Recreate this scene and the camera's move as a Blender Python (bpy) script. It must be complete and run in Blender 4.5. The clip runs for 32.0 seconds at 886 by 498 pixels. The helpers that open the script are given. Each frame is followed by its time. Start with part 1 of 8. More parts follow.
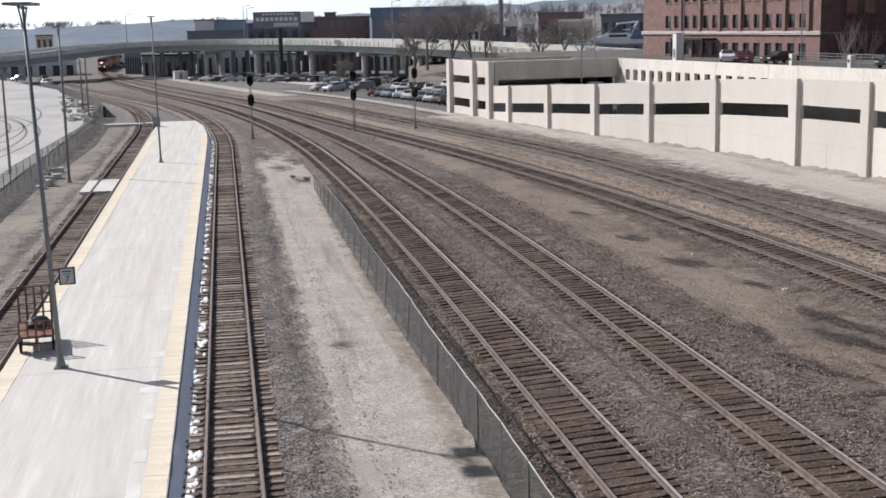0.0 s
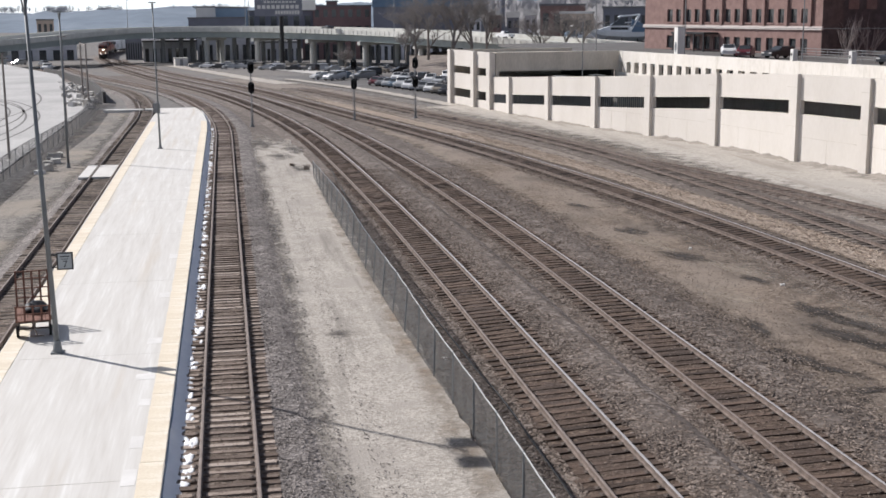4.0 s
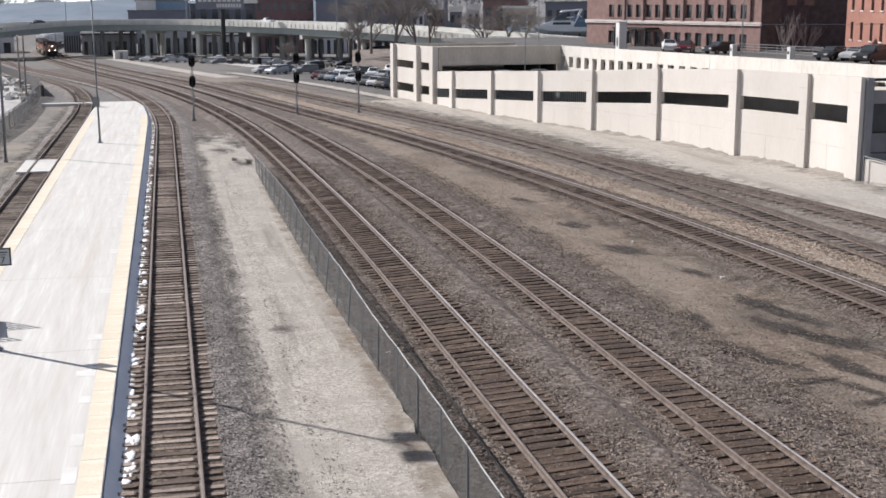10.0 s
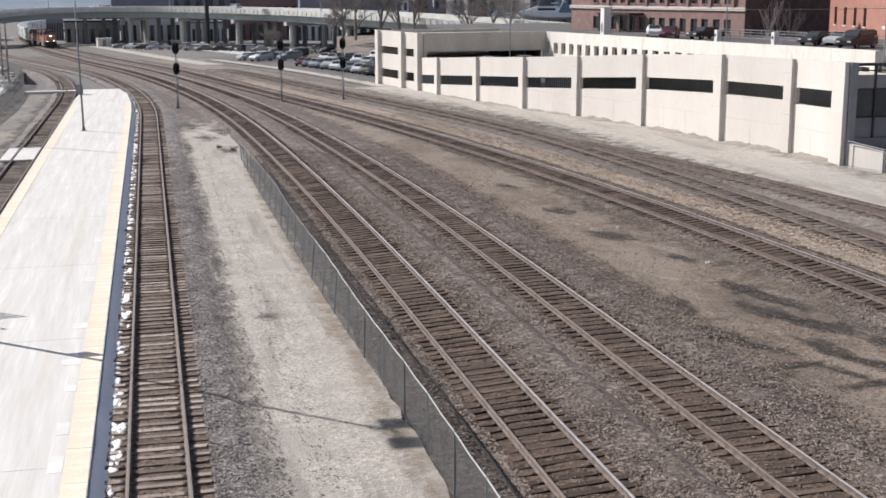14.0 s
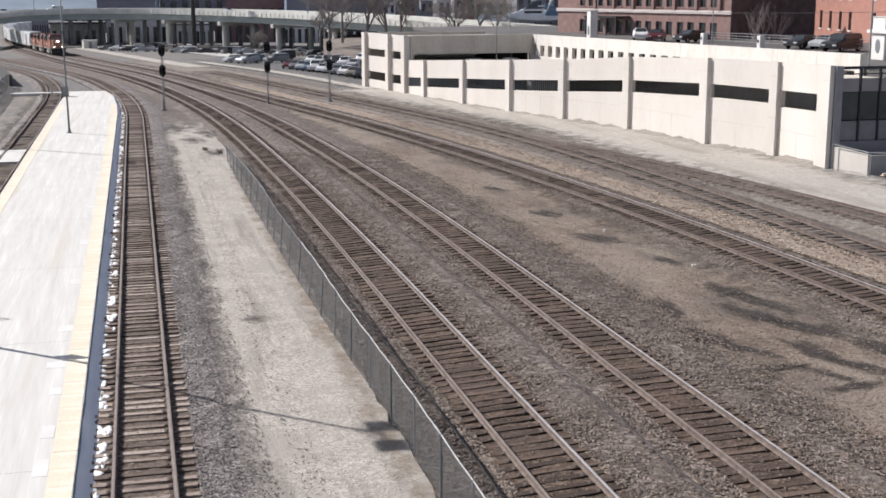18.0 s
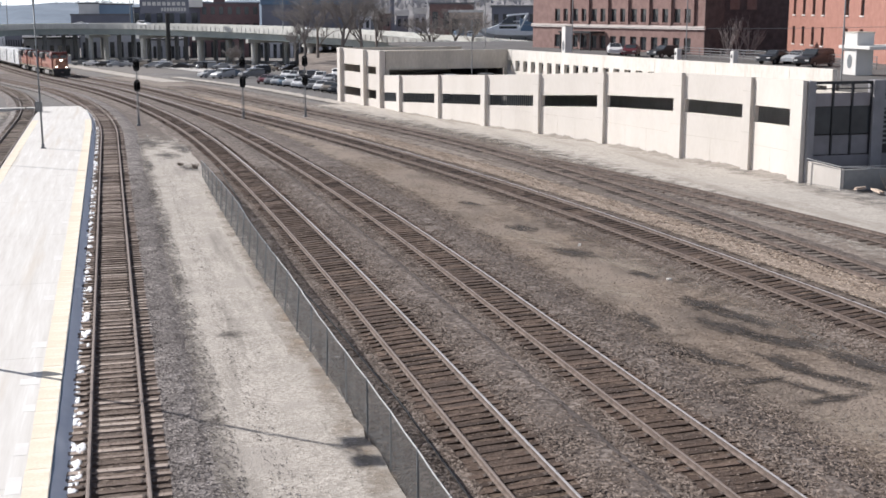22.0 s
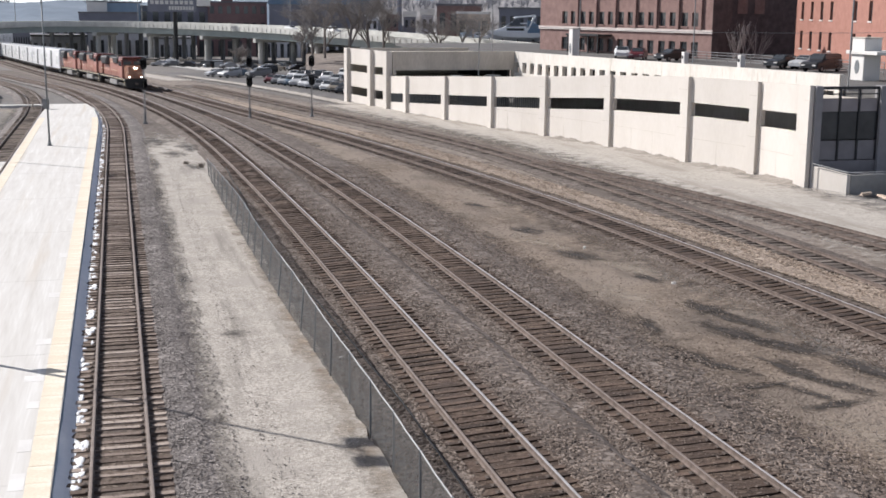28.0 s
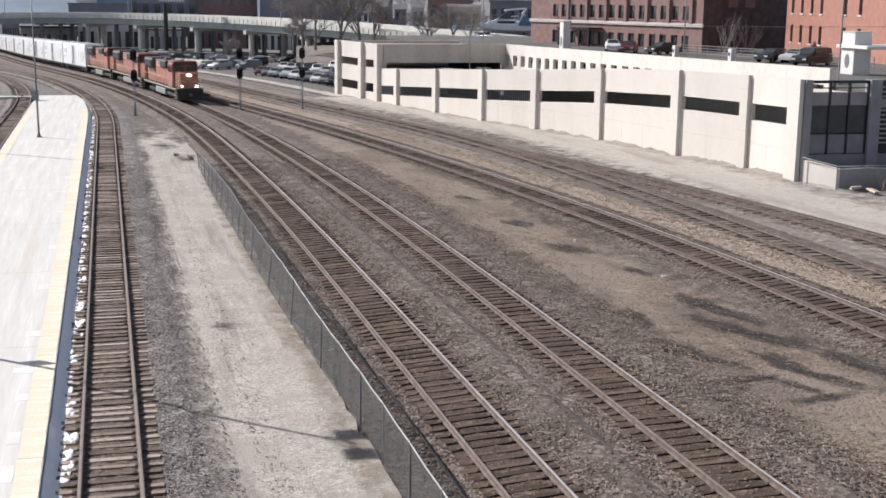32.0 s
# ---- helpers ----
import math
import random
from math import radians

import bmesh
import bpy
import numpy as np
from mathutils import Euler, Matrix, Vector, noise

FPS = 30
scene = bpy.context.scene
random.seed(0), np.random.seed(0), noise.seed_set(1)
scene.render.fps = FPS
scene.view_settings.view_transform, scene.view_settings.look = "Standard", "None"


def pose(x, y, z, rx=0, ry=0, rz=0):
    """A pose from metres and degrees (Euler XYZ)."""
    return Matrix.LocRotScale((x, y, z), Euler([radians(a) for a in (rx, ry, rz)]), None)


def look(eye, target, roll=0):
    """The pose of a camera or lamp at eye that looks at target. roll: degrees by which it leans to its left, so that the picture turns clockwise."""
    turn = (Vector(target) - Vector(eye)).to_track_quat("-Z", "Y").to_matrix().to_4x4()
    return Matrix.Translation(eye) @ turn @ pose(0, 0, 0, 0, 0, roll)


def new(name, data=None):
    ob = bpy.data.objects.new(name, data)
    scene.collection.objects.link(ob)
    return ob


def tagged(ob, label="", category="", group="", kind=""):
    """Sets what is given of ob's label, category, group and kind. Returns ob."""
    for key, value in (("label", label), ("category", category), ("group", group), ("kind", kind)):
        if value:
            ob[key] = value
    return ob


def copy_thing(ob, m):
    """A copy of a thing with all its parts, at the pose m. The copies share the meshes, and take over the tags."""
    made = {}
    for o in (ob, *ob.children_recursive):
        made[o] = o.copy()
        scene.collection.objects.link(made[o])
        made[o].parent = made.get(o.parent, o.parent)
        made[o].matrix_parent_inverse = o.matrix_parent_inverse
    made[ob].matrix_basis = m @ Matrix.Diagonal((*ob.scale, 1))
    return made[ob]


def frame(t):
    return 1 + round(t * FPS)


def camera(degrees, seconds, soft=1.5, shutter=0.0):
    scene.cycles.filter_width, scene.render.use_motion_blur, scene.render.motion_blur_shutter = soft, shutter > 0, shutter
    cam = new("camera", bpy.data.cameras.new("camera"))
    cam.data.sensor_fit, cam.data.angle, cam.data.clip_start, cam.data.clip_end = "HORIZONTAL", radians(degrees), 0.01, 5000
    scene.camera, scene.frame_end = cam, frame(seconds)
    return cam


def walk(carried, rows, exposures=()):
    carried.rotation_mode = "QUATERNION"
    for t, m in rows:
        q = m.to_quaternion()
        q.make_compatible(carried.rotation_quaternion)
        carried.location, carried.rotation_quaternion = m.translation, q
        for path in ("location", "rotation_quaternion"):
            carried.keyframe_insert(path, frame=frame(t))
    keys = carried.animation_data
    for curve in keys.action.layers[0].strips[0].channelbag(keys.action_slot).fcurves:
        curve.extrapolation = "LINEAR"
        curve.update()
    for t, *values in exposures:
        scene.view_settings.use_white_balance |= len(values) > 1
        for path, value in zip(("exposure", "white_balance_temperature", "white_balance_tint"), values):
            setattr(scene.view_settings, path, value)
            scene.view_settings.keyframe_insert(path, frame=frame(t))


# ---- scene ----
cam = camera(39.0, 32.0, 1.65)
# the camera stands on a footbridge and only turns
CAM_H = 11.90
TURNS = [
    (0.0, 79.598, 1.180, -9.909),
    (0.5, 79.615, 1.029, -10.207),
    (1.0, 79.550, 0.799, -10.326),
    (1.5, 79.462, 0.556, -10.391),
    (2.0, 79.385, 0.564, -10.351),
    (2.5, 79.461, 0.682, -10.326),
    (3.0, 79.536, 0.164, -9.763),
    (3.5, 79.494, 0.239, -9.772),
    (5.5, 77.798, 0.620, -10.087),
    (6.0, 78.007, 0.573, -10.678),
    (6.3, 78.466, 1.471, -11.005),
    (6.5, 78.237, 0.336, -11.069),
    (7.0, 78.307, 0.193, -11.455),
    (7.5, 78.324, 0.014, -11.836),
    (8.0, 78.543, -0.198, -11.998),
    (8.5, 78.709, -0.224, -12.165),
    (9.0, 78.810, -0.149, -12.313),
    (9.5, 78.892, -0.170, -12.346),
    (10.0, 78.895, 0.065, -12.404),
    (10.5, 78.848, 0.251, -12.212),
    (11.0, 78.894, 0.270, -11.972),
    (11.5, 78.909, 0.403, -12.148),
    (12.0, 78.810, 0.257, -12.483),
    (12.5, 78.670, 0.211, -12.783),
    (13.0, 78.503, 0.263, -12.867),
    (13.5, 78.383, 0.261, -12.935),
    (14.0, 78.279, 0.226, -13.102),
    (14.5, 78.181, 0.182, -13.225),
    (16.5, 78.213, 0.140, -13.621),
    (17.0, 78.261, 0.118, -13.627),
    (17.5, 78.343, 0.111, -13.672),
    (18.0, 78.395, 0.080, -13.696),
    (18.5, 78.404, 0.070, -13.607),
    (19.0, 78.415, 0.080, -13.527),
    (19.5, 78.438, 0.043, -13.621),
    (20.0, 78.516, -0.079, -13.772),
    (20.5, 78.646, -0.055, -13.999),
    (21.0, 78.906, -0.248, -14.262),
    (21.5, 79.049, 0.007, -14.669),
    (22.0, 79.070, 0.024, -14.807),
    (22.5, 79.156, -0.032, -15.163),
    (23.0, 79.434, -0.591, -15.597),
    (23.5, 79.294, -0.445, -16.110),
    (24.0, 79.134, -1.057, -15.961),
    (24.5, 79.028, -1.234, -15.711),
    (25.0, 79.099, -1.029, -15.511),
    (25.5, 79.227, -0.911, -15.251),
    (27.5, 79.304, -0.583, -14.476),
    (28.0, 79.128, -0.530, -14.472),
    (28.5, 78.841, -0.579, -14.454),
    (29.0, 78.732, -0.574, -14.541),
    (29.5, 78.796, -0.656, -14.722),
    (30.0, 78.851, -0.615, -14.735),
    (30.5, 78.999, -0.591, -14.734),
    (31.0, 79.074, -0.495, -14.797),
    (31.5, 78.875, -0.743, -14.894),
    (32.0, 78.802, -0.738, -14.882),
]
walk(cam, [(t, pose(0, 0, CAM_H, rx, ry, rz)) for t, rx, ry, rz in TURNS],
     [(0.0, 0.1), (2.0, 0.16), (3.5, 0.18), (6.0, 0.17), (9.0, 0.25), (13.0, 0.3), (20.0, 0.34), (24.0, 0.36), (28.0, 0.3), (32.0, 0.33)])

# ---- light ----
SUN_ELEV, SUN_AZ = radians(37.4), (-0.755, 0.656)
world = bpy.data.worlds.new("world")
scene.world = world
world.use_nodes = True
wn = world.node_tree
sky = wn.nodes.new("ShaderNodeTexSky")
sky.sky_type, sky.sun_disc = "NISHITA", False
sky.sun_elevation = SUN_ELEV
sky.sun_rotation = math.atan2(SUN_AZ[0], SUN_AZ[1])
sky.air_density, sky.dust_density, sky.ozone_density = 0.4, 0.3, 1.5
pale = wn.nodes.new("ShaderNodeHueSaturation")
pale.inputs["Saturation"].default_value = 0.5
wn.links.new(sky.outputs[0], pale.inputs["Color"])
cool = wn.nodes.new("ShaderNodeMix")
cool.data_type, cool.blend_type = "RGBA", "MULTIPLY"
cool.inputs["Factor"].default_value = 1.0
cool.inputs[7].default_value = (1.0, 1.0, 1.03, 1)
wn.links.new(pale.outputs[0], cool.inputs[6])
wn.links.new(cool.outputs[2], wn.nodes["Background"].inputs[0])
wn.nodes["Background"].inputs[1].default_value = 0.14
sun_data = bpy.data.lights.new("sun", "SUN")
sun_data.energy, sun_data.angle, sun_data.color = 5.0, radians(0.55), (1.0, 0.962, 0.945)
sun = new("sun", sun_data)
sun.matrix_world = look((-150, 120, 150), (-150 - SUN_AZ[0] * 100, 120 - SUN_AZ[1] * 100, 150 - 100 * math.tan(SUN_ELEV)))
scene.view_settings.exposure = 0.0


# ---- materials ----
def mat(name, ramp, scale=3.0, rough=0.85, bump=0.0, bump_scale=60.0, metal=0.0, fine=0.35, fine_scale=40.0,
        stretch=(1, 1, 1), vary=0.0, glow=0.0, spec=0.4, island=False, blotch=None):
    """A surface whose colour runs over ramp by noise at two sizes. blotch: (colour, size, amount) of stains with soft rims."""
    m = bpy.data.materials.new(name)
    m.use_nodes = True
    nt, n = m.node_tree, m.node_tree.nodes
    b = n["Principled BSDF"]
    b.inputs["Roughness"].default_value, b.inputs["Metallic"].default_value = rough, metal
    b.inputs["Specular IOR Level"].default_value = spec
    co = n.new("ShaderNodeTexCoord")
    mp = n.new("ShaderNodeMapping")
    mp.inputs["Scale"].default_value = stretch
    nt.links.new(co.outputs["Object"], mp.inputs[0])
    big, small = n.new("ShaderNodeTexNoise"), n.new("ShaderNodeTexNoise")
    big.inputs["Scale"].default_value, big.inputs["Detail"].default_value = scale, 5
    small.inputs["Scale"].default_value, small.inputs["Detail"].default_value = fine_scale, 4
    for t in (big, small):
        nt.links.new(mp.outputs[0], t.inputs["Vector"])
    mix = n.new("ShaderNodeMix")
    mix.inputs["Factor"].default_value = fine
    nt.links.new(big.outputs["Fac"], mix.inputs[2])
    nt.links.new(small.outputs["Fac"], mix.inputs[3])
    value = mix.outputs[0]
    if vary:
        src = n.new("ShaderNodeNewGeometry") if island else n.new("ShaderNodeObjectInfo")
        out = src.outputs["Random Per Island"] if island else src.outputs["Random"]
        ma = n.new("ShaderNodeMath")
        ma.operation, ma.inputs[1].default_value = "MULTIPLY_ADD", vary
        nt.links.new(out, ma.inputs[0])
        nt.links.new(value, ma.inputs[2])
        sub = n.new("ShaderNodeMath")
        sub.operation, sub.inputs[1].default_value = "SUBTRACT", vary / 2
        nt.links.new(ma.outputs[0], sub.inputs[0])
        value = sub.outputs[0]
    cr = n.new("ShaderNodeValToRGB")
    el = cr.color_ramp.elements
    lo, hi = 0.32, 0.68
    order = list(ramp)
    el[0].position, el[0].color = lo, (*order[0], 1)
    el[-1].position, el[-1].color = hi, (*order[-1], 1)
    for i, c in enumerate(order[1:-1], 1):
        e = el.new(lo + (hi - lo) * i / (len(order) - 1))
        e.color = (*c, 1)
    nt.links.new(value, cr.inputs[0])
    colour = cr.outputs[0]
    if blotch:
        c, size, lo_b, hi_b = blotch
        bn = n.new("ShaderNodeTexNoise")
        bn.inputs["Scale"].default_value, bn.inputs["Detail"].default_value = size, 3
        nt.links.new(mp.outputs[0], bn.inputs["Vector"])
        br = n.new("ShaderNodeMapRange")
        br.inputs[1].default_value, br.inputs[2].default_value = lo_b, hi_b
        nt.links.new(bn.outputs["Fac"], br.inputs[0])
        bm_ = n.new("ShaderNodeMix")
        bm_.data_type = "RGBA"
        nt.links.new(br.outputs[0], bm_.inputs["Factor"])
        nt.links.new(colour, bm_.inputs[6])
        bm_.inputs[7].default_value = (*c, 1)
        colour = bm_.outputs[2]
    nt.links.new(colour, b.inputs["Base Color"])
    if bump:
        bt = n.new("ShaderNodeTexNoise")
        bt.inputs["Scale"].default_value, bt.inputs["Detail"].default_value = bump_scale, 4
        nt.links.new(mp.outputs[0], bt.inputs["Vector"])
        bp = n.new("ShaderNodeBump")
        bp.inputs["Strength"].default_value, bp.inputs["Distance"].default_value = min(1.0, bump), 0.05
        nt.links.new(bt.outputs["Fac"], bp.inputs["Height"])
        nt.links.new(bp.outputs[0], b.inputs["Normal"])
    if glow:
        b.inputs["Emission Color"].default_value = (*ramp[-1], 1)
        b.inputs["Emission Strength"].default_value = glow
    return m


def stony(name, ramp, size, patch, patch_colour, bump=0.8, patch_lo=0.5, patch_hi=0.62, streak=None, fade=False):
    """Loose stone: cells of about size metres, each of its own shade, with patches of fines between."""
    m = bpy.data.materials.new(name)
    m.use_nodes = True
    nt, n = m.node_tree, m.node_tree.nodes
    b = n["Principled BSDF"]
    b.inputs["Roughness"].default_value, b.inputs["Specular IOR Level"].default_value = 0.9, 0.25
    co = n.new("ShaderNodeTexCoord")
    vo = n.new("ShaderNodeTexVoronoi")
    vo.inputs["Scale"].default_value = 1 / size
    wn_ = n.new("ShaderNodeTexNoise")
    wn_.inputs["Scale"].default_value, wn_.inputs["Detail"].default_value = 0.45 / size, 3
    nt.links.new(co.outputs["Object"], wn_.inputs["Vector"])
    ws_ = n.new("ShaderNodeVectorMath")
    ws_.operation, ws_.inputs[3].default_value = "SCALE", 2.6 * size
    nt.links.new(wn_.outputs["Color"], ws_.inputs[0])
    wa_ = n.new("ShaderNodeVectorMath")
    wa_.operation = "ADD"
    nt.links.new(co.outputs["Object"], wa_.inputs[0])
    nt.links.new(ws_.outputs[0], wa_.inputs[1])
    nt.links.new(wa_.outputs[0], vo.inputs["Vector"])
    sep = n.new("ShaderNodeSeparateColor")
    nt.links.new(vo.outputs["Color"], sep.inputs[0])
    big = n.new("ShaderNodeTexNoise")
    big.inputs["Scale"].default_value, big.inputs["Detail"].default_value = 0.9, 6
    nt.links.new(co.outputs["Object"], big.inputs["Vector"])
    mx = n.new("ShaderNodeMix")
    mx.inputs["Factor"].default_value = 0.45
    nt.links.new(sep.outputs[0], mx.inputs[2])
    nt.links.new(big.outputs["Fac"], mx.inputs[3])
    cr = n.new("ShaderNodeValToRGB")
    el = cr.color_ramp.elements
    el[0].position, el[0].color = 0.15, (*ramp[0], 1)
    el[1].position, el[1].color = 0.85, (*ramp[-1], 1)
    for i, c in enumerate(ramp[1:-1], 1):
        e = el.new(0.15 + 0.7 * i / (len(ramp) - 1))
        e.color = (*c, 1)
    nt.links.new(mx.outputs[0], cr.inputs[0])
    pn = n.new("ShaderNodeTexNoise")
    pn.inputs["Scale"].default_value, pn.inputs["Detail"].default_value = patch, 6
    nt.links.new(co.outputs["Object"], pn.inputs["Vector"])
    pr = n.new("ShaderNodeMapRange")
    pr.inputs[1].default_value, pr.inputs[2].default_value = patch_lo, patch_hi
    pr.inputs[4].default_value = 0.85
    nt.links.new(pn.outputs["Fac"], pr.inputs[0])
    pm = n.new("ShaderNodeMix")
    pm.data_type = "RGBA"
    nt.links.new(pr.outputs[0], pm.inputs["Factor"])
    nt.links.new(cr.outputs[0], pm.inputs[6])
    pm.inputs[7].default_value = (*patch_colour, 1)
    colour = pm.outputs[2]
    if streak:
        c, across, along, lo_s, hi_s = streak
        mp = n.new("ShaderNodeMapping")
        mp.inputs["Scale"].default_value = (across, along, 1)
        nt.links.new(co.outputs["Object"], mp.inputs[0])
        sn = n.new("ShaderNodeTexNoise")
        sn.inputs["Scale"].default_value, sn.inputs["Detail"].default_value = 1.0, 7
        sn.inputs["Roughness"].default_value = 0.65
        nt.links.new(mp.outputs[0], sn.inputs["Vector"])
        sr = n.new("ShaderNodeMapRange")
        sr.inputs[1].default_value, sr.inputs[2].default_value, sr.inputs[4].default_value = lo_s, hi_s, 0.8
        nt.links.new(sn.outputs["Fac"], sr.inputs[0])
        sm = n.new("ShaderNodeMix")
        sm.data_type = "RGBA"
        nt.links.new(sr.outputs[0], sm.inputs["Factor"])
        nt.links.new(colour, sm.inputs[6])
        sm.inputs[7].default_value = (*c, 1)
        colour = sm.outputs[2]
    nt.links.new(colour, b.inputs["Base Color"])
    if fade:
        at_ = n.new("ShaderNodeAttribute")
        at_.attribute_name = "rim"
        fn = n.new("ShaderNodeTexNoise")
        fn.inputs["Scale"].default_value, fn.inputs["Detail"].default_value = 0.9, 8
        fn.inputs["Roughness"].default_value = 0.7
        nt.links.new(co.outputs["Object"], fn.inputs["Vector"])
        fa = n.new("ShaderNodeMath")
        fa.operation, fa.inputs[1].default_value = "MULTIPLY_ADD", 1.6
        nt.links.new(fn.outputs["Fac"], fa.inputs[0])
        nt.links.new(at_.outputs["Fac"], fa.inputs[2])
        fr = n.new("ShaderNodeMapRange")
        fr.inputs[1].default_value, fr.inputs[2].default_value = 0.85, 1.45
        nt.links.new(fa.outputs[0], fr.inputs[0])
        nt.links.new(fr.outputs[0], b.inputs["Alpha"])
    bp = n.new("ShaderNodeBump")
    bp.inputs["Strength"].default_value, bp.inputs["Distance"].default_value = bump, 0.05
    nt.links.new(vo.outputs["Distance"], bp.inputs["Height"])
    nt.links.new(bp.outputs[0], b.inputs["Normal"])
    return m


BALLAST = stony("ballast", [(0.055, 0.043, 0.037), (0.115, 0.094, 0.081), (0.17, 0.141, 0.122), (0.3, 0.256, 0.225)], 0.16, 0.22, (0.115, 0.094, 0.081), 0.55, 0.5, 0.66)
OILBED = stony("oily_brown_ballast", [(0.038, 0.026, 0.019), (0.075, 0.052, 0.039), (0.115, 0.082, 0.062), (0.2, 0.15, 0.118)], 0.13, 0.35, (0.075, 0.055, 0.046), 0.8)
DULLBED = stony("brown_dusty_ballast", [(0.05, 0.036, 0.028), (0.105, 0.078, 0.061), (0.155, 0.12, 0.096), (0.27, 0.22, 0.182)], 0.12, 0.35, (0.12, 0.097, 0.083), 0.8)
BALLAST_GREY = stony("grey_ballast", [(0.066, 0.057, 0.053), (0.155, 0.138, 0.128), (0.235, 0.21, 0.196), (0.41, 0.372, 0.35)], 0.13, 0.3, (0.132, 0.115, 0.108), 1.0, 0.52, 0.66)
GRAVEL = stony("pale_gravel", [(0.25, 0.226, 0.198), (0.385, 0.351, 0.31), (0.545, 0.503, 0.453)], 0.07, 0.35, (0.35, 0.319, 0.285), 0.35, streak=((0.2, 0.18, 0.158), 1.4, 0.1, 0.52, 0.72), fade=True)
DIRT = stony("brown_dirt", [(0.125, 0.095, 0.073), (0.205, 0.161, 0.126), (0.32, 0.262, 0.208)], 0.14, 0.14, (0.243, 0.2, 0.164), 0.6, 0.42, 0.55, streak=((0.085, 0.068, 0.056), 0.4, 0.13, 0.46, 0.68), fade=True)
TAN = stony("dry_grass_verge", [(0.15, 0.115, 0.09), (0.29, 0.23, 0.182), (0.48, 0.4, 0.33)], 0.17, 0.5, (0.27, 0.213, 0.168), 1.0, 0.5, 0.66, fade=True)
LITTER = mat("dry_leaf_litter", [(0.18, 0.134, 0.1), (0.27, 0.206, 0.156), (0.36, 0.284, 0.219), (0.48, 0.395, 0.318)], 2, fine=0.3, vary=0.5, island=True)
TANDIRT = stony("tan_dry_earth", [(0.125, 0.1, 0.081), (0.205, 0.172, 0.147), (0.31, 0.268, 0.233)], 0.25, 0.12, (0.235, 0.2, 0.172), 0.5, 0.42, 0.6, streak=((0.14, 0.11, 0.088), 0.3, 0.08, 0.52, 0.68), fade=True)
ROADDIRT = stony("pale_dirt_road", [(0.31, 0.28, 0.246), (0.41, 0.375, 0.333), (0.49, 0.453, 0.407)], 0.15, 0.12, (0.39, 0.358, 0.32), 0.25, streak=((0.27, 0.24, 0.205), 0.5, 0.06, 0.5, 0.66), fade=True)
STONE_LOOSE = mat("loose_brown_stone", [(0.11, 0.083, 0.066), (0.142, 0.109, 0.088), (0.184, 0.144, 0.118), (0.27, 0.219, 0.183)], 2, fine=0.3, vary=0.5, island=True)
GREY_LOOSE = mat("loose_grey_stone", [(0.1, 0.086, 0.078), (0.175, 0.154, 0.142), (0.25, 0.222, 0.205), (0.37, 0.332, 0.31)], 2, fine=0.3, vary=0.5, island=True)
PALE_LOOSE = mat("pale_pebble", [(0.3, 0.27, 0.235), (0.42, 0.385, 0.335), (0.6, 0.56, 0.5)], 2, fine=0.3, vary=0.5, island=True)
RIM = stony("brown_dirt_rim", [(0.19, 0.155, 0.12), (0.29, 0.24, 0.19), (0.4, 0.34, 0.275)], 0.12, 0.5, (0.26, 0.195, 0.14), 0.7, fade=True)
RAIL_BROWN = mat("rusty_rail_head", [(0.17, 0.135, 0.115), (0.27, 0.222, 0.195)], 2, rough=0.6, metal=0.15, fine_scale=30)
PALEPAVE = stony("pale_concrete_drive", [(0.4, 0.385, 0.36), (0.5, 0.485, 0.46), (0.6, 0.585, 0.56)], 0.3, 0.12, (0.52, 0.5, 0.47), 0.1, streak=((0.3, 0.285, 0.265), 0.3, 0.1, 0.5, 0.66), fade=True)
CINDER = stony("grey_cinder_walk", [(0.12, 0.108, 0.098), (0.2, 0.183, 0.165), (0.32, 0.295, 0.265)], 0.14, 0.12, (0.31, 0.27, 0.225), 0.6, 0.5, 0.66, streak=((0.12, 0.108, 0.097), 0.6, 0.1, 0.52, 0.66), fade=True)
OLDBED = stony("old_trackbed_cinder", [(0.06, 0.049, 0.043), (0.12, 0.099, 0.086), (0.24, 0.204, 0.178)], 0.17, 0.4, (0.12, 0.1, 0.086), 0.8)
FARDIRT = stony("far_ground", [(0.1, 0.094, 0.09), (0.16, 0.151, 0.145), (0.25, 0.237, 0.226)], 0.22, 0.07, (0.185, 0.169, 0.153), 0.6, 0.45, 0.62)
ASPHALT = mat("worn_asphalt", [(0.07, 0.066, 0.064), (0.11, 0.105, 0.1), (0.16, 0.15, 0.145)], 0.3, fine=0.4, fine_scale=8, bump=0.3)
LOT = mat("pale_concrete_lot", [(0.3, 0.295, 0.285), (0.41, 0.4, 0.388), (0.5, 0.49, 0.475)], 0.08, fine=0.35, fine_scale=2)
CONCRETE = mat("platform_concrete", [(0.53, 0.505, 0.465), (0.585, 0.562, 0.525), (0.625, 0.606, 0.57), (0.71, 0.697, 0.668)], 0.9, rough=0.7, fine=0.4, fine_scale=3.5, stretch=(3.2, 0.16, 1), bump=0.15, blotch=((0.52, 0.46, 0.385), 0.35, 0.58, 0.8))
TACTILE = mat("pale_yellow_tactile", [(0.64, 0.55, 0.42), (0.72, 0.635, 0.5), (0.8, 0.735, 0.62)], 1.6, rough=0.7, fine=0.4, fine_scale=14, vary=0.12)
RAIL_TOP = mat("worn_rail_head", [(0.4, 0.375, 0.36), (0.58, 0.55, 0.535)], 2, rough=0.4, metal=0.4, fine_scale=30)
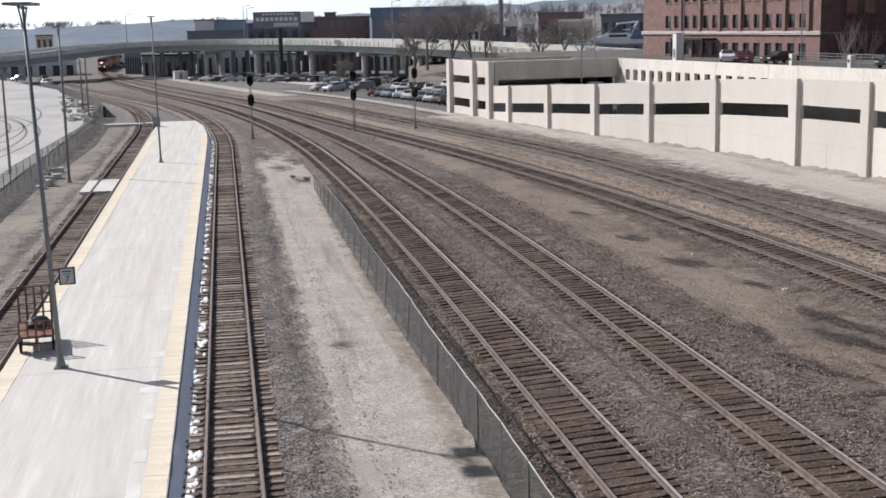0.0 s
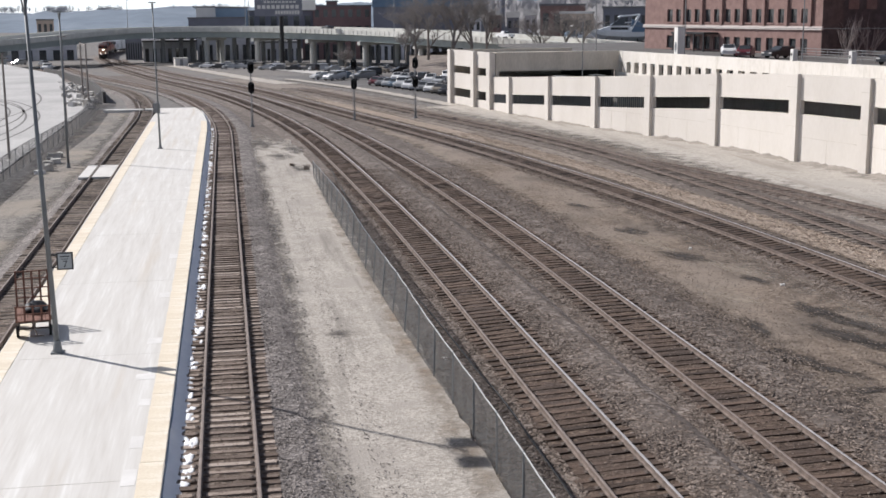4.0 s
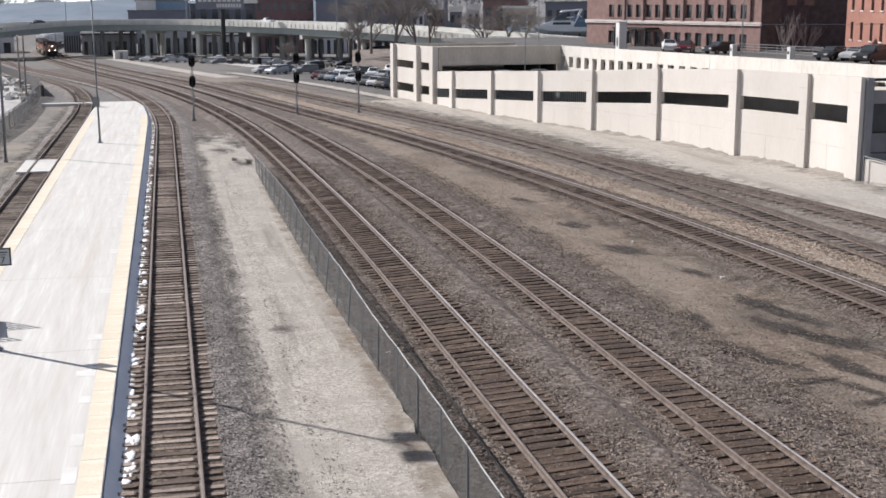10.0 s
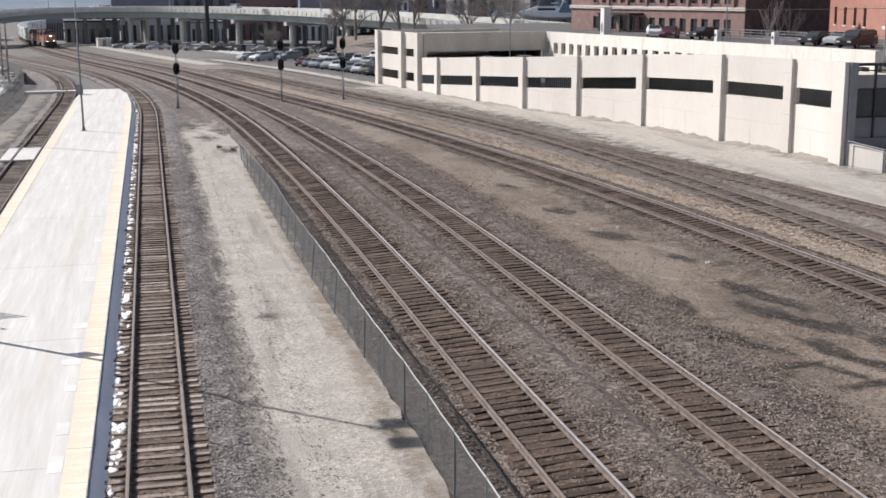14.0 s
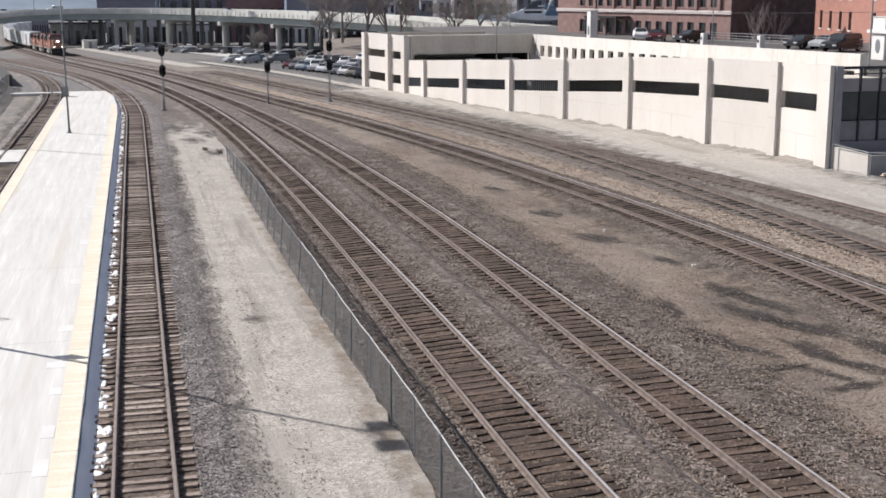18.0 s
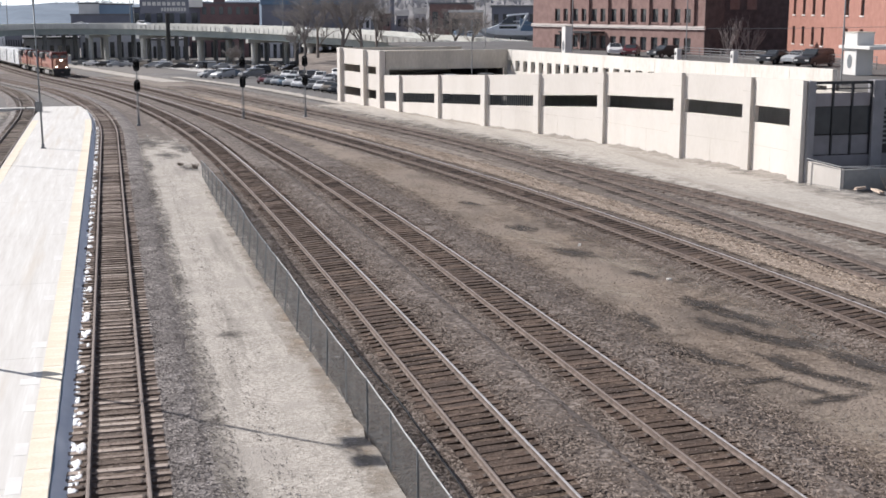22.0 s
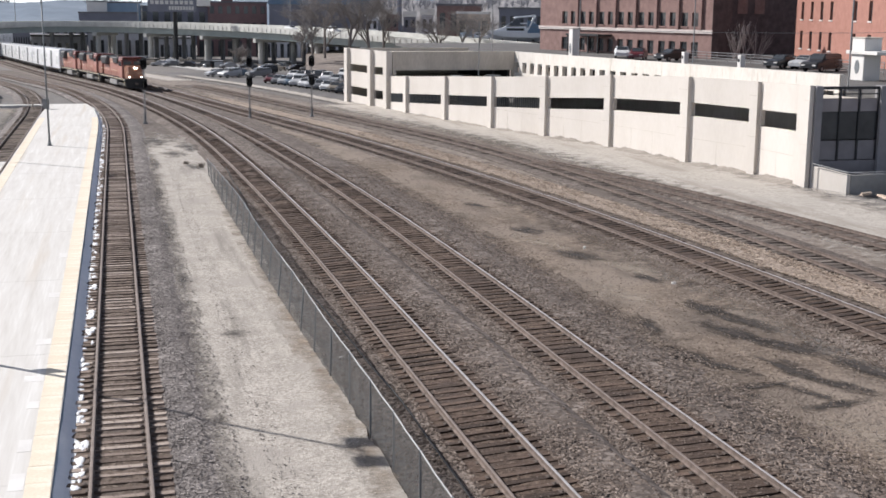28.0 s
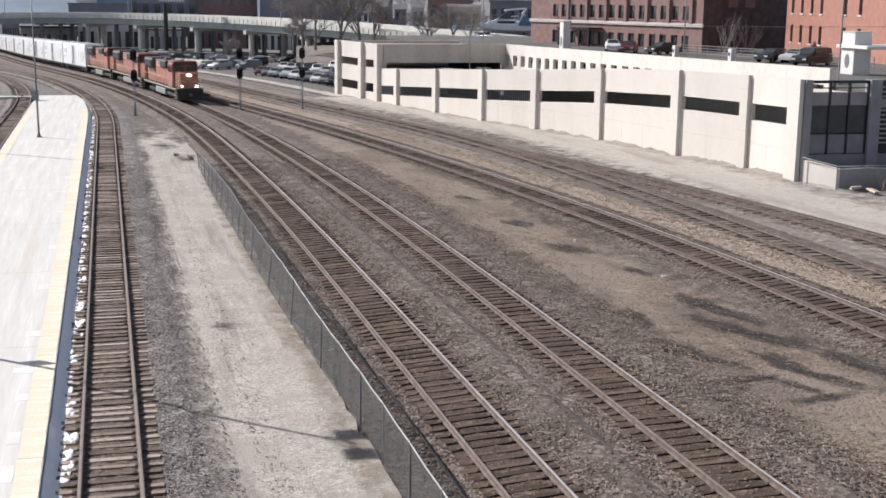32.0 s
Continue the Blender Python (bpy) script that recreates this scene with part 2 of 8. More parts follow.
RUST = mat("rusty_steel", [(0.08, 0.06, 0.049), (0.145, 0.112, 0.094), (0.215, 0.17, 0.145)], 4, rough=0.75, metal=0.1, fine_scale=40)
TIE = mat("weathered_tie_wood", [(0.04, 0.026, 0.019), (0.08, 0.053, 0.039), (0.138, 0.095, 0.072)], 3, rough=0.9, fine=0.5, fine_scale=25, stretch=(0.4, 3, 1), vary=0.4, bump=0.4)
TIE_GREY = mat("grey_tie_wood", [(0.12, 0.088, 0.07), (0.235, 0.182, 0.15), (0.4, 0.33, 0.283)], 3, rough=0.9, fine=0.5, fine_scale=25, stretch=(0.4, 3, 1), vary=0.6, bump=0.4)
TIE_DARK = mat("oil_darkened_tie_wood", [(0.026, 0.018, 0.014), (0.055, 0.037, 0.028), (0.1, 0.07, 0.053)], 3, rough=0.9, fine=0.5, fine_scale=25, stretch=(0.4, 3, 1), vary=0.5, bump=0.4)
TIE_OLD = mat("old_grey_brown_tie_wood", [(0.055, 0.043, 0.035), (0.12, 0.097, 0.08), (0.24, 0.2, 0.168)], 3, rough=0.9, fine=0.5, fine_scale=25, stretch=(0.4, 3, 1), vary=0.7, bump=0.4)
PAINTED = mat("clean_pale_concrete", [(0.5, 0.47, 0.42), (0.6, 0.567, 0.52), (0.65, 0.62, 0.58)], 0.6, rough=0.8, fine=0.4, fine_scale=4, stretch=(1, 1, 0.4), bump=0.1)
STEEL = mat("galvanised_steel", [(0.2, 0.2, 0.2), (0.32, 0.32, 0.32)], 3, rough=0.5, metal=0.6)
DARK = mat("dark_paint", [(0.012, 0.013, 0.014), (0.03, 0.03, 0.032)], 3, rough=0.5)
POLE = mat("grey_pole_paint", [(0.14, 0.15, 0.155), (0.2, 0.21, 0.215)], 2, rough=0.5, metal=0.2)
WALL = mat("precast_concrete", [(0.575, 0.53, 0.475), (0.62, 0.576, 0.52), (0.655, 0.612, 0.56)], 0.35, rough=0.8, fine=0.35, fine_scale=5, bump=0.1, stretch=(1, 1, 0.4))
# darker copy of the wall concrete; on the end wall it holds shade
WALL_DIM = mat("dim_concrete", [(0.42, 0.38, 0.325), (0.52, 0.475, 0.41), (0.62, 0.57, 0.5)], 0.5, rough=0.85, fine=0.4, fine_scale=6, stretch=(1, 1, 0.3))
# dark colour standing in for unlit insides behind openings
VOID = mat("interior_shade", [(0.04, 0.038, 0.037), (0.075, 0.071, 0.068)], 1, rough=0.9)
BRIDGE = mat("bridge_concrete", [(0.45, 0.445, 0.41), (0.55, 0.545, 0.505), (0.63, 0.62, 0.575)], 0.3, rough=0.85, fine_scale=3)
# darker concrete for shaded places, with the shade in its base colour
SHADECONCRETE = mat("shade_grey_concrete", [(0.2, 0.2, 0.195), (0.3, 0.3, 0.29)], 0.3, rough=0.85, fine_scale=3)
GIRDER = mat("green_grey_girder", [(0.27, 0.31, 0.29), (0.36, 0.39, 0.37)], 0.4, rough=0.7, fine_scale=3)


# ---- shapes ----
def mesh_of(name, verts, faces, material, smooth=False):
    me = bpy.data.meshes.new(name)
    me.from_pydata([tuple(v) for v in verts], [], faces)
    for m in material if isinstance(material, (list, tuple)) else (material,):
        me.materials.append(m)
    if smooth:
        me.polygons.foreach_set("use_smooth", [True] * len(me.polygons))
    me.update()
    return me


def obj(name, me, parent=None, label="", m=None, category="", group="", kind=""):
    ob = new(name, me)
    if parent is not None:
        ob.parent = parent
    if m is not None:
        ob.matrix_basis = m
    return tagged(ob, label, category, group, kind)


def empty(name, label, category, group="", kind="", m=None):
    ob = new(name)
    ob.empty_display_size = 0.2
    if m is not None:
        ob.matrix_basis = m
    return tagged(ob, label, category, group, kind)


def part(name, bm, material, parent, label="", smooth=False):
    me = bpy.data.meshes.new(name)
    bm.to_mesh(me)
    bm.free()
    for mm in material if isinstance(material, (list, tuple)) else (material,):
        me.materials.append(mm)
    if smooth:
        me.polygons.foreach_set("use_smooth", [True] * len(me.polygons))
    return obj(name, me, parent, label)


def box(bm, x0, x1, y0, y1, z0, z1, bevel=0.0, mi=0, m=None):
    """Adds a box, with bevelled edges, to bm."""
    g = bmesh.ops.create_cube(bm, size=1.0)["verts"]
    for v in g:
        v.co = Vector((x0 + (v.co.x + 0.5) * (x1 - x0), y0 + (v.co.y + 0.5) * (y1 - y0), z0 + (v.co.z + 0.5) * (z1 - z0)))
    faces = {f for v in g for f in v.link_faces}
    for f in faces:
        f.material_index = mi
    if m is not None:
        bmesh.ops.transform(bm, matrix=m, verts=g)
    if bevel:
        edges = {e for v in g for e in v.link_edges}
        bmesh.ops.bevel(bm, geom=list(edges), offset=bevel, segments=1, affect="EDGES", material=-1)
    return bm


def tube(bm, p, q, r0, r1=None, seg=8, mi=0, caps=True):
    """Adds a tapered tube from p to q to bm."""
    p, q = Vector(p), Vector(q)
    r1 = r0 if r1 is None else r1
    d = (q - p)
    L = d.length
    if L < 1e-6:
        return bm
    rot_ = d.to_track_quat("Z", "Y").to_matrix().to_4x4()
    g = bmesh.ops.create_cone(bm, cap_ends=caps, segments=seg, radius1=r0, radius2=max(r1, 1e-4), depth=L)["verts"]
    for f in {f for v in g for f in v.link_faces}:
        f.material_index = mi
    bmesh.ops.transform(bm, matrix=Matrix.Translation((p + q) / 2) @ rot_, verts=g)
    return bm


def ball(bm, c, r, sx=1, sy=1, sz=1, seg=8, mi=0):
    g = bmesh.ops.create_uvsphere(bm, u_segments=seg, v_segments=max(4, seg // 2 + 1), radius=r)["verts"]
    for f in {f for v in g for f in v.link_faces}:
        f.material_index = mi
    bmesh.ops.transform(bm, matrix=Matrix.Translation(c) @ Matrix.Diagonal((sx, sy, sz, 1)), verts=g)
    return bm


# ---- the lie of the land ----
GROUND_Z = -0.45


def fall(y):
    """The ground and the tracks run down gently beyond the platform's end, and up again past the highway."""
    d = min(max(0.0, y - 185.0), 245.0)
    return -0.0205 * d * d / (d + 25.0) + 0.004 * min(max(0.0, y - 445.0), 70.0)


class Way:
    """A centre line made of straights and arcs. pieces: (length, radius), radius 0 is straight, positive turns left."""

    def __init__(self, x, y, heading, pieces, step=1.0):
        self.p, self.h, self.s = [], [], []
        a, s = heading, 0.0
        self.p.append((x, y)); self.h.append(a); self.s.append(0.0)
        for length, radius in pieces:
            n = max(1, int(round(length / step)))
            for _ in range(n):
                d = length / n
                k = 1.0 / radius if radius else 0.0
                x += -math.sin(a + k * d / 2) * d
                y += math.cos(a + k * d / 2) * d
                a += k * d
                s += d
                self.p.append((x, y)); self.h.append(a); self.s.append(s)
        self.p, self.h, self.s = np.array(self.p), np.array(self.h), np.array(self.s)

    def at(self, s, off=0.0):
        """Place and heading s metres along, off metres to the right."""
        x, y = np.interp(s, self.s, self.p[:, 0]), np.interp(s, self.s, self.p[:, 1])
        a = np.interp(s, self.s, self.h)
        return x + off * math.cos(a), y + off * math.sin(a), a

    def s_at_y(self, y):
        return float(np.interp(y, self.p[:, 1], self.s))


def sweep(way, s0, s1, profile, step, material_index=None, cant=0.0, closed=False, rough=0.0, seed=0):
    """Verts and faces of a profile [(offset, z)] drawn along a way; cant lifts the right side."""
    rnd = random.Random(seed)
    n = max(2, int((s1 - s0) / step) + 1)
    verts, faces = [], []
    k = len(profile)
    for i in range(n):
        s = s0 + (s1 - s0) * i / (n - 1)
        for o, z in profile:
            x, y, a = way.at(s, o)
            dz = rnd.uniform(-rough, rough)
            dx = rnd.uniform(-rough, rough)
            verts.append((x + dx, y + dx, z + fall(y) + cant * (o + 0.75) / 1.5 * min(1.0, 1.0) + dz))
    for i in range(n - 1):
        for j in range(k if closed else k - 1):
            a, b = i * k + j, i * k + (j + 1) % k
            faces.append((a, b, b + k, a + k))
    return verts, faces


WAYS = {
    "A": Way(-0.28, -40, 0, [(163, 0), (80, 340), (60, 0), (60, -900), (250, 0)]),
    "B": Way(9.91, -40, 0, [(84, 0), (64, 1562), (74, 501), (45, 0), (60, -1600), (105, 0), (50, -800), (260, 0)]),
    "C": Way(15.31, -40, 0, [(87, 0), (62, 933), (63, 527), (68, 0), (60, -1600), (105, 0), (60, 0), (110, -290), (240, -112), (500, 0)]),
    "D": Way(28.42, -40, 0, [(67, 0), (58, 472), (44, 612), (88, 0), (60, -1600), (125, 0), (50, -800), (260, 0)]),
    "P": Way(-9.25, -40, 0, [(182, 0), (75, 300), (60, 0), (60, -900), (230, 0)]),
    "E": Way(33.40, -40, 0, [(96, 0), (31, 548), (38, 253), (81, 0)]),
    "F": Way(43.2, 18, 0.106, [(46, 0), (30, 230), (20, 0)]),
}
CANT = {"A": 0.0, "B": 0.1, "C": 0.05, "D": 0.12, "P": 0.0, "E": 0.0, "F": 0.0}
RAIL_OFF = 0.755


# ---- ground ----
def ground():
    xs = np.concatenate([np.linspace(-2200, -160, 18), np.linspace(-140, 180, 81), np.linspace(200, 2200, 18)])
    ys = np.concatenate([np.linspace(-120, 20, 8), np.linspace(24, 560, 135), np.linspace(600, 3200, 16)])
    rnd = random.Random(3)
    verts = [(x, y, GROUND_Z + fall(y) + rnd.uniform(-0.02, 0.02)) for y in ys for x in xs]
    k = len(xs)
    faces = [(j * k + i, j * k + i + 1, (j + 1) * k + i + 1, (j + 1) * k + i) for j in range(len(ys) - 1) for i in range(k - 1)]
    obj("ground", mesh_of("ground", verts, faces, FARDIRT), kind="structure", label="bare brown railway land falling away gently", category="ground")


def strip(name, way, s0, s1, o0, o1, z, material, label, n=8, step=1.0, rough=0.006, wander=0.25, kind="structure", category="ground", seed=1, hard=False, dense=1.0, end_fade=5.0):
    """A bed of loose ground beside a way; its attribute rim runs from 0 at the edges to 1 inside."""
    rnd = random.Random(seed)
    m = max(2, int((s1 - s0) / step) + 1)
    verts, faces, rim = [], [], []
    for i in range(m):
        s = s0 + (s1 - s0) * i / (m - 1)
        for j in range(n):
            f = j / (n - 1)
            edge = j in (0, n - 1)
            o = o0 + (o1 - o0) * f + (rnd.uniform(-wander, wander) if edge else 0)
            x, y, a = way.at(s, o)
            zz = z if not isinstance(z, tuple) else z[0] + (z[1] - z[0]) * f
            verts.append((x, y, zz - (0.03 if edge else 0) + rnd.uniform(-rough, rough) + fall(y)))
            rim.append(dense * min(1.0, (3.4 if hard else 2.2) * (f if hard else min(f, 1 - f)), (s - s0) / 5.0, (s1 - s) / end_fade))
    for i in range(m - 1):
        for j in range(n - 1):
            a = i * n + j
            faces.append((a, a + 1, a + n + 1, a + n))
    me = mesh_of(name, verts, faces, material, True)
    me.attributes.new("rim", "FLOAT", "POINT").data.foreach_set("value", rim)
    return obj(name, me, kind=kind, label=label, category=category)


def ballast(key, s1, material, half_top, half_foot, left_foot=None, inner=None, left_top=None, crib=-0.215):
    prof_l = left_foot or half_foot
    lt = left_top or half_top
    way = WAYS[key]
    prof = [(-prof_l, GROUND_Z - 0.03), (-lt - 0.25, -0.31), (-lt, -0.23), (-1.3, -0.215), (-0.75, crib - 0.012), (-0.35, crib), (0, crib), (0.35, crib), (0.75, crib - 0.012), (1.3, -0.215), (half_top, -0.23), (half_top + 0.25, -0.31), (half_foot, GROUND_Z - 0.03)]
    v, f = sweep(way, 20, s1, prof, 0.7, cant=CANT[key], rough=0.022, seed=ord(key))
    me = mesh_of("ballast_bed", v, f, [material, inner or material], True)
    k = len(prof) - 1
    me.polygons.foreach_set("material_index", [1 if 3 <= i % k <= k - 4 else 0 for i in range(len(f))])
    obj("ballast_bed", me, kind="structure", label="grey crushed-stone ballast bed under railway track", category="ballast")


def loose_stones(name, key, y0, y1, spans, count, size, material, label, seed, slope=None):
    """Angular stones lying on a track's ballast shoulders: squashed eight-sided lumps, thinner with distance."""
    rs = np.random.default_rng(seed)
    way = WAYS[key]
    s = way.s_at_y(y0) + (way.s_at_y(y1) - way.s_at_y(y0)) * rs.random(count) ** 1.5
    pick = rs.integers(0, len(spans), count)
    lo, hi = np.array([a for a, b in spans])[pick], np.array([b for a, b in spans])[pick]
    o = lo + (hi - lo) * rs.random(count) ** 1.4
    x, y, a = np.interp(s, way.s, way.p[:, 0]), np.interp(s, way.s, way.p[:, 1]), np.interp(s, way.s, way.h)
    cx, cy = x + o * np.cos(a), y + o * np.sin(a)
    d = np.abs(o)
    z = np.interp(d, [0, 1.3, 2.2, 2.7, 3.3, 6], [-0.17, -0.205, -0.23, -0.25, -0.3, -0.3]) + CANT[key] * (o + 0.75) / 1.5
    if slope:
        z = slope[0] + (slope[1] - slope[0]) * (o - slope[2]) / (slope[3] - slope[2])
    r = size * (0.5 + rs.random(count) ** 2)
    turn = rs.random(count) * 6.283
    base = np.array([(1, 0, 0), (0, 1, 0), (-1, 0, 0), (0, -1, 0), (0.1, 0.1, 1), (-0.1, 0, -1)], float)
    p = base[None] * (1 + 0.5 * (rs.random((count, 6, 1)) - 0.5)) * r[:, None, None]
    p = p * np.stack([1 + rs.random(count) * 0.7, 0.6 + rs.random(count) * 0.4, 0.28 + rs.random(count) * 0.25], 1)[:, None, :]
    c, q = np.cos(turn)[:, None], np.sin(turn)[:, None]
    v = np.stack([p[..., 0] * c - p[..., 1] * q + cx[:, None], p[..., 0] * q + p[..., 1] * c + cy[:, None], p[..., 2] + (z + r * 0.2)[:, None]], 2).reshape(-1, 3)
    tri = np.array([(0, 1, 4), (1, 2, 4), (2, 3, 4), (3, 0, 4), (1, 0, 5), (2, 1, 5), (3, 2, 5), (0, 3, 5)])
    f = (tri[None] + 6 * np.arange(count)[:, None, None]).reshape(-1, 3)
    obj(name, mesh_of(name, v.tolist(), f.tolist(), material), label=label, category="stones", kind="stuff")


# ---- railway tracks ----
RAIL_PROFILE = [(-0.07, -0.17), (0.07, -0.17), (0.07, -0.155), (0.015, -0.135), (0.012, -0.045), (0.037, -0.03), (0.037, -0.004), (0.028, 0.0), (-0.028, 0.0), (-0.037, -0.004), (-0.037, -0.03), (-0.012, -0.045), (-0.015, -0.135), (-0.07, -0.155)]


def tie_mesh(name, wood, length, width=0.23, h=0.18, seed=0):
    """A sawn timber tie with worn ends, and its two tie plates with spikes."""
    rnd = random.Random(seed)
    bm = bmesh.new()
    box(bm, -length / 2, length / 2, -width / 2, width / 2, -0.17 - h, -0.172)
    for v in bm.verts:
        v.co += Vector((rnd.uniform(-0.04, 0.04), rnd.uniform(-0.015, 0.015), rnd.uniform(-0.012, 0.004)))
    for s in (-1, 1):
        box(bm, s * RAIL_OFF - 0.18, s * RAIL_OFF + 0.18, -0.095, 0.095, -0.185, -0.158, mi=1)
        for q in (-0.1, 0.1):
            box(bm, s * RAIL_OFF + q - 0.02, s * RAIL_OFF + q + 0.02, -0.05, -0.02, -0.158, -0.13, mi=1)
    me = bpy.data.meshes.new(name)
    bm.to_mesh(me)
    bm.free()
    me.materials.append(wood)
    me.materials.append(PLATE)
    return me


PLATE = mat("tie_plate_steel", [(0.07, 0.055, 0.047), (0.14, 0.112, 0.097)], 6, rough=0.75, metal=0.1)


def track(key, label, s1, wood, spacing=0.6, near=(60, 205), length=2.6, top=RAIL_TOP, left_top=None, rail_s0=20, uneven=0.0, far_end=None):
    way, cant = WAYS[key], CANT[key]
    rnd = random.Random(ord(key))
    root = empty("railway_track", label, "track", kind="structure")
    for side in (-1, 1):
        prof = [(side * RAIL_OFF + o, z) for o, z in RAIL_PROFILE]
        v, f = sweep(way, rail_s0, s1, prof, 1.5, cant=cant, closed=True)
        n = len(prof)
        ob = obj("rail", mesh_of("rail", v, f, [RUST, (left_top or top) if side < 0 else top]), root)
        ob.data.polygons.foreach_set("material_index", [1 if (i % n) in (6, 7, 8) else 0 for i in range(len(f))])
    meshes = [tie_mesh("tie", wood, length, seed=i) for i in range(4)]
    s, far_v, far_f = max(rail_s0, near[0]), [], []
    end = far_end or s1
    while s < end:
        x, y, a = way.at(s, rnd.uniform(-0.05, 0.05) - (0 if not uneven else rnd.uniform(-uneven, uneven)))
        m = Matrix.Translation((x, y, fall(y) + cant * 0.5 + rnd.uniform(-0.02, 0.006))) @ Matrix.Rotation(a + rnd.uniform(-0.02, 0.02) * (1 + 4 * uneven), 4, "Z") @ Matrix.Rotation(-math.atan2(cant, 1.5), 4, "Y")
        if s < near[1]:
            obj("tie", meshes[rnd.randrange(4)], root, m=m)
        else:
            b = len(far_v)
            far_v += [m @ Vector(c) for c in ((-1.3, -0.11, -0.172), (1.3, -0.11, -0.172), (1.3, 0.11, -0.172), (-1.3, 0.11, -0.172), (-1.3, -0.11, -0.33), (1.3, -0.11, -0.33))]
            far_f += [(b, b + 1, b + 2, b + 3), (b + 4, b + 5, b + 1, b)]
        s += spacing * rnd.uniform(0.9, 1.1)
    if far_v:
        tagged(obj("far_ties", mesh_of("far_ties", far_v, far_f, wood), root), kind="stuff")
    return root


# ---- platform ----
PLAT_Z = 0.22


def slab(name, outline, z0, z1, material, parent=None, label="", **kw):
    """A flat slab of any outline, counted anticlockwise."""
    n = len(outline)
    v = [(x, y, z0) for x, y in outline] + [(x, y, z1) for x, y in outline]
    f = [tuple(range(n - 1, -1, -1)), tuple(range(n, 2 * n))] + [(i, (i + 1) % n, (i + 1) % n + n, i + n) for i in range(n)]
    return obj(name, mesh_of(name, v, f, material), parent, label, **kw)


def platform():
    right = [(-1.95, 15), (-1.95, 128), (-2.1, 138), (-2.75, 151), (-3.7, 158)]
    left = [(-7.9, 158), (-8.2, 146), (-8.1, 15)]
    slab("platform", right + left, -0.5, PLAT_Z, CONCRETE, label="long pale concrete station platform with snow at its edge", category="platform", kind="structure")


# ---- chain-link fence ----
def fence():
    root = empty("chain_link_fence", "sagging dark chain-link fence with a bright top rail beside the tracks", "fence", kind="structure")
    ys = [16 + 3.05 * i for i in range(26)]
    tops = []
    for i, y in enumerate(ys):
        x = float(np.interp(y, [16, 31, 36, 42, 51, 58, 75, 93], [6.85, 6.81, 6.74, 6.54, 6.4, 6.31, 6.19, 6.23])) + 0.02 * math.sin(y * 0.21)
        lean = float(np.interp(y, [36, 43, 49, 56, 63, 69, 76, 84, 93], [0.0, 0.07, 0.19, 0.15, 0.12, 0.21, 0.14, 0.02, -0.08]))
        h = float(np.interp(y, [16, 39, 44, 76, 86, 93], [1.72, 1.75, 1.83, 1.83, 1.6, 1.35]))
        tops.append(((x, y, GROUND_Z - 0.02), (x + lean, y, GROUND_Z + h + 0.03)))
    for p, q in tops:
        bm = bmesh.new()
        tube(bm, p, q, 0.032, seg=6)
        ball(bm, q, 0.036, seg=6)
        part("post", bm, POLE, root)
    for (p, q), (p2, q2) in zip(tops, tops[1:]):
        bm = bmesh.new()
        sag = (Vector(q) + Vector(q2)) / 2 + Vector((0, 0, -0.03))
        tube(bm, q, sag, 0.021, seg=6)
        tube(bm, sag, q2, 0.021, seg=6)
        part("top_rail", bm, RAIL_BRIGHT if p[1] < 52 else POLE, root)
        v, f = [], []
        n, m = 7, 4
        for i in range(n):
            for j in range(m):
                a = Vector(p).lerp(Vector(p2), i / (n - 1))
                b = Vector(q).lerp(Vector(q2), i / (n - 1))
                c = a.lerp(b, j / (m - 1)) + Vector((0.03 * math.sin(i * 2.1 + j + p[1]) * math.sin(math.pi * j / (m - 1)), 0, 0))
                v.append(c)
        for i in range(n - 1):
            for j in range(m - 1):
                f.append((i * m + j, (i + 1) * m + j, (i + 1) * m + j + 1, i * m + j + 1))
        obj("wire_mesh", mesh_of("wire_mesh", v, f, MESH), root)


RAIL_BRIGHT = mat("bright_galvanised_pipe", [(0.36, 0.36, 0.355), (0.5, 0.5, 0.49)], 3, rough=0.4, metal=0.3)


def wire_material():
    m = mat("chain_link_wire", [(0.075, 0.073, 0.07), (0.12, 0.117, 0.112)], 2, rough=0.6, metal=0.2)
    nt, n = m.node_tree, m.node_tree.nodes
    co = n.new("ShaderNodeTexCoord")
    rot_ = n.new("ShaderNodeMapping")
    rot_.inputs["Rotation"].default_value = (radians(45), 0, 0)
    nt.links.new(co.outputs["Object"], rot_.inputs[0])
    lines = []
    for axis in (1, 2):
        sp = n.new("ShaderNodeSeparateXYZ")
        nt.links.new(rot_.outputs[0], sp.inputs[0])
        a = n.new("ShaderNodeMath")
        a.operation, a.inputs[1].default_value = "MULTIPLY", 1 / 0.045
        nt.links.new(sp.outputs[axis], a.inputs[0])
        b = n.new("ShaderNodeMath")
        b.operation = "FRACT"
        nt.links.new(a.outputs[0], b.inputs[0])
        c = n.new("ShaderNodeMath")
        c.operation, c.inputs[1].default_value = "LESS_THAN", 0.31
        nt.links.new(b.outputs[0], c.inputs[0])
        lines.append(c)
    mx = n.new("ShaderNodeMath")
    mx.operation = "MAXIMUM"
    nt.links.new(lines[0].outputs[0], mx.inputs[0])
    nt.links.new(lines[1].outputs[0], mx.inputs[1])
    nt.links.new(mx.outputs[0], n["Principled BSDF"].inputs["Alpha"])
    return m


MESH = wire_material()

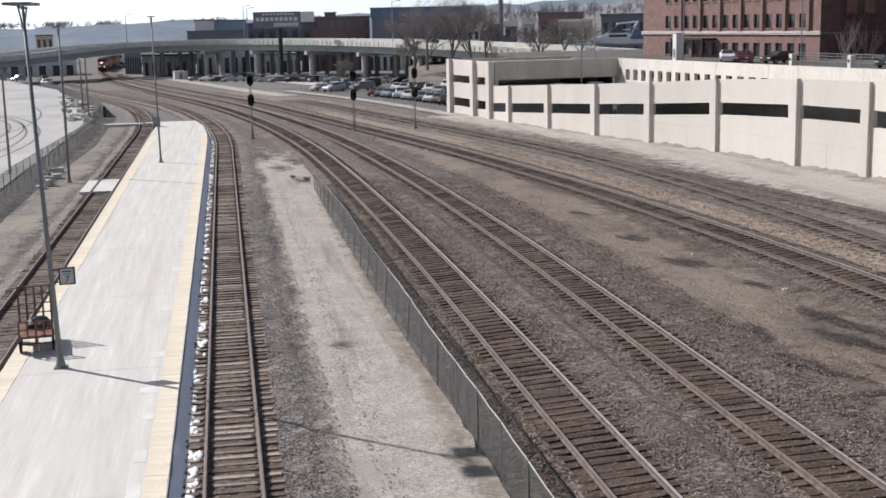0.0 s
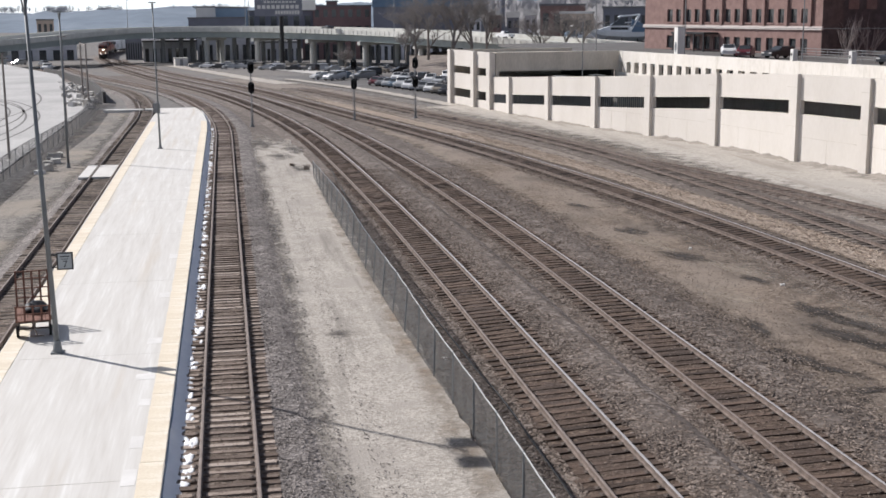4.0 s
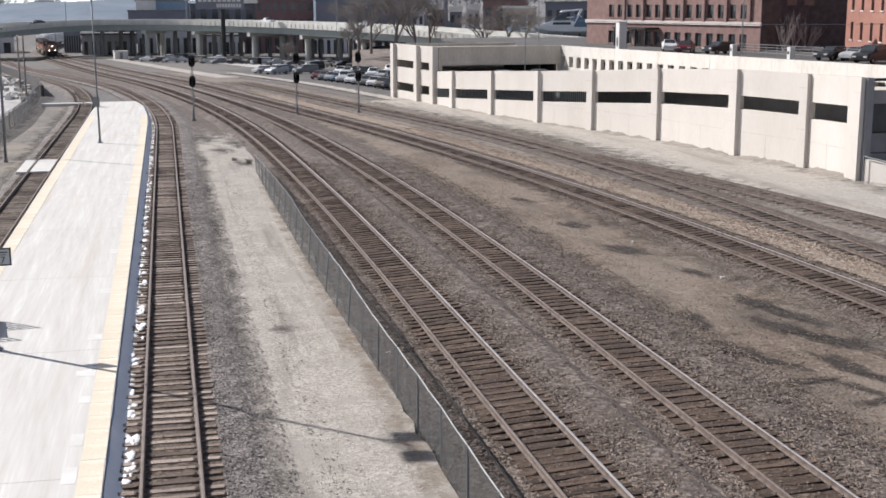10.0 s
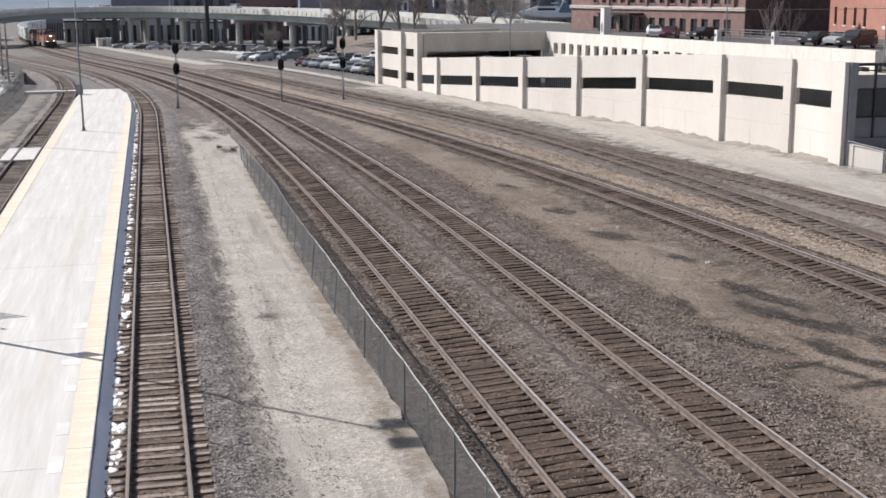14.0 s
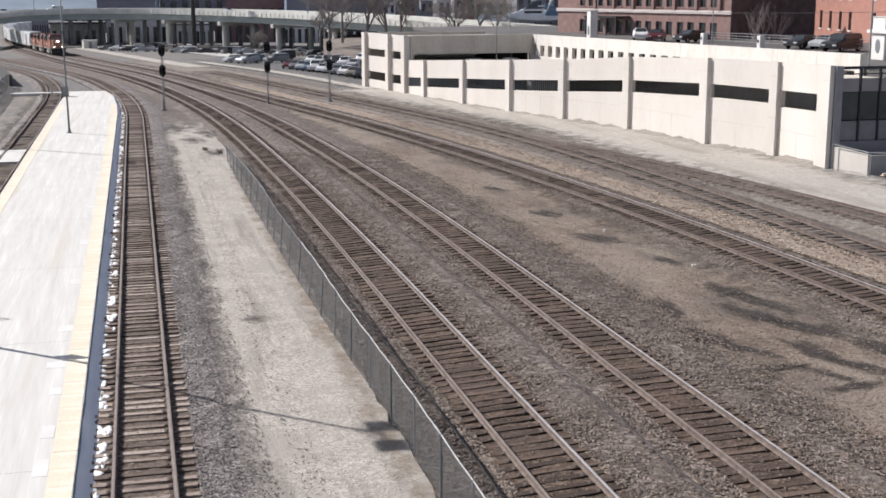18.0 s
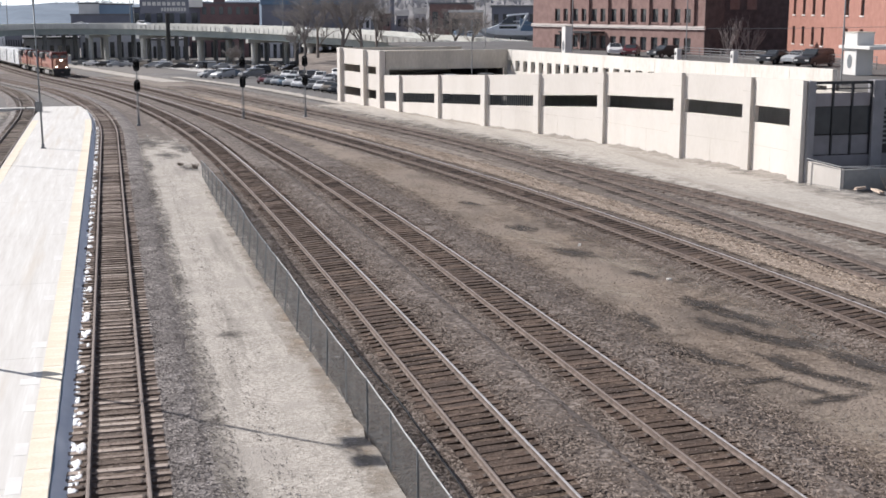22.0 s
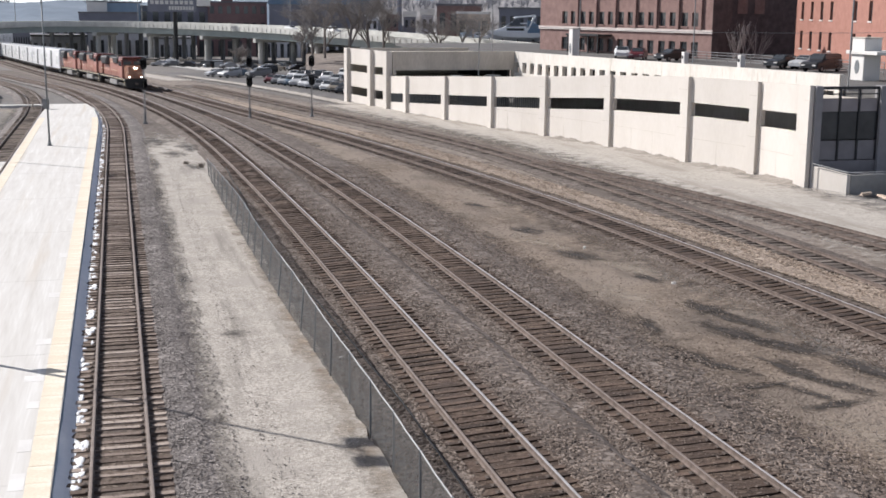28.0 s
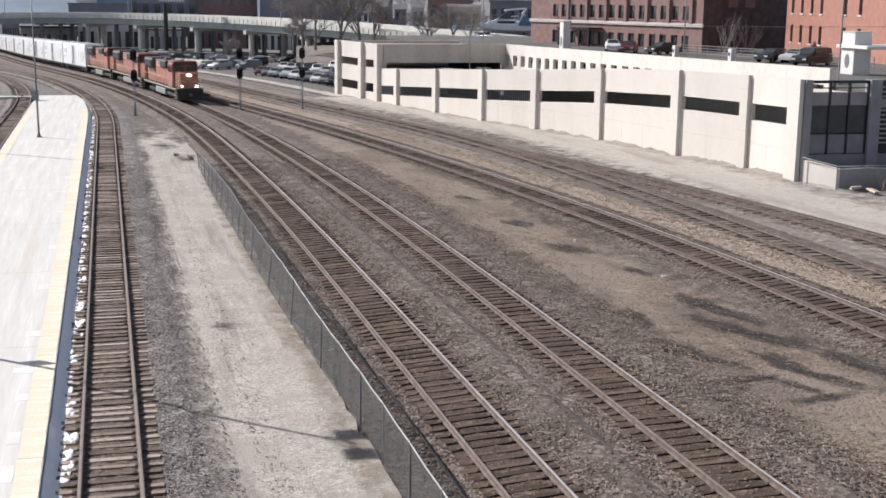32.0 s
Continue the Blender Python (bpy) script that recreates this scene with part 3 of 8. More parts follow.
# ---- parking garage ----
# where each pillar's near side stands, from the near corner to the far one, and the wall's height there
GARAGE = [(47.0, 78.4, 6.85), (46.8, 85.5, 6.72), (45.0, 93.6, 6.67), (43.2, 105.9, 6.18), (40.5, 115.9, 5.55), (37.75, 124.9, 5.05), (35.4, 135.0, 4.56), (33.2, 144.8, 4.05), (32.3, 151.0, 3.75)]
TOWER = [(32.3, 151.0), (31.24, 155.8), (29.76, 164.1)]


def wall_piece(name, a, b, za, zb, zbase, thick, holes, material, parent, label="", proud=0.0):
    """An upright wall from a to b (plan), tops za and zb, with sloping slots cut through it. holes: (f0, f1, down0, down1) below the top."""
    a, b = Vector(a), Vector(b)
    u = (b - a)
    L = u.length
    u.normalize()
    nrm = Vector((-u.y, u.x))  # to the track side when going from near to far
    top = lambda f: za + (zb - za) * f
    xs = sorted({0.0, 1.0, *[h[0] for h in holes], *[h[1] for h in holes]})
    v, f = [], []

    def put(fx, z, d):
        p = a + u * (L * fx) + nrm * (proud - d)
        v.append((p.x, p.y, z))
        return len(v) - 1

    def block(f0, f1, lo, hi):
        i = [put(fx, zz(fx), d) for d in (0, thick) for fx, zz in ((f0, lo), (f1, lo), (f1, hi), (f0, hi))]
        f.extend([(i[0], i[1], i[2], i[3]), (i[5], i[4], i[7], i[6]), (i[3], i[2], i[6], i[7]), (i[1], i[0], i[4], i[5]), (i[0], i[3], i[7], i[4]), (i[2], i[1], i[5], i[6])])

    for f0, f1 in zip(xs, xs[1:]):
        mid = (f0 + f1) / 2
        cuts = sorted([(h[2], h[3]) for h in holes if h[0] <= mid <= h[1]])
        d = 0.0
        for c0, c1 in cuts:
            block(f0, f1, lambda q, c=c0: top(q) - c, lambda q, e=d: top(q) - e)
            d = c1
        block(f0, f1, lambda q: zbase, lambda q, e=d: top(q) - e)
    return obj(name, mesh_of(name, v, f, material), parent, label)


def garage():
    root = empty("parking_garage", "pale precast concrete parking garage with long slot openings and pillars", "parking garage", kind="structure")
    base = GROUND_Z - 0.3
    for i, ((x0, y0, z0), (x1, y1, z1)) in enumerate(zip(GARAGE, GARAGE[1:])):
        holes = [(0.125, 0.985, 2.05, 3.12)] if i else [(0.265, 0.97, 2.05, 3.3)]
        wall_piece("wall_panel", (x0, y0), (x1, y1), z0, z1, base, 0.35, holes, WALL, root)
        if i > 3:
            n = 24
            for k in range(n):
                c = Vector((x0, y0)).lerp(Vector((x1, y1)), 0.15 + 0.82 * k / (n - 1))
                bm = bmesh.new()
                tube(bm, (c.x + 0.2, c.y, z1 - 3.2), (c.x + 0.2, c.y, z0 - 2.0), 0.045, seg=5)
                part("guard_bar", bm, POLE, root)
        # the pillar stands at the near end of each panel, proud of it
        u = (Vector((x1, y1)) - Vector((x0, y0))).normalized()
        a = Vector((x0, y0))
        b = a + u * (0.85 if i else 1.5)
        wall_piece("pillar", a, b, z0 + 0.03, z0 + 0.03 + (z1 - z0) * 0.1, base, 0.5, [], WALL, root, proud=0.32)
    for (x0, y0), (x1, y1) in zip(TOWER, TOWER[1:]):
        wall_piece("wall_panel", (x0, y0), (x1, y1), 6.7, 6.7, base, 0.35, [(0.18, 0.985, 2.0, 2.95), (0.18, 0.985, 4.9, 6.0)], WALL, root)
        u = (Vector((x1, y1)) - Vector((x0, y0))).normalized()
        a = Vector((x0, y0))
        wall_piece("pillar", a, a + u * 1.0, 6.75, 6.75, base, 0.5, [], WALL, root, proud=0.45)
    a = Vector(TOWER[-1])
    wall_piece("pillar", a, a + Vector((-0.19, 0.98)), 6.75, 6.75, base, 0.8, [], WALL, root, proud=0.45)
    return root


# ---- highway overpass ----
# bearing from the footbridge in degrees, distance and height of the deck's top along its bend
DECK = [(d * math.sin(radians(a)), d * math.cos(radians(a)), z) for a, d, z in (
    (-60, 270, 1.8), (-40, 280, 2.4), (-22, 300, 3.0), (-14, 335, 3.9), (-9.4, 370, 4.9), (-4.7, 405, 6.7), (0.2, 400, 7.15), (5.2, 362, 6.95), (10.3, 312, 6.4), (16.4, 272, 5.0), (24, 245, 3.6), (42, 262, 3.4), (58, 300, 3.4))]


def smooth_line(DECK):
    n = len(DECK)
    pts = []
    for i in range(n - 1):
        for k in range(8):
            f = k / 8
            p0, p1, p2, p3 = (np.array(DECK[max(0, min(n - 1, i + q))]) for q in (-1, 0, 1, 2))
            pts.append(0.5 * (2 * p1 + (p2 - p0) * f + (2 * p0 - 5 * p1 + 4 * p2 - p3) * f * f + (3 * p1 - p0 - 3 * p2 + p3) * f ** 3))
    pts.append(np.array(DECK[-1], float))
    return pts


DECK_LINE = smooth_line(DECK)


def overpass(DECK, label):
    root = empty("highway_overpass", label, "overpass", kind="structure")
    pts = smooth_line(DECK)

    def ribbon(name, prof, material, label=""):
        v, f = [], []
        for i, p in enumerate(pts):
            t = pts[min(len(pts) - 1, i + 1)] - pts[max(0, i - 1)]
            l = math.hypot(t[0], t[1])
            nx, ny = t[1] / l, -t[0] / l
            for o, z in prof:
                v.append((p[0] + nx * o, p[1] + ny * o, p[2] + z))
        k = len(prof)
        for i in range(len(pts) - 1):
            for j in range(k):
                a, b = i * k + j, i * k + (j + 1) % k
                f.append((a, b, b + k, a + k))
        return obj(name, mesh_of(name, v, f, material), root, label)

    ribbon("deck", [(7, -1.2), (7, -0.9), (-7, -0.9), (-7, -1.2)], BRIDGE)
    ribbon("parapet", [(7.3, -1.5), (7.3, 0.0), (7.0, 0.0), (7.0, -1.5)], BRIDGE, "pale concrete parapet")
    ribbon("parapet", [(-7.0, -1.5), (-7.0, 0.0), (-7.3, 0.0), (-7.3, -1.5)], BRIDGE, "pale concrete parapet")
    for o in (-6, -2, 2, 6):
        ribbon("girder", [(o + 0.3, -3.2), (o + 0.3, -1.2), (o - 0.3, -1.2), (o - 0.3, -3.2)], GIRDER, "green-grey steel girder")
    for o in (7.35, -7.35):
        for i in range(len(pts) - 1):
            for k in range(3):
                p = pts[i] + (pts[i + 1] - pts[i]) * (k / 3)
                t = pts[i + 1] - pts[i]
                l = math.hypot(t[0], t[1])
                q = (p[0] + t[1] / l * o, p[1] - t[0] / l * o)
                if o > 0:
                    bm = bmesh.new()
                    box(bm, -0.14, 0.14, -0.05, 0.08, p[2] - 1.3, p[2] - 0.25, m=Matrix.Translation((q[0], q[1], 0)) @ Matrix.Rotation(math.atan2(t[1], t[0]), 4, "Z"))
                    part("parapet_post", bm, BRIDGE, root)
    for i in range(3, len(pts) - 2, 4):
        p = pts[i]
        if min(np.hypot(WAYS[k].p[:, 0] - p[0], WAYS[k].p[:, 1] - p[1]).min() for k in "ABCD") < 13:
            continue
        t = pts[i + 1] - pts[i - 1]
        l = math.hypot(t[0], t[1])
        nx, ny = t[1] / l, -t[0] / l
        bm = bmesh.new()
        for o in (-5, 5):
            q = (p[0] + nx * o, p[1] + ny * o)
            tube(bm, (*q, fall(q[1]) + GROUND_Z - 0.2), (*q, p[2] - 4.0), 0.75, seg=10)
        ang = math.atan2(ny, nx)
        box(bm, -7, 7, -0.7, 0.7, p[2] - 4.2, p[2] - 3.2, m=Matrix.Translation((p[0], p[1], 0)) @ Matrix.Rotation(ang, 4, "Z"))
        part("pier", bm, BRIDGE, root)

# ---- more materials ----
# orange dulled towards pink, the haze over the far train included
ORANGE = mat("orange_engine_paint", [(0.31, 0.13, 0.095), (0.4, 0.18, 0.135), (0.5, 0.265, 0.215)], 1.1, rough=0.45, fine_scale=12)
NOSEPAINT = mat("brown_orange_paint", [(0.2, 0.09, 0.055), (0.29, 0.135, 0.085), (0.36, 0.19, 0.13)], 1.5, rough=0.45)
MAROON = mat("dark_red_paint", [(0.12, 0.03, 0.025), (0.2, 0.05, 0.035)], 1.5, rough=0.45)
BLACKPAINT = mat("sooty_black_paint", [(0.012, 0.012, 0.012), (0.035, 0.033, 0.031)], 1.5, rough=0.6)
DUSTY = mat("dusty_dark_roof", [(0.05, 0.05, 0.052), (0.12, 0.118, 0.115), (0.2, 0.195, 0.19)], 0.9, rough=0.8)
CREAM = mat("cream_stripe_paint", [(0.6, 0.5, 0.34), (0.7, 0.6, 0.42)], 2, rough=0.5)
UNDER = mat("grimy_underframe", [(0.03, 0.027, 0.025), (0.075, 0.068, 0.062)], 2, rough=0.8)
TANK = mat("dusty_grey_tank", [(0.22, 0.21, 0.2), (0.36, 0.35, 0.33)], 2, rough=0.6)
BOXWHITE = mat("white_boxcar_paint", [(0.72, 0.72, 0.71), (0.82, 0.82, 0.81), (0.88, 0.88, 0.87)], 0.5, rough=0.5, fine=0.3, fine_scale=6, stretch=(1, 1, 0.3), vary=0.15)
BOXMARK = mat("faded_grey_lettering", [(0.56, 0.57, 0.55), (0.68, 0.69, 0.66)], 1, rough=0.6)
LIGHT = mat("lit_headlamp", [(1, 0.97, 0.9), (1, 0.98, 0.93)], 1, glow=11.0)
SMALL_LIGHT = mat("lit_marker_lamp", [(1, 0.93, 0.85), (1, 0.95, 0.88)], 1, glow=9.0)
GLASS = mat("dark_window_glass", [(0.03, 0.034, 0.038), (0.06, 0.066, 0.072)], 1, rough=0.08, spec=0.6)
TYRE = mat("black_rubber", [(0.012, 0.012, 0.012), (0.025, 0.025, 0.025)], 4, rough=0.85)
SNOW = mat("old_snow", [(0.82, 0.84, 0.87), (0.92, 0.93, 0.95)], 2, rough=0.6, fine_scale=25, bump=0.3)
BRICK = mat("dark_red_brick", [(0.17, 0.105, 0.092), (0.23, 0.145, 0.128), (0.29, 0.19, 0.17)], 1.2, rough=0.9, fine=0.5, fine_scale=9)
# near-black brick: the shade on the faces turned from the sun, as colour
SHADEBRICK = mat("shade_dark_brick", [(0.065, 0.05, 0.05), (0.095, 0.073, 0.073), (0.13, 0.1, 0.098)], 1.2, rough=0.9, fine_scale=9)
BRICK2 = mat("orange_red_brick", [(0.27, 0.13, 0.1), (0.33, 0.162, 0.125), (0.39, 0.2, 0.158)], 1.2, rough=0.9, fine=0.5, fine_scale=9)
STONE = mat("pale_limestone_trim", [(0.5, 0.44, 0.41), (0.62, 0.56, 0.52)], 2, rough=0.8)
BARK = mat("grey_brown_bark", [(0.17, 0.148, 0.133), (0.25, 0.222, 0.2)], 3, rough=0.95)
# paler and bluer than the near twigs: haze mixed into the colour
FARTWIG = mat("hazy_bare_twigs", [(0.26, 0.26, 0.275), (0.36, 0.36, 0.375)], 0.05, rough=0.95)
TWIG = mat("bare_twigs", [(0.22, 0.196, 0.182), (0.31, 0.282, 0.264)], 3, rough=0.95)
WOOD = mat("red_brown_cart_wood", [(0.09, 0.04, 0.028), (0.17, 0.08, 0.056), (0.26, 0.135, 0.1)], 5, rough=0.8, fine_scale=30)
# ridge blue and slope grey carry aerial haze in their colours
HILL = mat("hazy_wooded_hill", [(0.115, 0.15, 0.195), (0.15, 0.19, 0.24), (0.19, 0.23, 0.28)], 0.012, rough=1.0, fine=0.4, fine_scale=0.08)
HILL2 = mat("near_wooded_slope", [(0.16, 0.154, 0.16), (0.24, 0.232, 0.236), (0.34, 0.33, 0.33)], 0.03, rough=1.0, fine=0.5, fine_scale=0.3)
YELLOW = mat("yellow_bollard_paint", [(0.6, 0.4, 0.12), (0.7, 0.5, 0.2)], 2, rough=0.5)
SIGNGREY = mat("pale_sign_panel", [(0.4, 0.43, 0.43), (0.48, 0.5, 0.5)], 2, rough=0.5)
# far blue, dark and red walls are lightened for distance haze
BLUEWALL = mat("blue_metal_cladding", [(0.1, 0.16, 0.235), (0.14, 0.21, 0.29)], 0.3, rough=0.6)
# lilac-grey tone is the haze at the depot, held in the colour
LILACWALL = mat("haze_lilac_grey_wall", [(0.27, 0.26, 0.285), (0.37, 0.36, 0.385)], 0.2, rough=0.9)
DARKWALL = mat("dark_factory_wall", [(0.14, 0.145, 0.175), (0.21, 0.215, 0.25)], 0.2, rough=0.8)
REDWALL = mat("old_red_brick_wall", [(0.165, 0.105, 0.103), (0.235, 0.15, 0.145)], 0.3, rough=0.9)
TANWALL = mat("tan_stucco", [(0.46, 0.36, 0.28), (0.58, 0.47, 0.38)], 0.3, rough=0.8)
WHITEWALL = mat("white_painted_wall", [(0.58, 0.56, 0.53), (0.7, 0.68, 0.645)], 0.3, rough=0.7)
# grey lightened to put distance haze into the wall colour
HAZEWALL = mat("haze_grey_wall", [(0.42, 0.425, 0.45), (0.56, 0.565, 0.59), (0.68, 0.68, 0.695)], 0.09, rough=0.9, fine_scale=1.5)
SHRUB = mat("dull_brown_twigs", [(0.3, 0.262, 0.245), (0.4, 0.355, 0.335)], 3, rough=0.95)
# blue made paler in place of the haze before the shed
PALEBLUE = mat("haze_blue_cladding", [(0.2, 0.28, 0.37), (0.26, 0.345, 0.43)], 0.3, rough=0.6)
ROOFING = mat("grey_roofing", [(0.12, 0.12, 0.125), (0.2, 0.2, 0.205)], 0.4, rough=0.9)
EARTH = mat("brown_earth_bank", [(0.1, 0.085, 0.073), (0.18, 0.15, 0.13), (0.29, 0.25, 0.215)], 0.25, rough=1.0, fine=0.5, fine_scale=1.6, bump=0.4, bump_scale=6)


def paint(name, c):
    return mat(name, [tuple(v * 0.85 for v in c), c], 1, rough=0.3, spec=0.6)


CAR_PAINTS = [paint(n, c) for n, c in (("white_car_paint", (0.75, 0.75, 0.75)), ("silver_car_paint", (0.42, 0.43, 0.44)), ("grey_car_paint", (0.16, 0.165, 0.17)),
              ("black_car_paint", (0.015, 0.015, 0.017)), ("dark_red_car_paint", (0.11, 0.013, 0.017)), ("blue_grey_car_paint", (0.12, 0.17, 0.22)), ("tan_car_paint", (0.22, 0.19, 0.15)), ("dark_green_car_paint", (0.03, 0.06, 0.05)))]
CAR_WORDS = ["white", "silver", "grey", "black", "dark red", "blue-grey", "tan", "dark green"]


# ---- station platform fittings ----
def platform_edges():
    """Pale yellow warning tiles along both edges of the platform."""
    root = bpy.data.objects["platform"]
    bm = bmesh.new()
    box(bm, -0.31, 0.31, -0.605, 0.605, PLAT_Z - 0.01, PLAT_Z + 0.012)
    for i in range(6):
        box(bm, -0.27 + 0.1 * i, -0.23 + 0.1 * i, -0.57, 0.57, PLAT_Z + 0.011, PLAT_Z + 0.0135)
    me = bpy.data.meshes.new("warning_tile")
    bm.to_mesh(me)
    bm.free()
    me.materials.append(TACTILE)
    rnd = random.Random(5)
    for i in range(93):
        y = 25.5 + 1.22 * i
        x = -2.28 if y < 128 else -2.28 - (y - 128) * 0.016
        obj("warning_tile", me, root, m=pose(x + rnd.uniform(-0.01, 0.01), y, rnd.uniform(-0.003, 0.003), 0, 0, rnd.uniform(-0.4, 0.4)))
        obj("warning_tile", me, root, m=pose(-7.78, y, rnd.uniform(-0.003, 0.003), 0, 0, rnd.uniform(-0.4, 0.4)))
    # inner repair bays and the dark control joints across the slab
    rnd = random.Random(8)
    for y in np.arange(31, 157, 12.2):
        bm = bmesh.new()
        box(bm, -7.4, -2.65, y - 0.012, y + 0.012, PLAT_Z + 0.001, PLAT_Z + 0.004)
        part("joint", bm, JOINT, root)
    for i, y in enumerate((30.6, 33.4, 37.2, 40.0, 44.5, 52.0, 60.5, 71.0, 85.0, 104.0)):
        bm = bmesh.new()
        box(bm, -2.62 - rnd.uniform(0.3, 0.6), -2.62, y, y + rnd.uniform(0.5, 1.2), PLAT_Z + 0.001, PLAT_Z + 0.006)
        part("patch", bm, PATCH, root, "paler concrete repair patch")
    # facing board under the edge, in shade; the snow's blue shade is its colour
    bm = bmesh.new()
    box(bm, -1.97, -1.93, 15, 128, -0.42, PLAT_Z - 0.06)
    part("edge_facing", bm, BLUEFACE, root, "blue-grey facing under the platform edge, shade in its colour")


JOINT = mat("dirty_joint", [(0.46, 0.44, 0.405), (0.6, 0.575, 0.535)], 2)
TYREMARK = mat("dark_tyre_mark", [(0.12, 0.115, 0.11), (0.19, 0.185, 0.175)], 0.5)
PATCH = mat("new_concrete_patch", [(0.6, 0.58, 0.55), (0.76, 0.745, 0.72)], 1.5, rough=0.7)
# blue of the shade at the platform's foot, put into the facing
BLUEFACE = mat("blue_shade_facing", [(0.13, 0.19, 0.27), (0.19, 0.26, 0.35)], 1, rough=0.7)


def lamp_post(name, label, x, y, z, h, lean=(0, 0), r=0.1, group="tall yard lamps", arm=1.0):
    root = empty(name, label, "lamp post", group, m=pose(x, y, z))
    top = Vector((lean[0], lean[1], h))
    bm = bmesh.new()
    tube(bm, (0, 0, 0), top, r, r * 0.55, seg=10)
    part("pole", bm, POLE, root, smooth=True)
    bm = bmesh.new()
    box(bm, -0.22, 0.22, -0.22, 0.22, 0, 0.05, bevel=0.01)
    tube(bm, (0, 0, 0.05), (0, 0, 0.45), r * 1.7, r * 1.1, seg=10)
    part("base", bm, POLE, root)
    bm = bmesh.new()
    tube(bm, top + Vector((0, -0.95 * arm, -0.1)), top + Vector((0, 0.95 * arm, -0.1)), 0.045, seg=6)
    tube(bm, top + Vector((0, 0, -0.9)), top + Vector((0.06, 0.5 * arm, -0.1)), 0.03, seg=6)
    tube(bm, top + Vector((0, 0, -0.9)), top + Vector((-0.06, -0.5 * arm, -0.1)), 0.03, seg=6)
    part("cross_arm", bm, POLE, root)
    for s in (-1, 1):
        bm = bmesh.new()
        c = top + Vector((0.0, s * 0.8 * arm, 0.02))
        box(bm, c.x - 0.46 * arm, c.x + 0.42 * arm, c.y - 0.42 * arm, c.y + 0.42 * arm, c.z - 0.05, c.z + 0.04, bevel=0.02)
        part("floodlight", bm, POLE, root)
    return root


def sign_board():
    x, y = -6.0, 43.88
    root = empty("platform_sign", "dark-framed grey platform number sign on the lamp post", "sign", m=pose(x, y, 3.17, 0, 0, 4))
    bm = bmesh.new()
    for a in ((0.05, 0.6, 0, 0.04), (0.05, 0.6, 0.56, 0.6), (0.05, 0.1, 0.04, 0.56), (0.55, 0.6, 0.04, 0.56)):
        box(bm, a[0], a[1], -0.05, 0.05, a[2], a[3])
    for z in (0.08, 0.5):
        box(bm, -0.12, 0.05, -0.02, 0.02, z, z + 0.04)
    part("frame", bm, DARK, root)
    bm = bmesh.new()
    box(bm, 0.1, 0.55, -0.03, 0.03, 0.04, 0.56)
    part("panel", bm, SIGNGREY, root)
    bm = bmesh.new()
    box(bm, 0.17, 0.48, -0.036, -0.03, 0.44, 0.48)
    box(bm, 0.2, 0.45, -0.036, -0.03, 0.36, 0.385)
    part("line_of_writing", bm, DARK, root)
    cu = bpy.data.curves.new("number", "FONT")
    cu.body, cu.size, cu.extrude, cu.align_x = "7", 0.34, 0.004, "CENTER"
    cu.materials.append(DARK)
    tx = new("number", cu)
    tx.parent = root
    tx.matrix_basis = pose(0.33, -0.036, 0.08, 90, 0, 0)


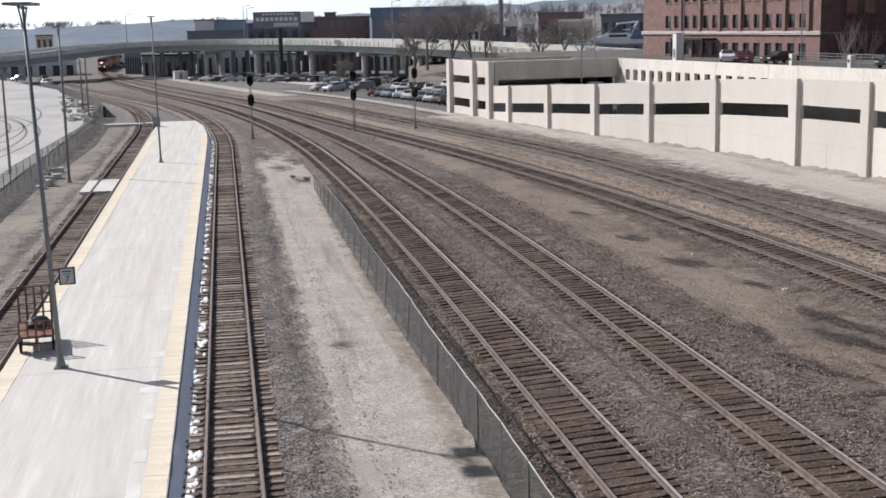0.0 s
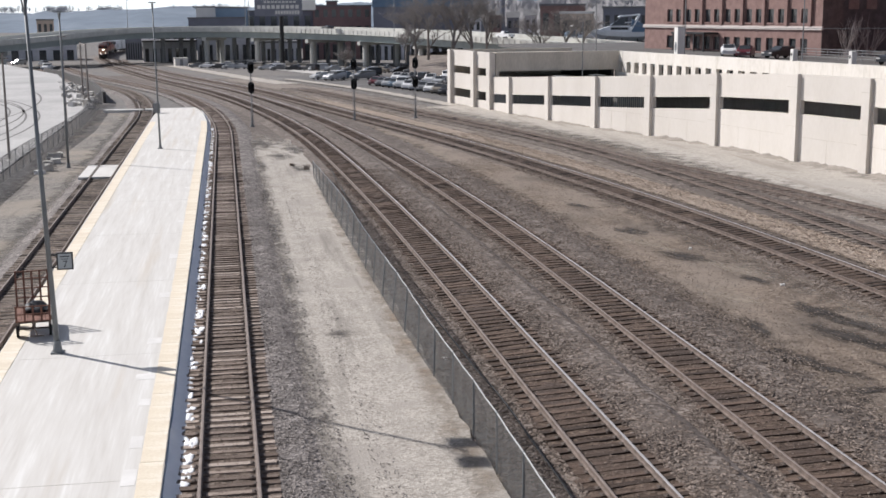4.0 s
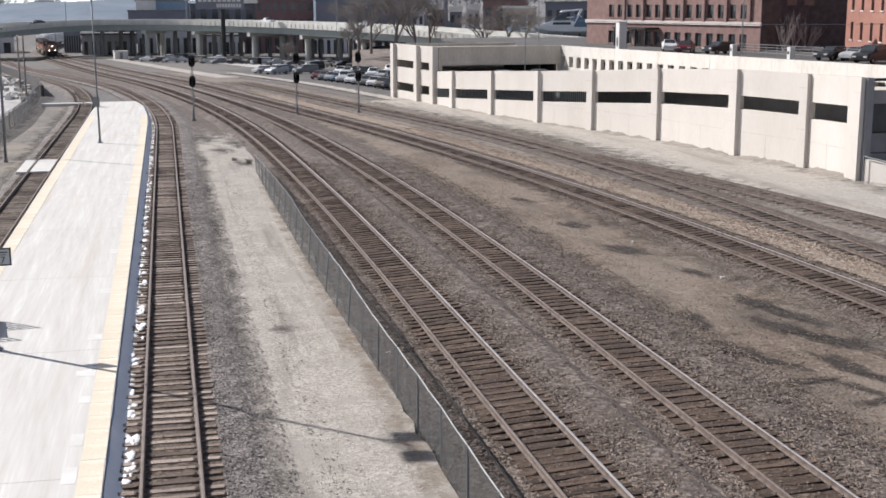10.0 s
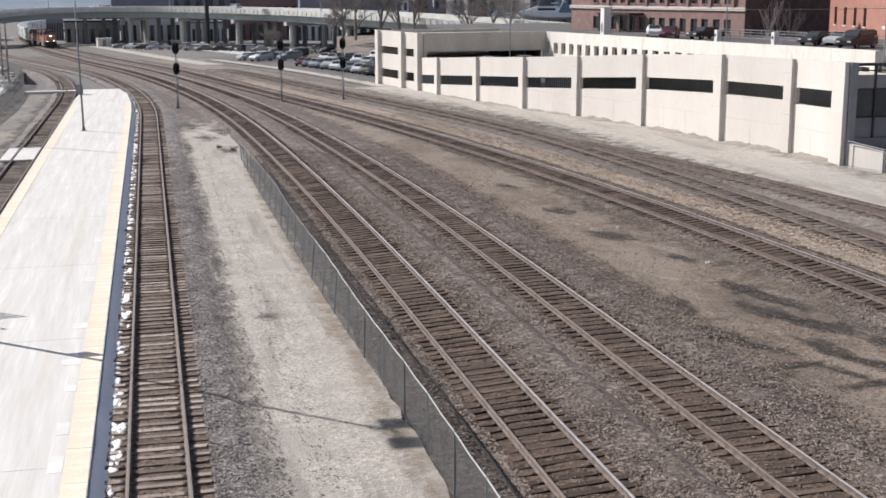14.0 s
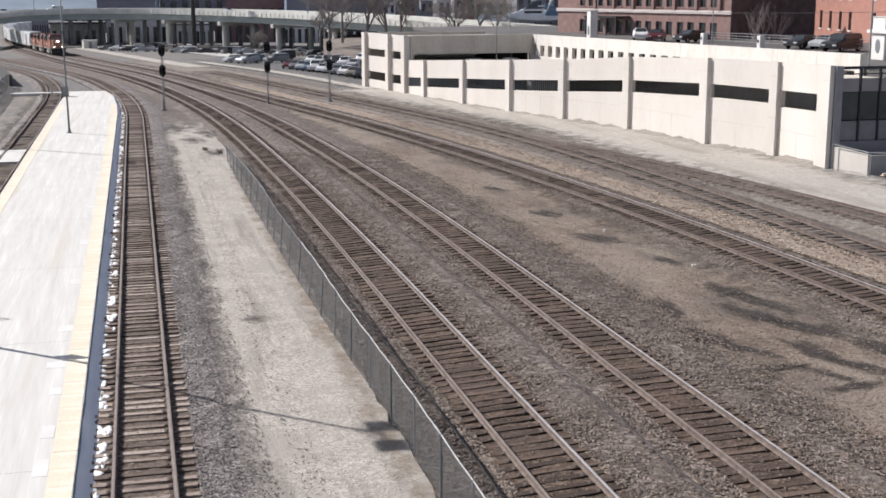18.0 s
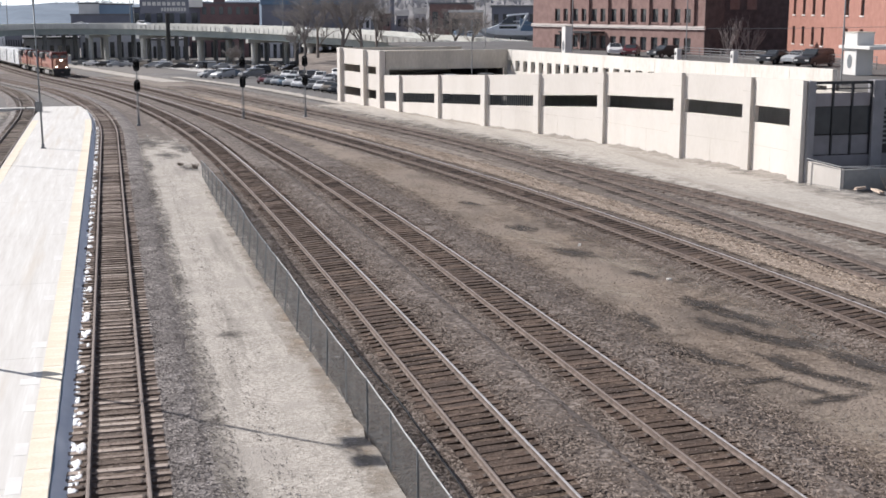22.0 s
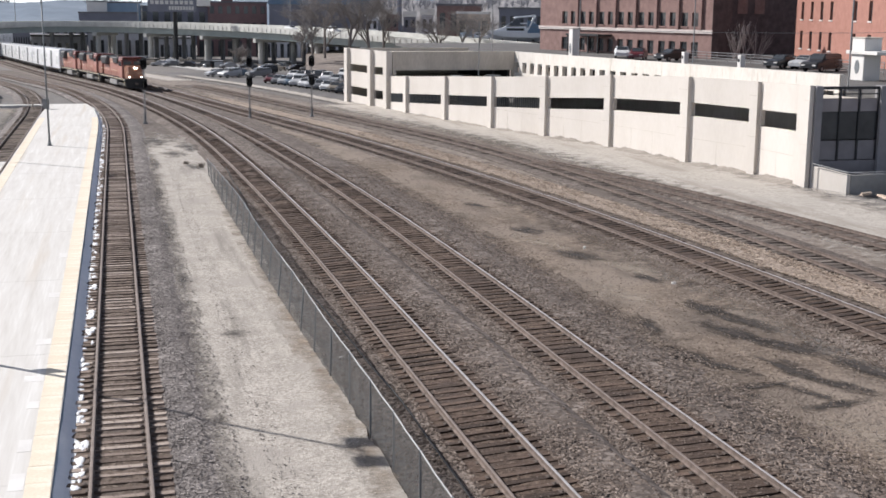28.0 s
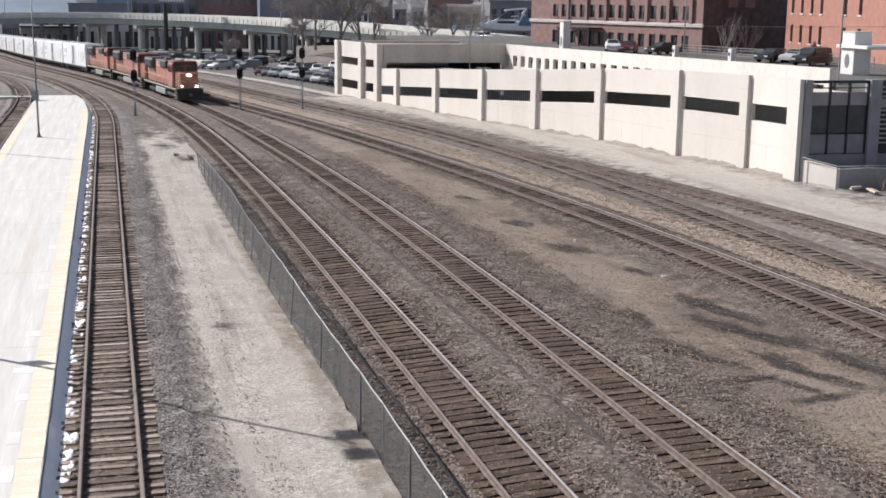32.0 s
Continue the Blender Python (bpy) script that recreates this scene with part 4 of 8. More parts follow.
def baggage_cart():
    root = empty("baggage_cart", "old red-brown wooden baggage cart with slatted end racks", "cart", m=pose(-7.35, 47.2, PLAT_Z, 0, 0, 8) @ Matrix.Scale(1.04, 4))
    for i in range(6):
        bm = bmesh.new()
        x = -0.6 + 0.2 * i
        box(bm, x + 0.006, x + 0.194, -1.15, 1.15, 0.62, 0.66)
        part("deck_plank", bm, WOOD, root)
    bm = bmesh.new()
    for x in (-0.58, 0.5):
        box(bm, x, x + 0.08, -1.15, 1.15, 0.5, 0.617)
    for y in (-0.85, 0, 0.77):
        box(bm, -0.5, 0.5, y, y + 0.08, 0.5, 0.615)
    part("frame", bm, RUST, root)
    for s in (-1, 1):
        for x in (-0.55, 0.55):
            bm = bmesh.new()
            tube(bm, (x - 0.045, s * 0.75, 0.29), (x + 0.045, s * 0.75, 0.29), 0.29, seg=14)
            w = part("wheel", bm, TYRE, root)
            bm = bmesh.new()
            tube(bm, (x - 0.06, s * 0.75, 0.29), (x + 0.06, s * 0.75, 0.29), 0.1, seg=8)
            part("hub", bm, RUST, w)
        bm = bmesh.new()
        tube(bm, (-0.5, s * 0.75, 0.29), (0.5, s * 0.75, 0.29), 0.03, seg=6)
        box(bm, -0.06, 0.06, s * 0.75 - 0.06, s * 0.75 + 0.06, 0.3, 0.52)
        part("axle", bm, RUST, root)
        for i in range(5):
            bm = bmesh.new()
            x = -0.56 + 0.28 * i
            box(bm, x - 0.035, x + 0.035, s * 1.15 - 0.02, s * 1.15 + 0.02, 0.62, 2.0 if s > 0 else 1.2)
            part("rack_bar", bm, WOOD, root)
        for z in (0.9, 1.17) if s < 0 else (1.0, 1.35, 1.7, 1.97):
            bm = bmesh.new()
            tube(bm, (-0.58, s * 1.155, z), (0.58, s * 1.155, z), 0.024, seg=6)
            part("rack_rail", bm, WOOD, root)
    bm = bmesh.new()
    tube(bm, (0, -1.15, 0.5), (0.1, -1.75, 0.25), 0.025, seg=6)
    tube(bm, (-0.15, -1.75, 0.25), (0.35, -1.75, 0.25), 0.02, seg=6)
    part("tow_bar", bm, RUST, root)
    bag = bmesh.new()
    ball(bag, (0, 0, 0), 0.42, 1.1, 1.5, 0.42, seg=16)
    for v in bag.verts:
        v.co += Vector((1, 1, 1.2)) * 0.13 * noise.noise(v.co * 4.0)
    ob = obj("tarpaulin", mesh_of("tarpaulin", [v.co for v in bag.verts], [[v.index for v in f.verts] for f in bag.faces], DARK, True), m=pose(-7.3, 47.5, PLAT_Z + 0.66 + 0.16), label="dark folded tarpaulin bundle on the baggage cart", category="bundle")
    bag.free()


def snow():
    """Old snow banked along the platform's foot: a lumpy sheet in its shade and bright lumps at the sunny rim."""
    rnd = random.Random(11)
    v, f = [], []
    ys, k = np.arange(22, 156, 0.28), 7
    for i, y in enumerate(ys):
        bend = max(0, y - 128) * 0.016 + max(0, y - 138) * 0.03
        w = 0.6 + 0.14 * noise.noise((y * 0.35, 0, 0)) + 0.08 * noise.noise((y * 1.7, 3, 0))
        for j in range(k):
            t = j / (k - 1)
            x = -1.93 - bend + t * w
            h = 0.05 * math.sin(math.pi * min(1, t * 1.1)) + 0.05 * noise.noise((x * 4, y * 2.2, 1)) + (0.03 if t < 0.85 else -0.07) + 0.27 * max(0.0, 1 - 2.6 * t) * (0.8 + 0.5 * noise.noise((0, y * 0.5, 7)))
            v.append((x, y, -0.27 + h))
    for i in range(len(ys) - 1):
        for j in range(k - 1):
            a = i * k + j
            f.append((a, a + 1, a + k + 1, a + k))
    bm = bmesh.new()
    y = 24.0
    while y < 150:
        bend = max(0, y - 128) * 0.016 + max(0, y - 138) * 0.03
        x = -1.38 - bend + rnd.uniform(-0.08, 0.06)
        for _ in range(rnd.randint(1, 4)):
            r = rnd.uniform(0.05, 0.125)
            ball(bm, (x + rnd.uniform(-0.14, 0.12), y + rnd.uniform(-0.5, 0.5), -0.21 + rnd.uniform(0, 0.02)), r, rnd.uniform(0.7, 1.5), rnd.uniform(1.8, 5.0), rnd.uniform(0.25, 0.45), seg=7)
        y += rnd.uniform(0.8, 2.6)
    for q in bm.verts:
        q.co += Vector((rnd.uniform(-1, 1), rnd.uniform(-1, 1), rnd.uniform(-1, 1))) * 0.022
    bm.verts.ensure_lookup_table()
    b0 = len(v)
    v += [tuple(q.co) for q in bm.verts]
    bm.verts.index_update()
    f += [tuple(b0 + q.index for q in fc.verts) for fc in bm.faces]
    bm.free()
    obj("snow", mesh_of("snow", v, f, SNOW, True), label="old snow banked along the platform's foot", category="snow", kind="stuff")


def railway_signal(x, y, h=6.75, bare=False):
    root = empty("railway_signal", "grey signal mast with two black oval signal heads", "railway signal", "signals beside the tracks", m=pose(x, y, GROUND_Z + 0.1))
    bm = bmesh.new()
    tube(bm, (0, 0, 0), (0, 0, h), 0.065, seg=8)
    part("mast", bm, STEEL, root)
    bm = bmesh.new()
    box(bm, -0.22, 0.22, -0.22, 0.22, -0.15, 0.15, bevel=0.03)
    tube(bm, (0, 0, 0.15), (0, 0, 1.2), 0.12, 0.08, seg=8)
    part("foot", bm, POLE, root)
    for z in (h - 0.45, h - 2.6):
        bm = bmesh.new()
        tube(bm, (0, -0.12, z - 0.3), (0, -0.17, z - 0.3), 0.33, seg=16)
        tube(bm, (0, -0.12, z + 0.3), (0, -0.17, z + 0.3), 0.33, seg=16)
        box(bm, -0.33, 0.33, -0.17, -0.12, z - 0.3, z + 0.3)
        hd = part("signal_head", bm, DARK, root)
        for k in (-0.3, 0.0, 0.3):
            bm = bmesh.new()
            tube(bm, (0, -0.17, z + k), (0, -0.42, z + k - 0.03), 0.12, 0.13, seg=10, caps=False)
            tube(bm, (0, -0.175, z + k), (0, -0.19, z + k), 0.1, seg=10)
            part("hood", bm, BLACKPAINT, hd)
        bm = bmesh.new()
        box(bm, -0.05, 0.05, -0.13, 0.05, z - 0.05, z + 0.05)
        part("bracket", bm, STEEL, root)
    bm = bmesh.new()
    for s in (-0.16, 0.16):
        tube(bm, (s, 0.25, 0.2), (s, 0.16, h - 0.6), 0.015, seg=4)
    for i in range(17):
        tube(bm, (-0.16, 0.24 - i * 0.005, 0.5 + i * 0.35), (0.16, 0.24 - i * 0.005, 0.5 + i * 0.35), 0.012, seg=4)
    part("ladder", bm, STEEL, root)


# ---- loose bits of the yard ----
def stain_material(name, ramp, amount=0.9):
    m = mat(name, ramp, 2, fine_scale=9, rough=0.95)
    nt, n = m.node_tree, m.node_tree.nodes
    co = n.new("ShaderNodeTexCoord")
    nz = n.new("ShaderNodeTexNoise")
    nz.inputs["Scale"].default_value, nz.inputs["Detail"].default_value = 2.2, 6
    oi = n.new("ShaderNodeObjectInfo")
    va = n.new("ShaderNodeVectorMath")
    va.operation = "ADD"
    sc = n.new("ShaderNodeVectorMath")
    sc.operation = "SCALE"
    sc.inputs[3].default_value = 40
    cmb = n.new("ShaderNodeCombineXYZ")
    nt.links.new(oi.outputs["Random"], cmb.inputs[0])
    nt.links.new(cmb.outputs[0], sc.inputs[0])
    nt.links.new(co.outputs["Object"], va.inputs[0])
    nt.links.new(sc.outputs[0], va.inputs[1])
    nt.links.new(va.outputs[0], nz.inputs["Vector"])
    ln = n.new("ShaderNodeVectorMath")
    ln.operation = "LENGTH"
    nt.links.new(co.outputs["Object"], ln.inputs[0])
    a = n.new("ShaderNodeMath")
    a.operation, a.inputs[1].default_value = "MULTIPLY_ADD", 1.5
    nt.links.new(nz.outputs["Fac"], a.inputs[0])
    sub = n.new("ShaderNodeMath")
    sub.operation, sub.inputs[0].default_value = "SUBTRACT", 0.0
    nt.links.new(ln.outputs["Value"], sub.inputs[1])
    nt.links.new(sub.outputs[0], a.inputs[2])
    mr = n.new("ShaderNodeMapRange")
    mr.inputs[1].default_value, mr.inputs[2].default_value, mr.inputs[4].default_value = 0.0, 0.62, amount
    nt.links.new(a.outputs[0], mr.inputs[0])
    nt.links.new(mr.outputs[0], n["Principled BSDF"].inputs["Alpha"])
    return m


DARKDIRT = stain_material("dark_patch_dirt", [(0.03, 0.025, 0.022), (0.06, 0.051, 0.045)], 0.95)
PALE = stain_material("pale_fines", [(0.32, 0.265, 0.21), (0.42, 0.36, 0.295)], 0.5)
DAMP = stain_material("dark_cinder_fines", [(0.07, 0.062, 0.056), (0.12, 0.108, 0.1)], 0.7)


def stain(x, y, sx, sy, turn, material, z=-0.3, label="dark patch on the dirt"):
    n = 9
    v = [(-1.3 + 2.6 * i / (n - 1), -1.3 + 2.6 * j / (n - 1), 0) for j in range(n) for i in range(n)]
    f = [(j * n + i, j * n + i + 1, (j + 1) * n + i + 1, (j + 1) * n + i) for j in range(n - 1) for i in range(n - 1)]
    ob = obj("stain", mesh_of("stain", v, f, material), label=label, category="stain", kind="structure")
    ob.matrix_basis = Matrix.LocRotScale((x, y, z), Euler((0, 0, radians(turn))), (sx, sy, 1))


# dark patches on the dirt: place, half width, half length, turn of the long side from straight ahead
DARK_PATCHES = ((22.0, 65.9, 0.75, 1.7, 8), (22.3, 58.3, 0.85, 2.0, 17), (21.7, 75.3, 0.5, 1.6, 20), (23.5, 52.5, 0.45, 1.4, 12), (23.4, 46.5, 0.75, 2.0, 11), (22.7, 42.7, 0.8, 2.2, 17), (23.6, 40.4, 0.7, 2.5, 22),
        (19.9, 44.3, 0.45, 1.9, -5), (19.5, 39.9, 0.65, 1.5, 17), (20.2, 38.2, 0.4, 1.5, 31), (20.15, 35.95, 1.25, 0.42, 9), (21.4, 34.9, 0.3, 1.5, 23), (21.5, 33.6, 1.35, 0.45, 8), (22.3, 37.4, 0.6, 2.4, 8),
        (23.9, 44.2, 0.6, 2.4, 14), (24.9, 37.0, 0.6, 2.6, 14), (23.0, 35.2, 0.5, 1.6, 25))


def ground_marks():
    for i, (x, y, sx, sy, a) in enumerate(DARK_PATCHES):
        stain(x, y, sx * 1.5, sy * 1.25, a, DARKDIRT, -0.287 + 0.0012 * i)
    for x, y, sx, sy, a in ((20.45, 32.1, 0.75, 0.5, 14), (20.7, 29.6, 0.6, 1.0, 36), (21.0, 31.0, 1.2, 1.6, 10), (21.7, 62.0, 1.2, 4.0, 10), (23.4, 55.5, 1.0, 4.0, 12), (20.9, 49.5, 1.2, 3.0, 10)):
        stain(x, y, sx * 1.2, sy * 1.2, a, PALE, -0.291, "pale dusty patch of fine dirt")
    stain(3.9, 46.6, 0.8, 0.9, 30, DAMP, -0.295, "dark scorched patch on the gravel path")
    for x, y, sx, sy, a in ((5.6, 98.0, 0.9, 3.0, 6), (4.4, 107.0, 1.5, 4.0, 3), (2.6, 100.0, 0.7, 5.0, 0), (5.9, 112.0, 1.3, 6.0, 4), (2.9, 118.0, 1.6, 6.0, 2), (2.3, 84.0, 0.45, 6.0, -2), (2.3, 70.0, 0.4, 5.0, 2), (2.55, 57.0, 0.35, 4.0, 0)):
        stain(x, y, sx, sy, a, DAMP, -0.294, "dark cinders and brush strewn over the gravel path")


def cable():
    v, f, n = [], [], 6
    ys = np.arange(18, 98, 0.8)
    for y in ys:
        x = float(np.interp(y, [18, 30, 38, 46, 53, 65, 73, 100], [8.25, 8.25, 8.2, 8.0, 7.6, 7.38, 7.42, 7.9])) + 0.04 * math.sin(y * 0.4)
        for k in range(n):
            a = 2 * math.pi * k / n
            v.append((x + 0.028 * math.cos(a), y, -0.2 + 0.02 * math.sin(y * 0.9) + 0.028 * math.sin(a)))
    for i in range(len(ys) - 1):
        for k in range(n):
            f.append((i * n + k, i * n + (k + 1) % n, (i + 1) * n + (k + 1) % n, (i + 1) * n + k))
    obj("cable", mesh_of("cable", v, f, BLACKPAINT, True), label="thick black cable lying along the fence", category="cable")


def debris(name, label, spots, material, size, seed):
    """Splintered boards and broken lumps, one thing each."""
    rnd = random.Random(seed)
    for x, y, z in spots:
        bm = bmesh.new()
        l, w, h = size[0] * rnd.uniform(0.6, 1.3), size[1] * rnd.uniform(0.6, 1.3), size[2] * rnd.uniform(0.6, 1.3)
        box(bm, -l / 2, l / 2, -w / 2, w / 2, 0, h)
        bmesh.ops.subdivide_edges(bm, edges=bm.edges[:], cuts=1)
        for v in bm.verts:
            v.co += Vector((rnd.uniform(-1, 1) * l, rnd.uniform(-1, 1) * w, rnd.uniform(-0.6, 0.6) * h)) * 0.12
        me = bpy.data.meshes.new(name)
        bm.to_mesh(me)
        bm.free()
        me.materials.append(material)
        obj(name, me, label=label, category="debris", group=label, m=pose(x, y, z, rnd.uniform(-4, 4), rnd.uniform(-4, 4), rnd.uniform(0, 180)))


# ---- garage: inner levels, end face, roof ----
BACK = [(48.6, 152.3, 6.7), (50.4, 131.0, 6.85), (52.2, 109.0, 7.0), (54.0, 86.5, 7.2)]


def prism(name, outline, tops, z0, material, parent=None, label="", **kw):
    """A block on an outline whose top may slope: one height for each corner."""
    n = len(outline)
    v = [(x, y, z0) for x, y in outline] + [(x, y, z) for (x, y), z in zip(outline, tops)]
    f = [tuple(range(n - 1, -1, -1)), tuple(range(n, 2 * n))] + [(i, (i + 1) % n, (i + 1) % n + n, i + n) for i in range(n)]
    return obj(name, mesh_of(name, v, f, material), parent, label, **kw)


def garage_inside(root):
    # sloping parking decks behind the wall
    for (x0, y0, z0), (x1, y1, z1) in zip(GARAGE, GARAGE[1:]):
        y0 = max(y0, 78.95)  # the decks stop behind the glazed end
        f0, f1 = (y0 - 86.5) / 66.0, (y1 - 86.5) / 66.0
        bx0, bx1 = 54.0 - 5.4 * f0, 54.0 - 5.4 * f1
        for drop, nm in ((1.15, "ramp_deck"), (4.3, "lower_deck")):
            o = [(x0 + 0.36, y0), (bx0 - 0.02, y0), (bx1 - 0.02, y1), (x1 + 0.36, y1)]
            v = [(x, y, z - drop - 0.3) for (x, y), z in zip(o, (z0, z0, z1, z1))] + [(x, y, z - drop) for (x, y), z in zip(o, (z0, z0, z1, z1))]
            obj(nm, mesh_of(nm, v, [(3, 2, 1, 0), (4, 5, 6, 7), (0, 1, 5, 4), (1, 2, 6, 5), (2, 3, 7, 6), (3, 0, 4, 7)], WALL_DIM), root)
    for i, ((x0, y0, z0), (x1, y1, z1)) in enumerate(zip(BACK[::-1], BACK[::-1][1:])):
        n = 9
        holes = [(0.03 + k / n, 0.03 + k / n + 0.062, 1.3, 2.6) for k in range(n)]
        wall_piece("back_wall", (x0, y0), (x1, y1), z0, z1, GROUND_Z - 0.3, 0.4, holes, PAINTED, root, "bright concrete wall with a row of small square openings")
        u = (Vector((x1, y1)) - Vector((x0, y0)))
        for k in range(4):
            a = Vector((x0, y0)) + u * (k / 4)
            wall_piece("panel_joint", a, a + u.normalized() * 0.05, z0 + (z1 - z0) * k / 4 - 0.05, z0 + (z1 - z0) * k / 4 - 0.05, z0 - 1.6, 0.05, [], WALL_DIM, root, proud=0.012)
    for i, ((x0, y0, z0), (x1, y1, z1)) in enumerate(zip(GARAGE[:5], GARAGE[1:6])):
        a, b = Vector((x0, y0)), Vector((x1, y1))
        zj = 1.75
        s = 0.17 if i else 0.25
        wall_piece("groove", a.lerp(b, s), b, zj, zj, zj - 0.035, 0.05, [], WALL_DIM, root, proud=0.006)
        n = max(2, int((b - a).length * (1 - s) / 2.6))
        for k in range(1, n):
            c = a.lerp(b, s + (1 - s) * k / n)
            wall_piece("groove", c, c + (b - a).normalized() * 0.035, zj - 0.036, zj - 0.036, GROUND_Z, 0.05, [], WALL_DIM, root, proud=0.006)
        for zz in (z0 - 1.0, z0 - 4.1):
            wall_piece("groove", a, a.lerp(b, 0.11), zz, zz, zz - 0.03, 0.05, [], WALL_DIM, root, proud=0.326)
    # shaded end of the tower block, its shade also in the dim concrete's colour, with the long slot that looks under
    # its upper deck
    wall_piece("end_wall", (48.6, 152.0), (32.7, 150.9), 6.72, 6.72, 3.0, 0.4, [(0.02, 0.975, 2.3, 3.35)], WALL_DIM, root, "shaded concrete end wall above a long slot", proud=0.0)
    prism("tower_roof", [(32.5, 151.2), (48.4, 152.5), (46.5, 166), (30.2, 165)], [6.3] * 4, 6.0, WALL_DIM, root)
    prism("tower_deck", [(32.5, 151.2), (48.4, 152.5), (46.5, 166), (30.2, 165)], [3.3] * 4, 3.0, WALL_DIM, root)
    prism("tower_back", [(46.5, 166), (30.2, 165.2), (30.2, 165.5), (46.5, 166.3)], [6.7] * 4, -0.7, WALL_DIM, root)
    # dark walls added so that the slot looks into shade
    prism("shade_backing", [(48.0, 153), (48.3, 153), (47.3, 165.4), (47.0, 165.4)], [6.0] * 4, -0.7, VOID, root)
    prism("shade_backing", [(46, 153), (46.3, 153), (45, 165), (44.7, 165)], [6.0] * 4, -0.7, VOID, root)
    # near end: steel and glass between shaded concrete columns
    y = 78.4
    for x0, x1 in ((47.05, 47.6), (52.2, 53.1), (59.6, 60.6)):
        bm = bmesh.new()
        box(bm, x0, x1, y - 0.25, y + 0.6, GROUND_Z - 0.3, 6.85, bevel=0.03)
        part("end_column", bm, GREYCOLUMN, root, "dark grey column")
    for x0, x1 in ((47.6, 52.2), (53.1, 59.6)):
        bm = bmesh.new()
        box(bm, x0, x1, y, y + 0.3, 0.0, 1.6)
        part("spandrel", bm, GREYPANEL, root)
        bm = bmesh.new()
        box(bm, x0, x1, y + 0.02, y + 0.25, 6.6, 6.8)
        part("head_beam", bm, DARK, root)
    for k in range(3):
        x0, x1 = 47.65 + k * 1.53, 47.65 + k * 1.53 + 1.41
        for z0, z1, m, nm in ((1.65, 3.0, GREYPANEL, "lower_panel"), (3.1, 5.0, GLASS, "pane"), (5.05, 5.95, PALEPANEL, "upper_panel")):
            bm = bmesh.new()
            box(bm, x0, x1, y + 0.1, y + 0.14, z0, z1)
            part(nm, bm, m, root)
        bm = bmesh.new()
        box(bm, x1, x1 + 0.12, y - 0.02, y + 0.2, 1.6, 6.6)
        part("mullion", bm, DARK, root)
    for k in range(13):
        bm = bmesh.new()
        box(bm, 53.15, 59.5, y + 0.02, y + 0.16, 2.3 + k * 0.33, 2.3 + k * 0.33 + 0.12, m=None)
        part("louvre", bm, STEEL, root)
    # dark sheets behind the glazing in place of an unlit inside
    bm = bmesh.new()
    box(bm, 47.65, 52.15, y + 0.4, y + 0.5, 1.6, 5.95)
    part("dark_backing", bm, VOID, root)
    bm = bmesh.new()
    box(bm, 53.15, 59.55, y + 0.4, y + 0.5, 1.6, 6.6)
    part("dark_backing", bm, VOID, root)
    bm = bmesh.new()
    box(bm, 47.65, 52.15, y + 0.06, y + 0.13, 6.24, 6.32)
    part("transom", bm, DARK, root)
    bm = bmesh.new()
    box(bm, 56.2, 56.4, y - 0.02, y + 0.2, 1.6, 6.6)
    part("mullion", bm, DARK, root)
    for x0, x1, z0, z1 in ((53.2, 56.1, 4.85, 5.5), (56.5, 59.5, 4.85, 5.5), (56.5, 59.5, 2.3, 3.0)):
        bm = bmesh.new()
        box(bm, x0, x1, y + 0.17, y + 0.2, z0, z1)
        part("closed_panel", bm, PALEPANEL, root)
    # upper street-level deck behind, which carries cars and the brick buildings' forecourt
    prism("upper_deck", [(54.3, 78.9), (130, 78.9), (140, 215), (47, 215), (49, 152.6), (54.4, 86.4)], [6.0] * 6, 5.5, ASPHALT, root, "grey rooftop parking deck")
    prism("deck_parapet", [(54.3, 78.5), (130, 78.5), (130, 78.8), (54.3, 78.8)], [7.15] * 4, 5.4, PAINTED, root)
    prism("deck_skirt", [(60.7, 79), (130, 79), (130, 79.4), (60.7, 79.4)], [6.0] * 4, -0.7, WALL_DIM, root)


PALEPANEL = mat("grey_upper_panel", [(0.21, 0.19, 0.195), (0.29, 0.265, 0.27)], 1, rough=0.5)
GREYPANEL = mat("grey_glazed_panel", [(0.15, 0.14, 0.148), (0.215, 0.204, 0.215)], 1, rough=0.4)
GREYCOLUMN = mat("dark_grey_concrete", [(0.2, 0.194, 0.202), (0.28, 0.272, 0.28)], 1, rough=0.8)


HEAP = mat("grey_brown_spoil", [(0.19, 0.168, 0.144), (0.28, 0.25, 0.218), (0.37, 0.335, 0.295)], 1.5, rough=1.0, fine=0.5, fine_scale=12, bump=0.4)


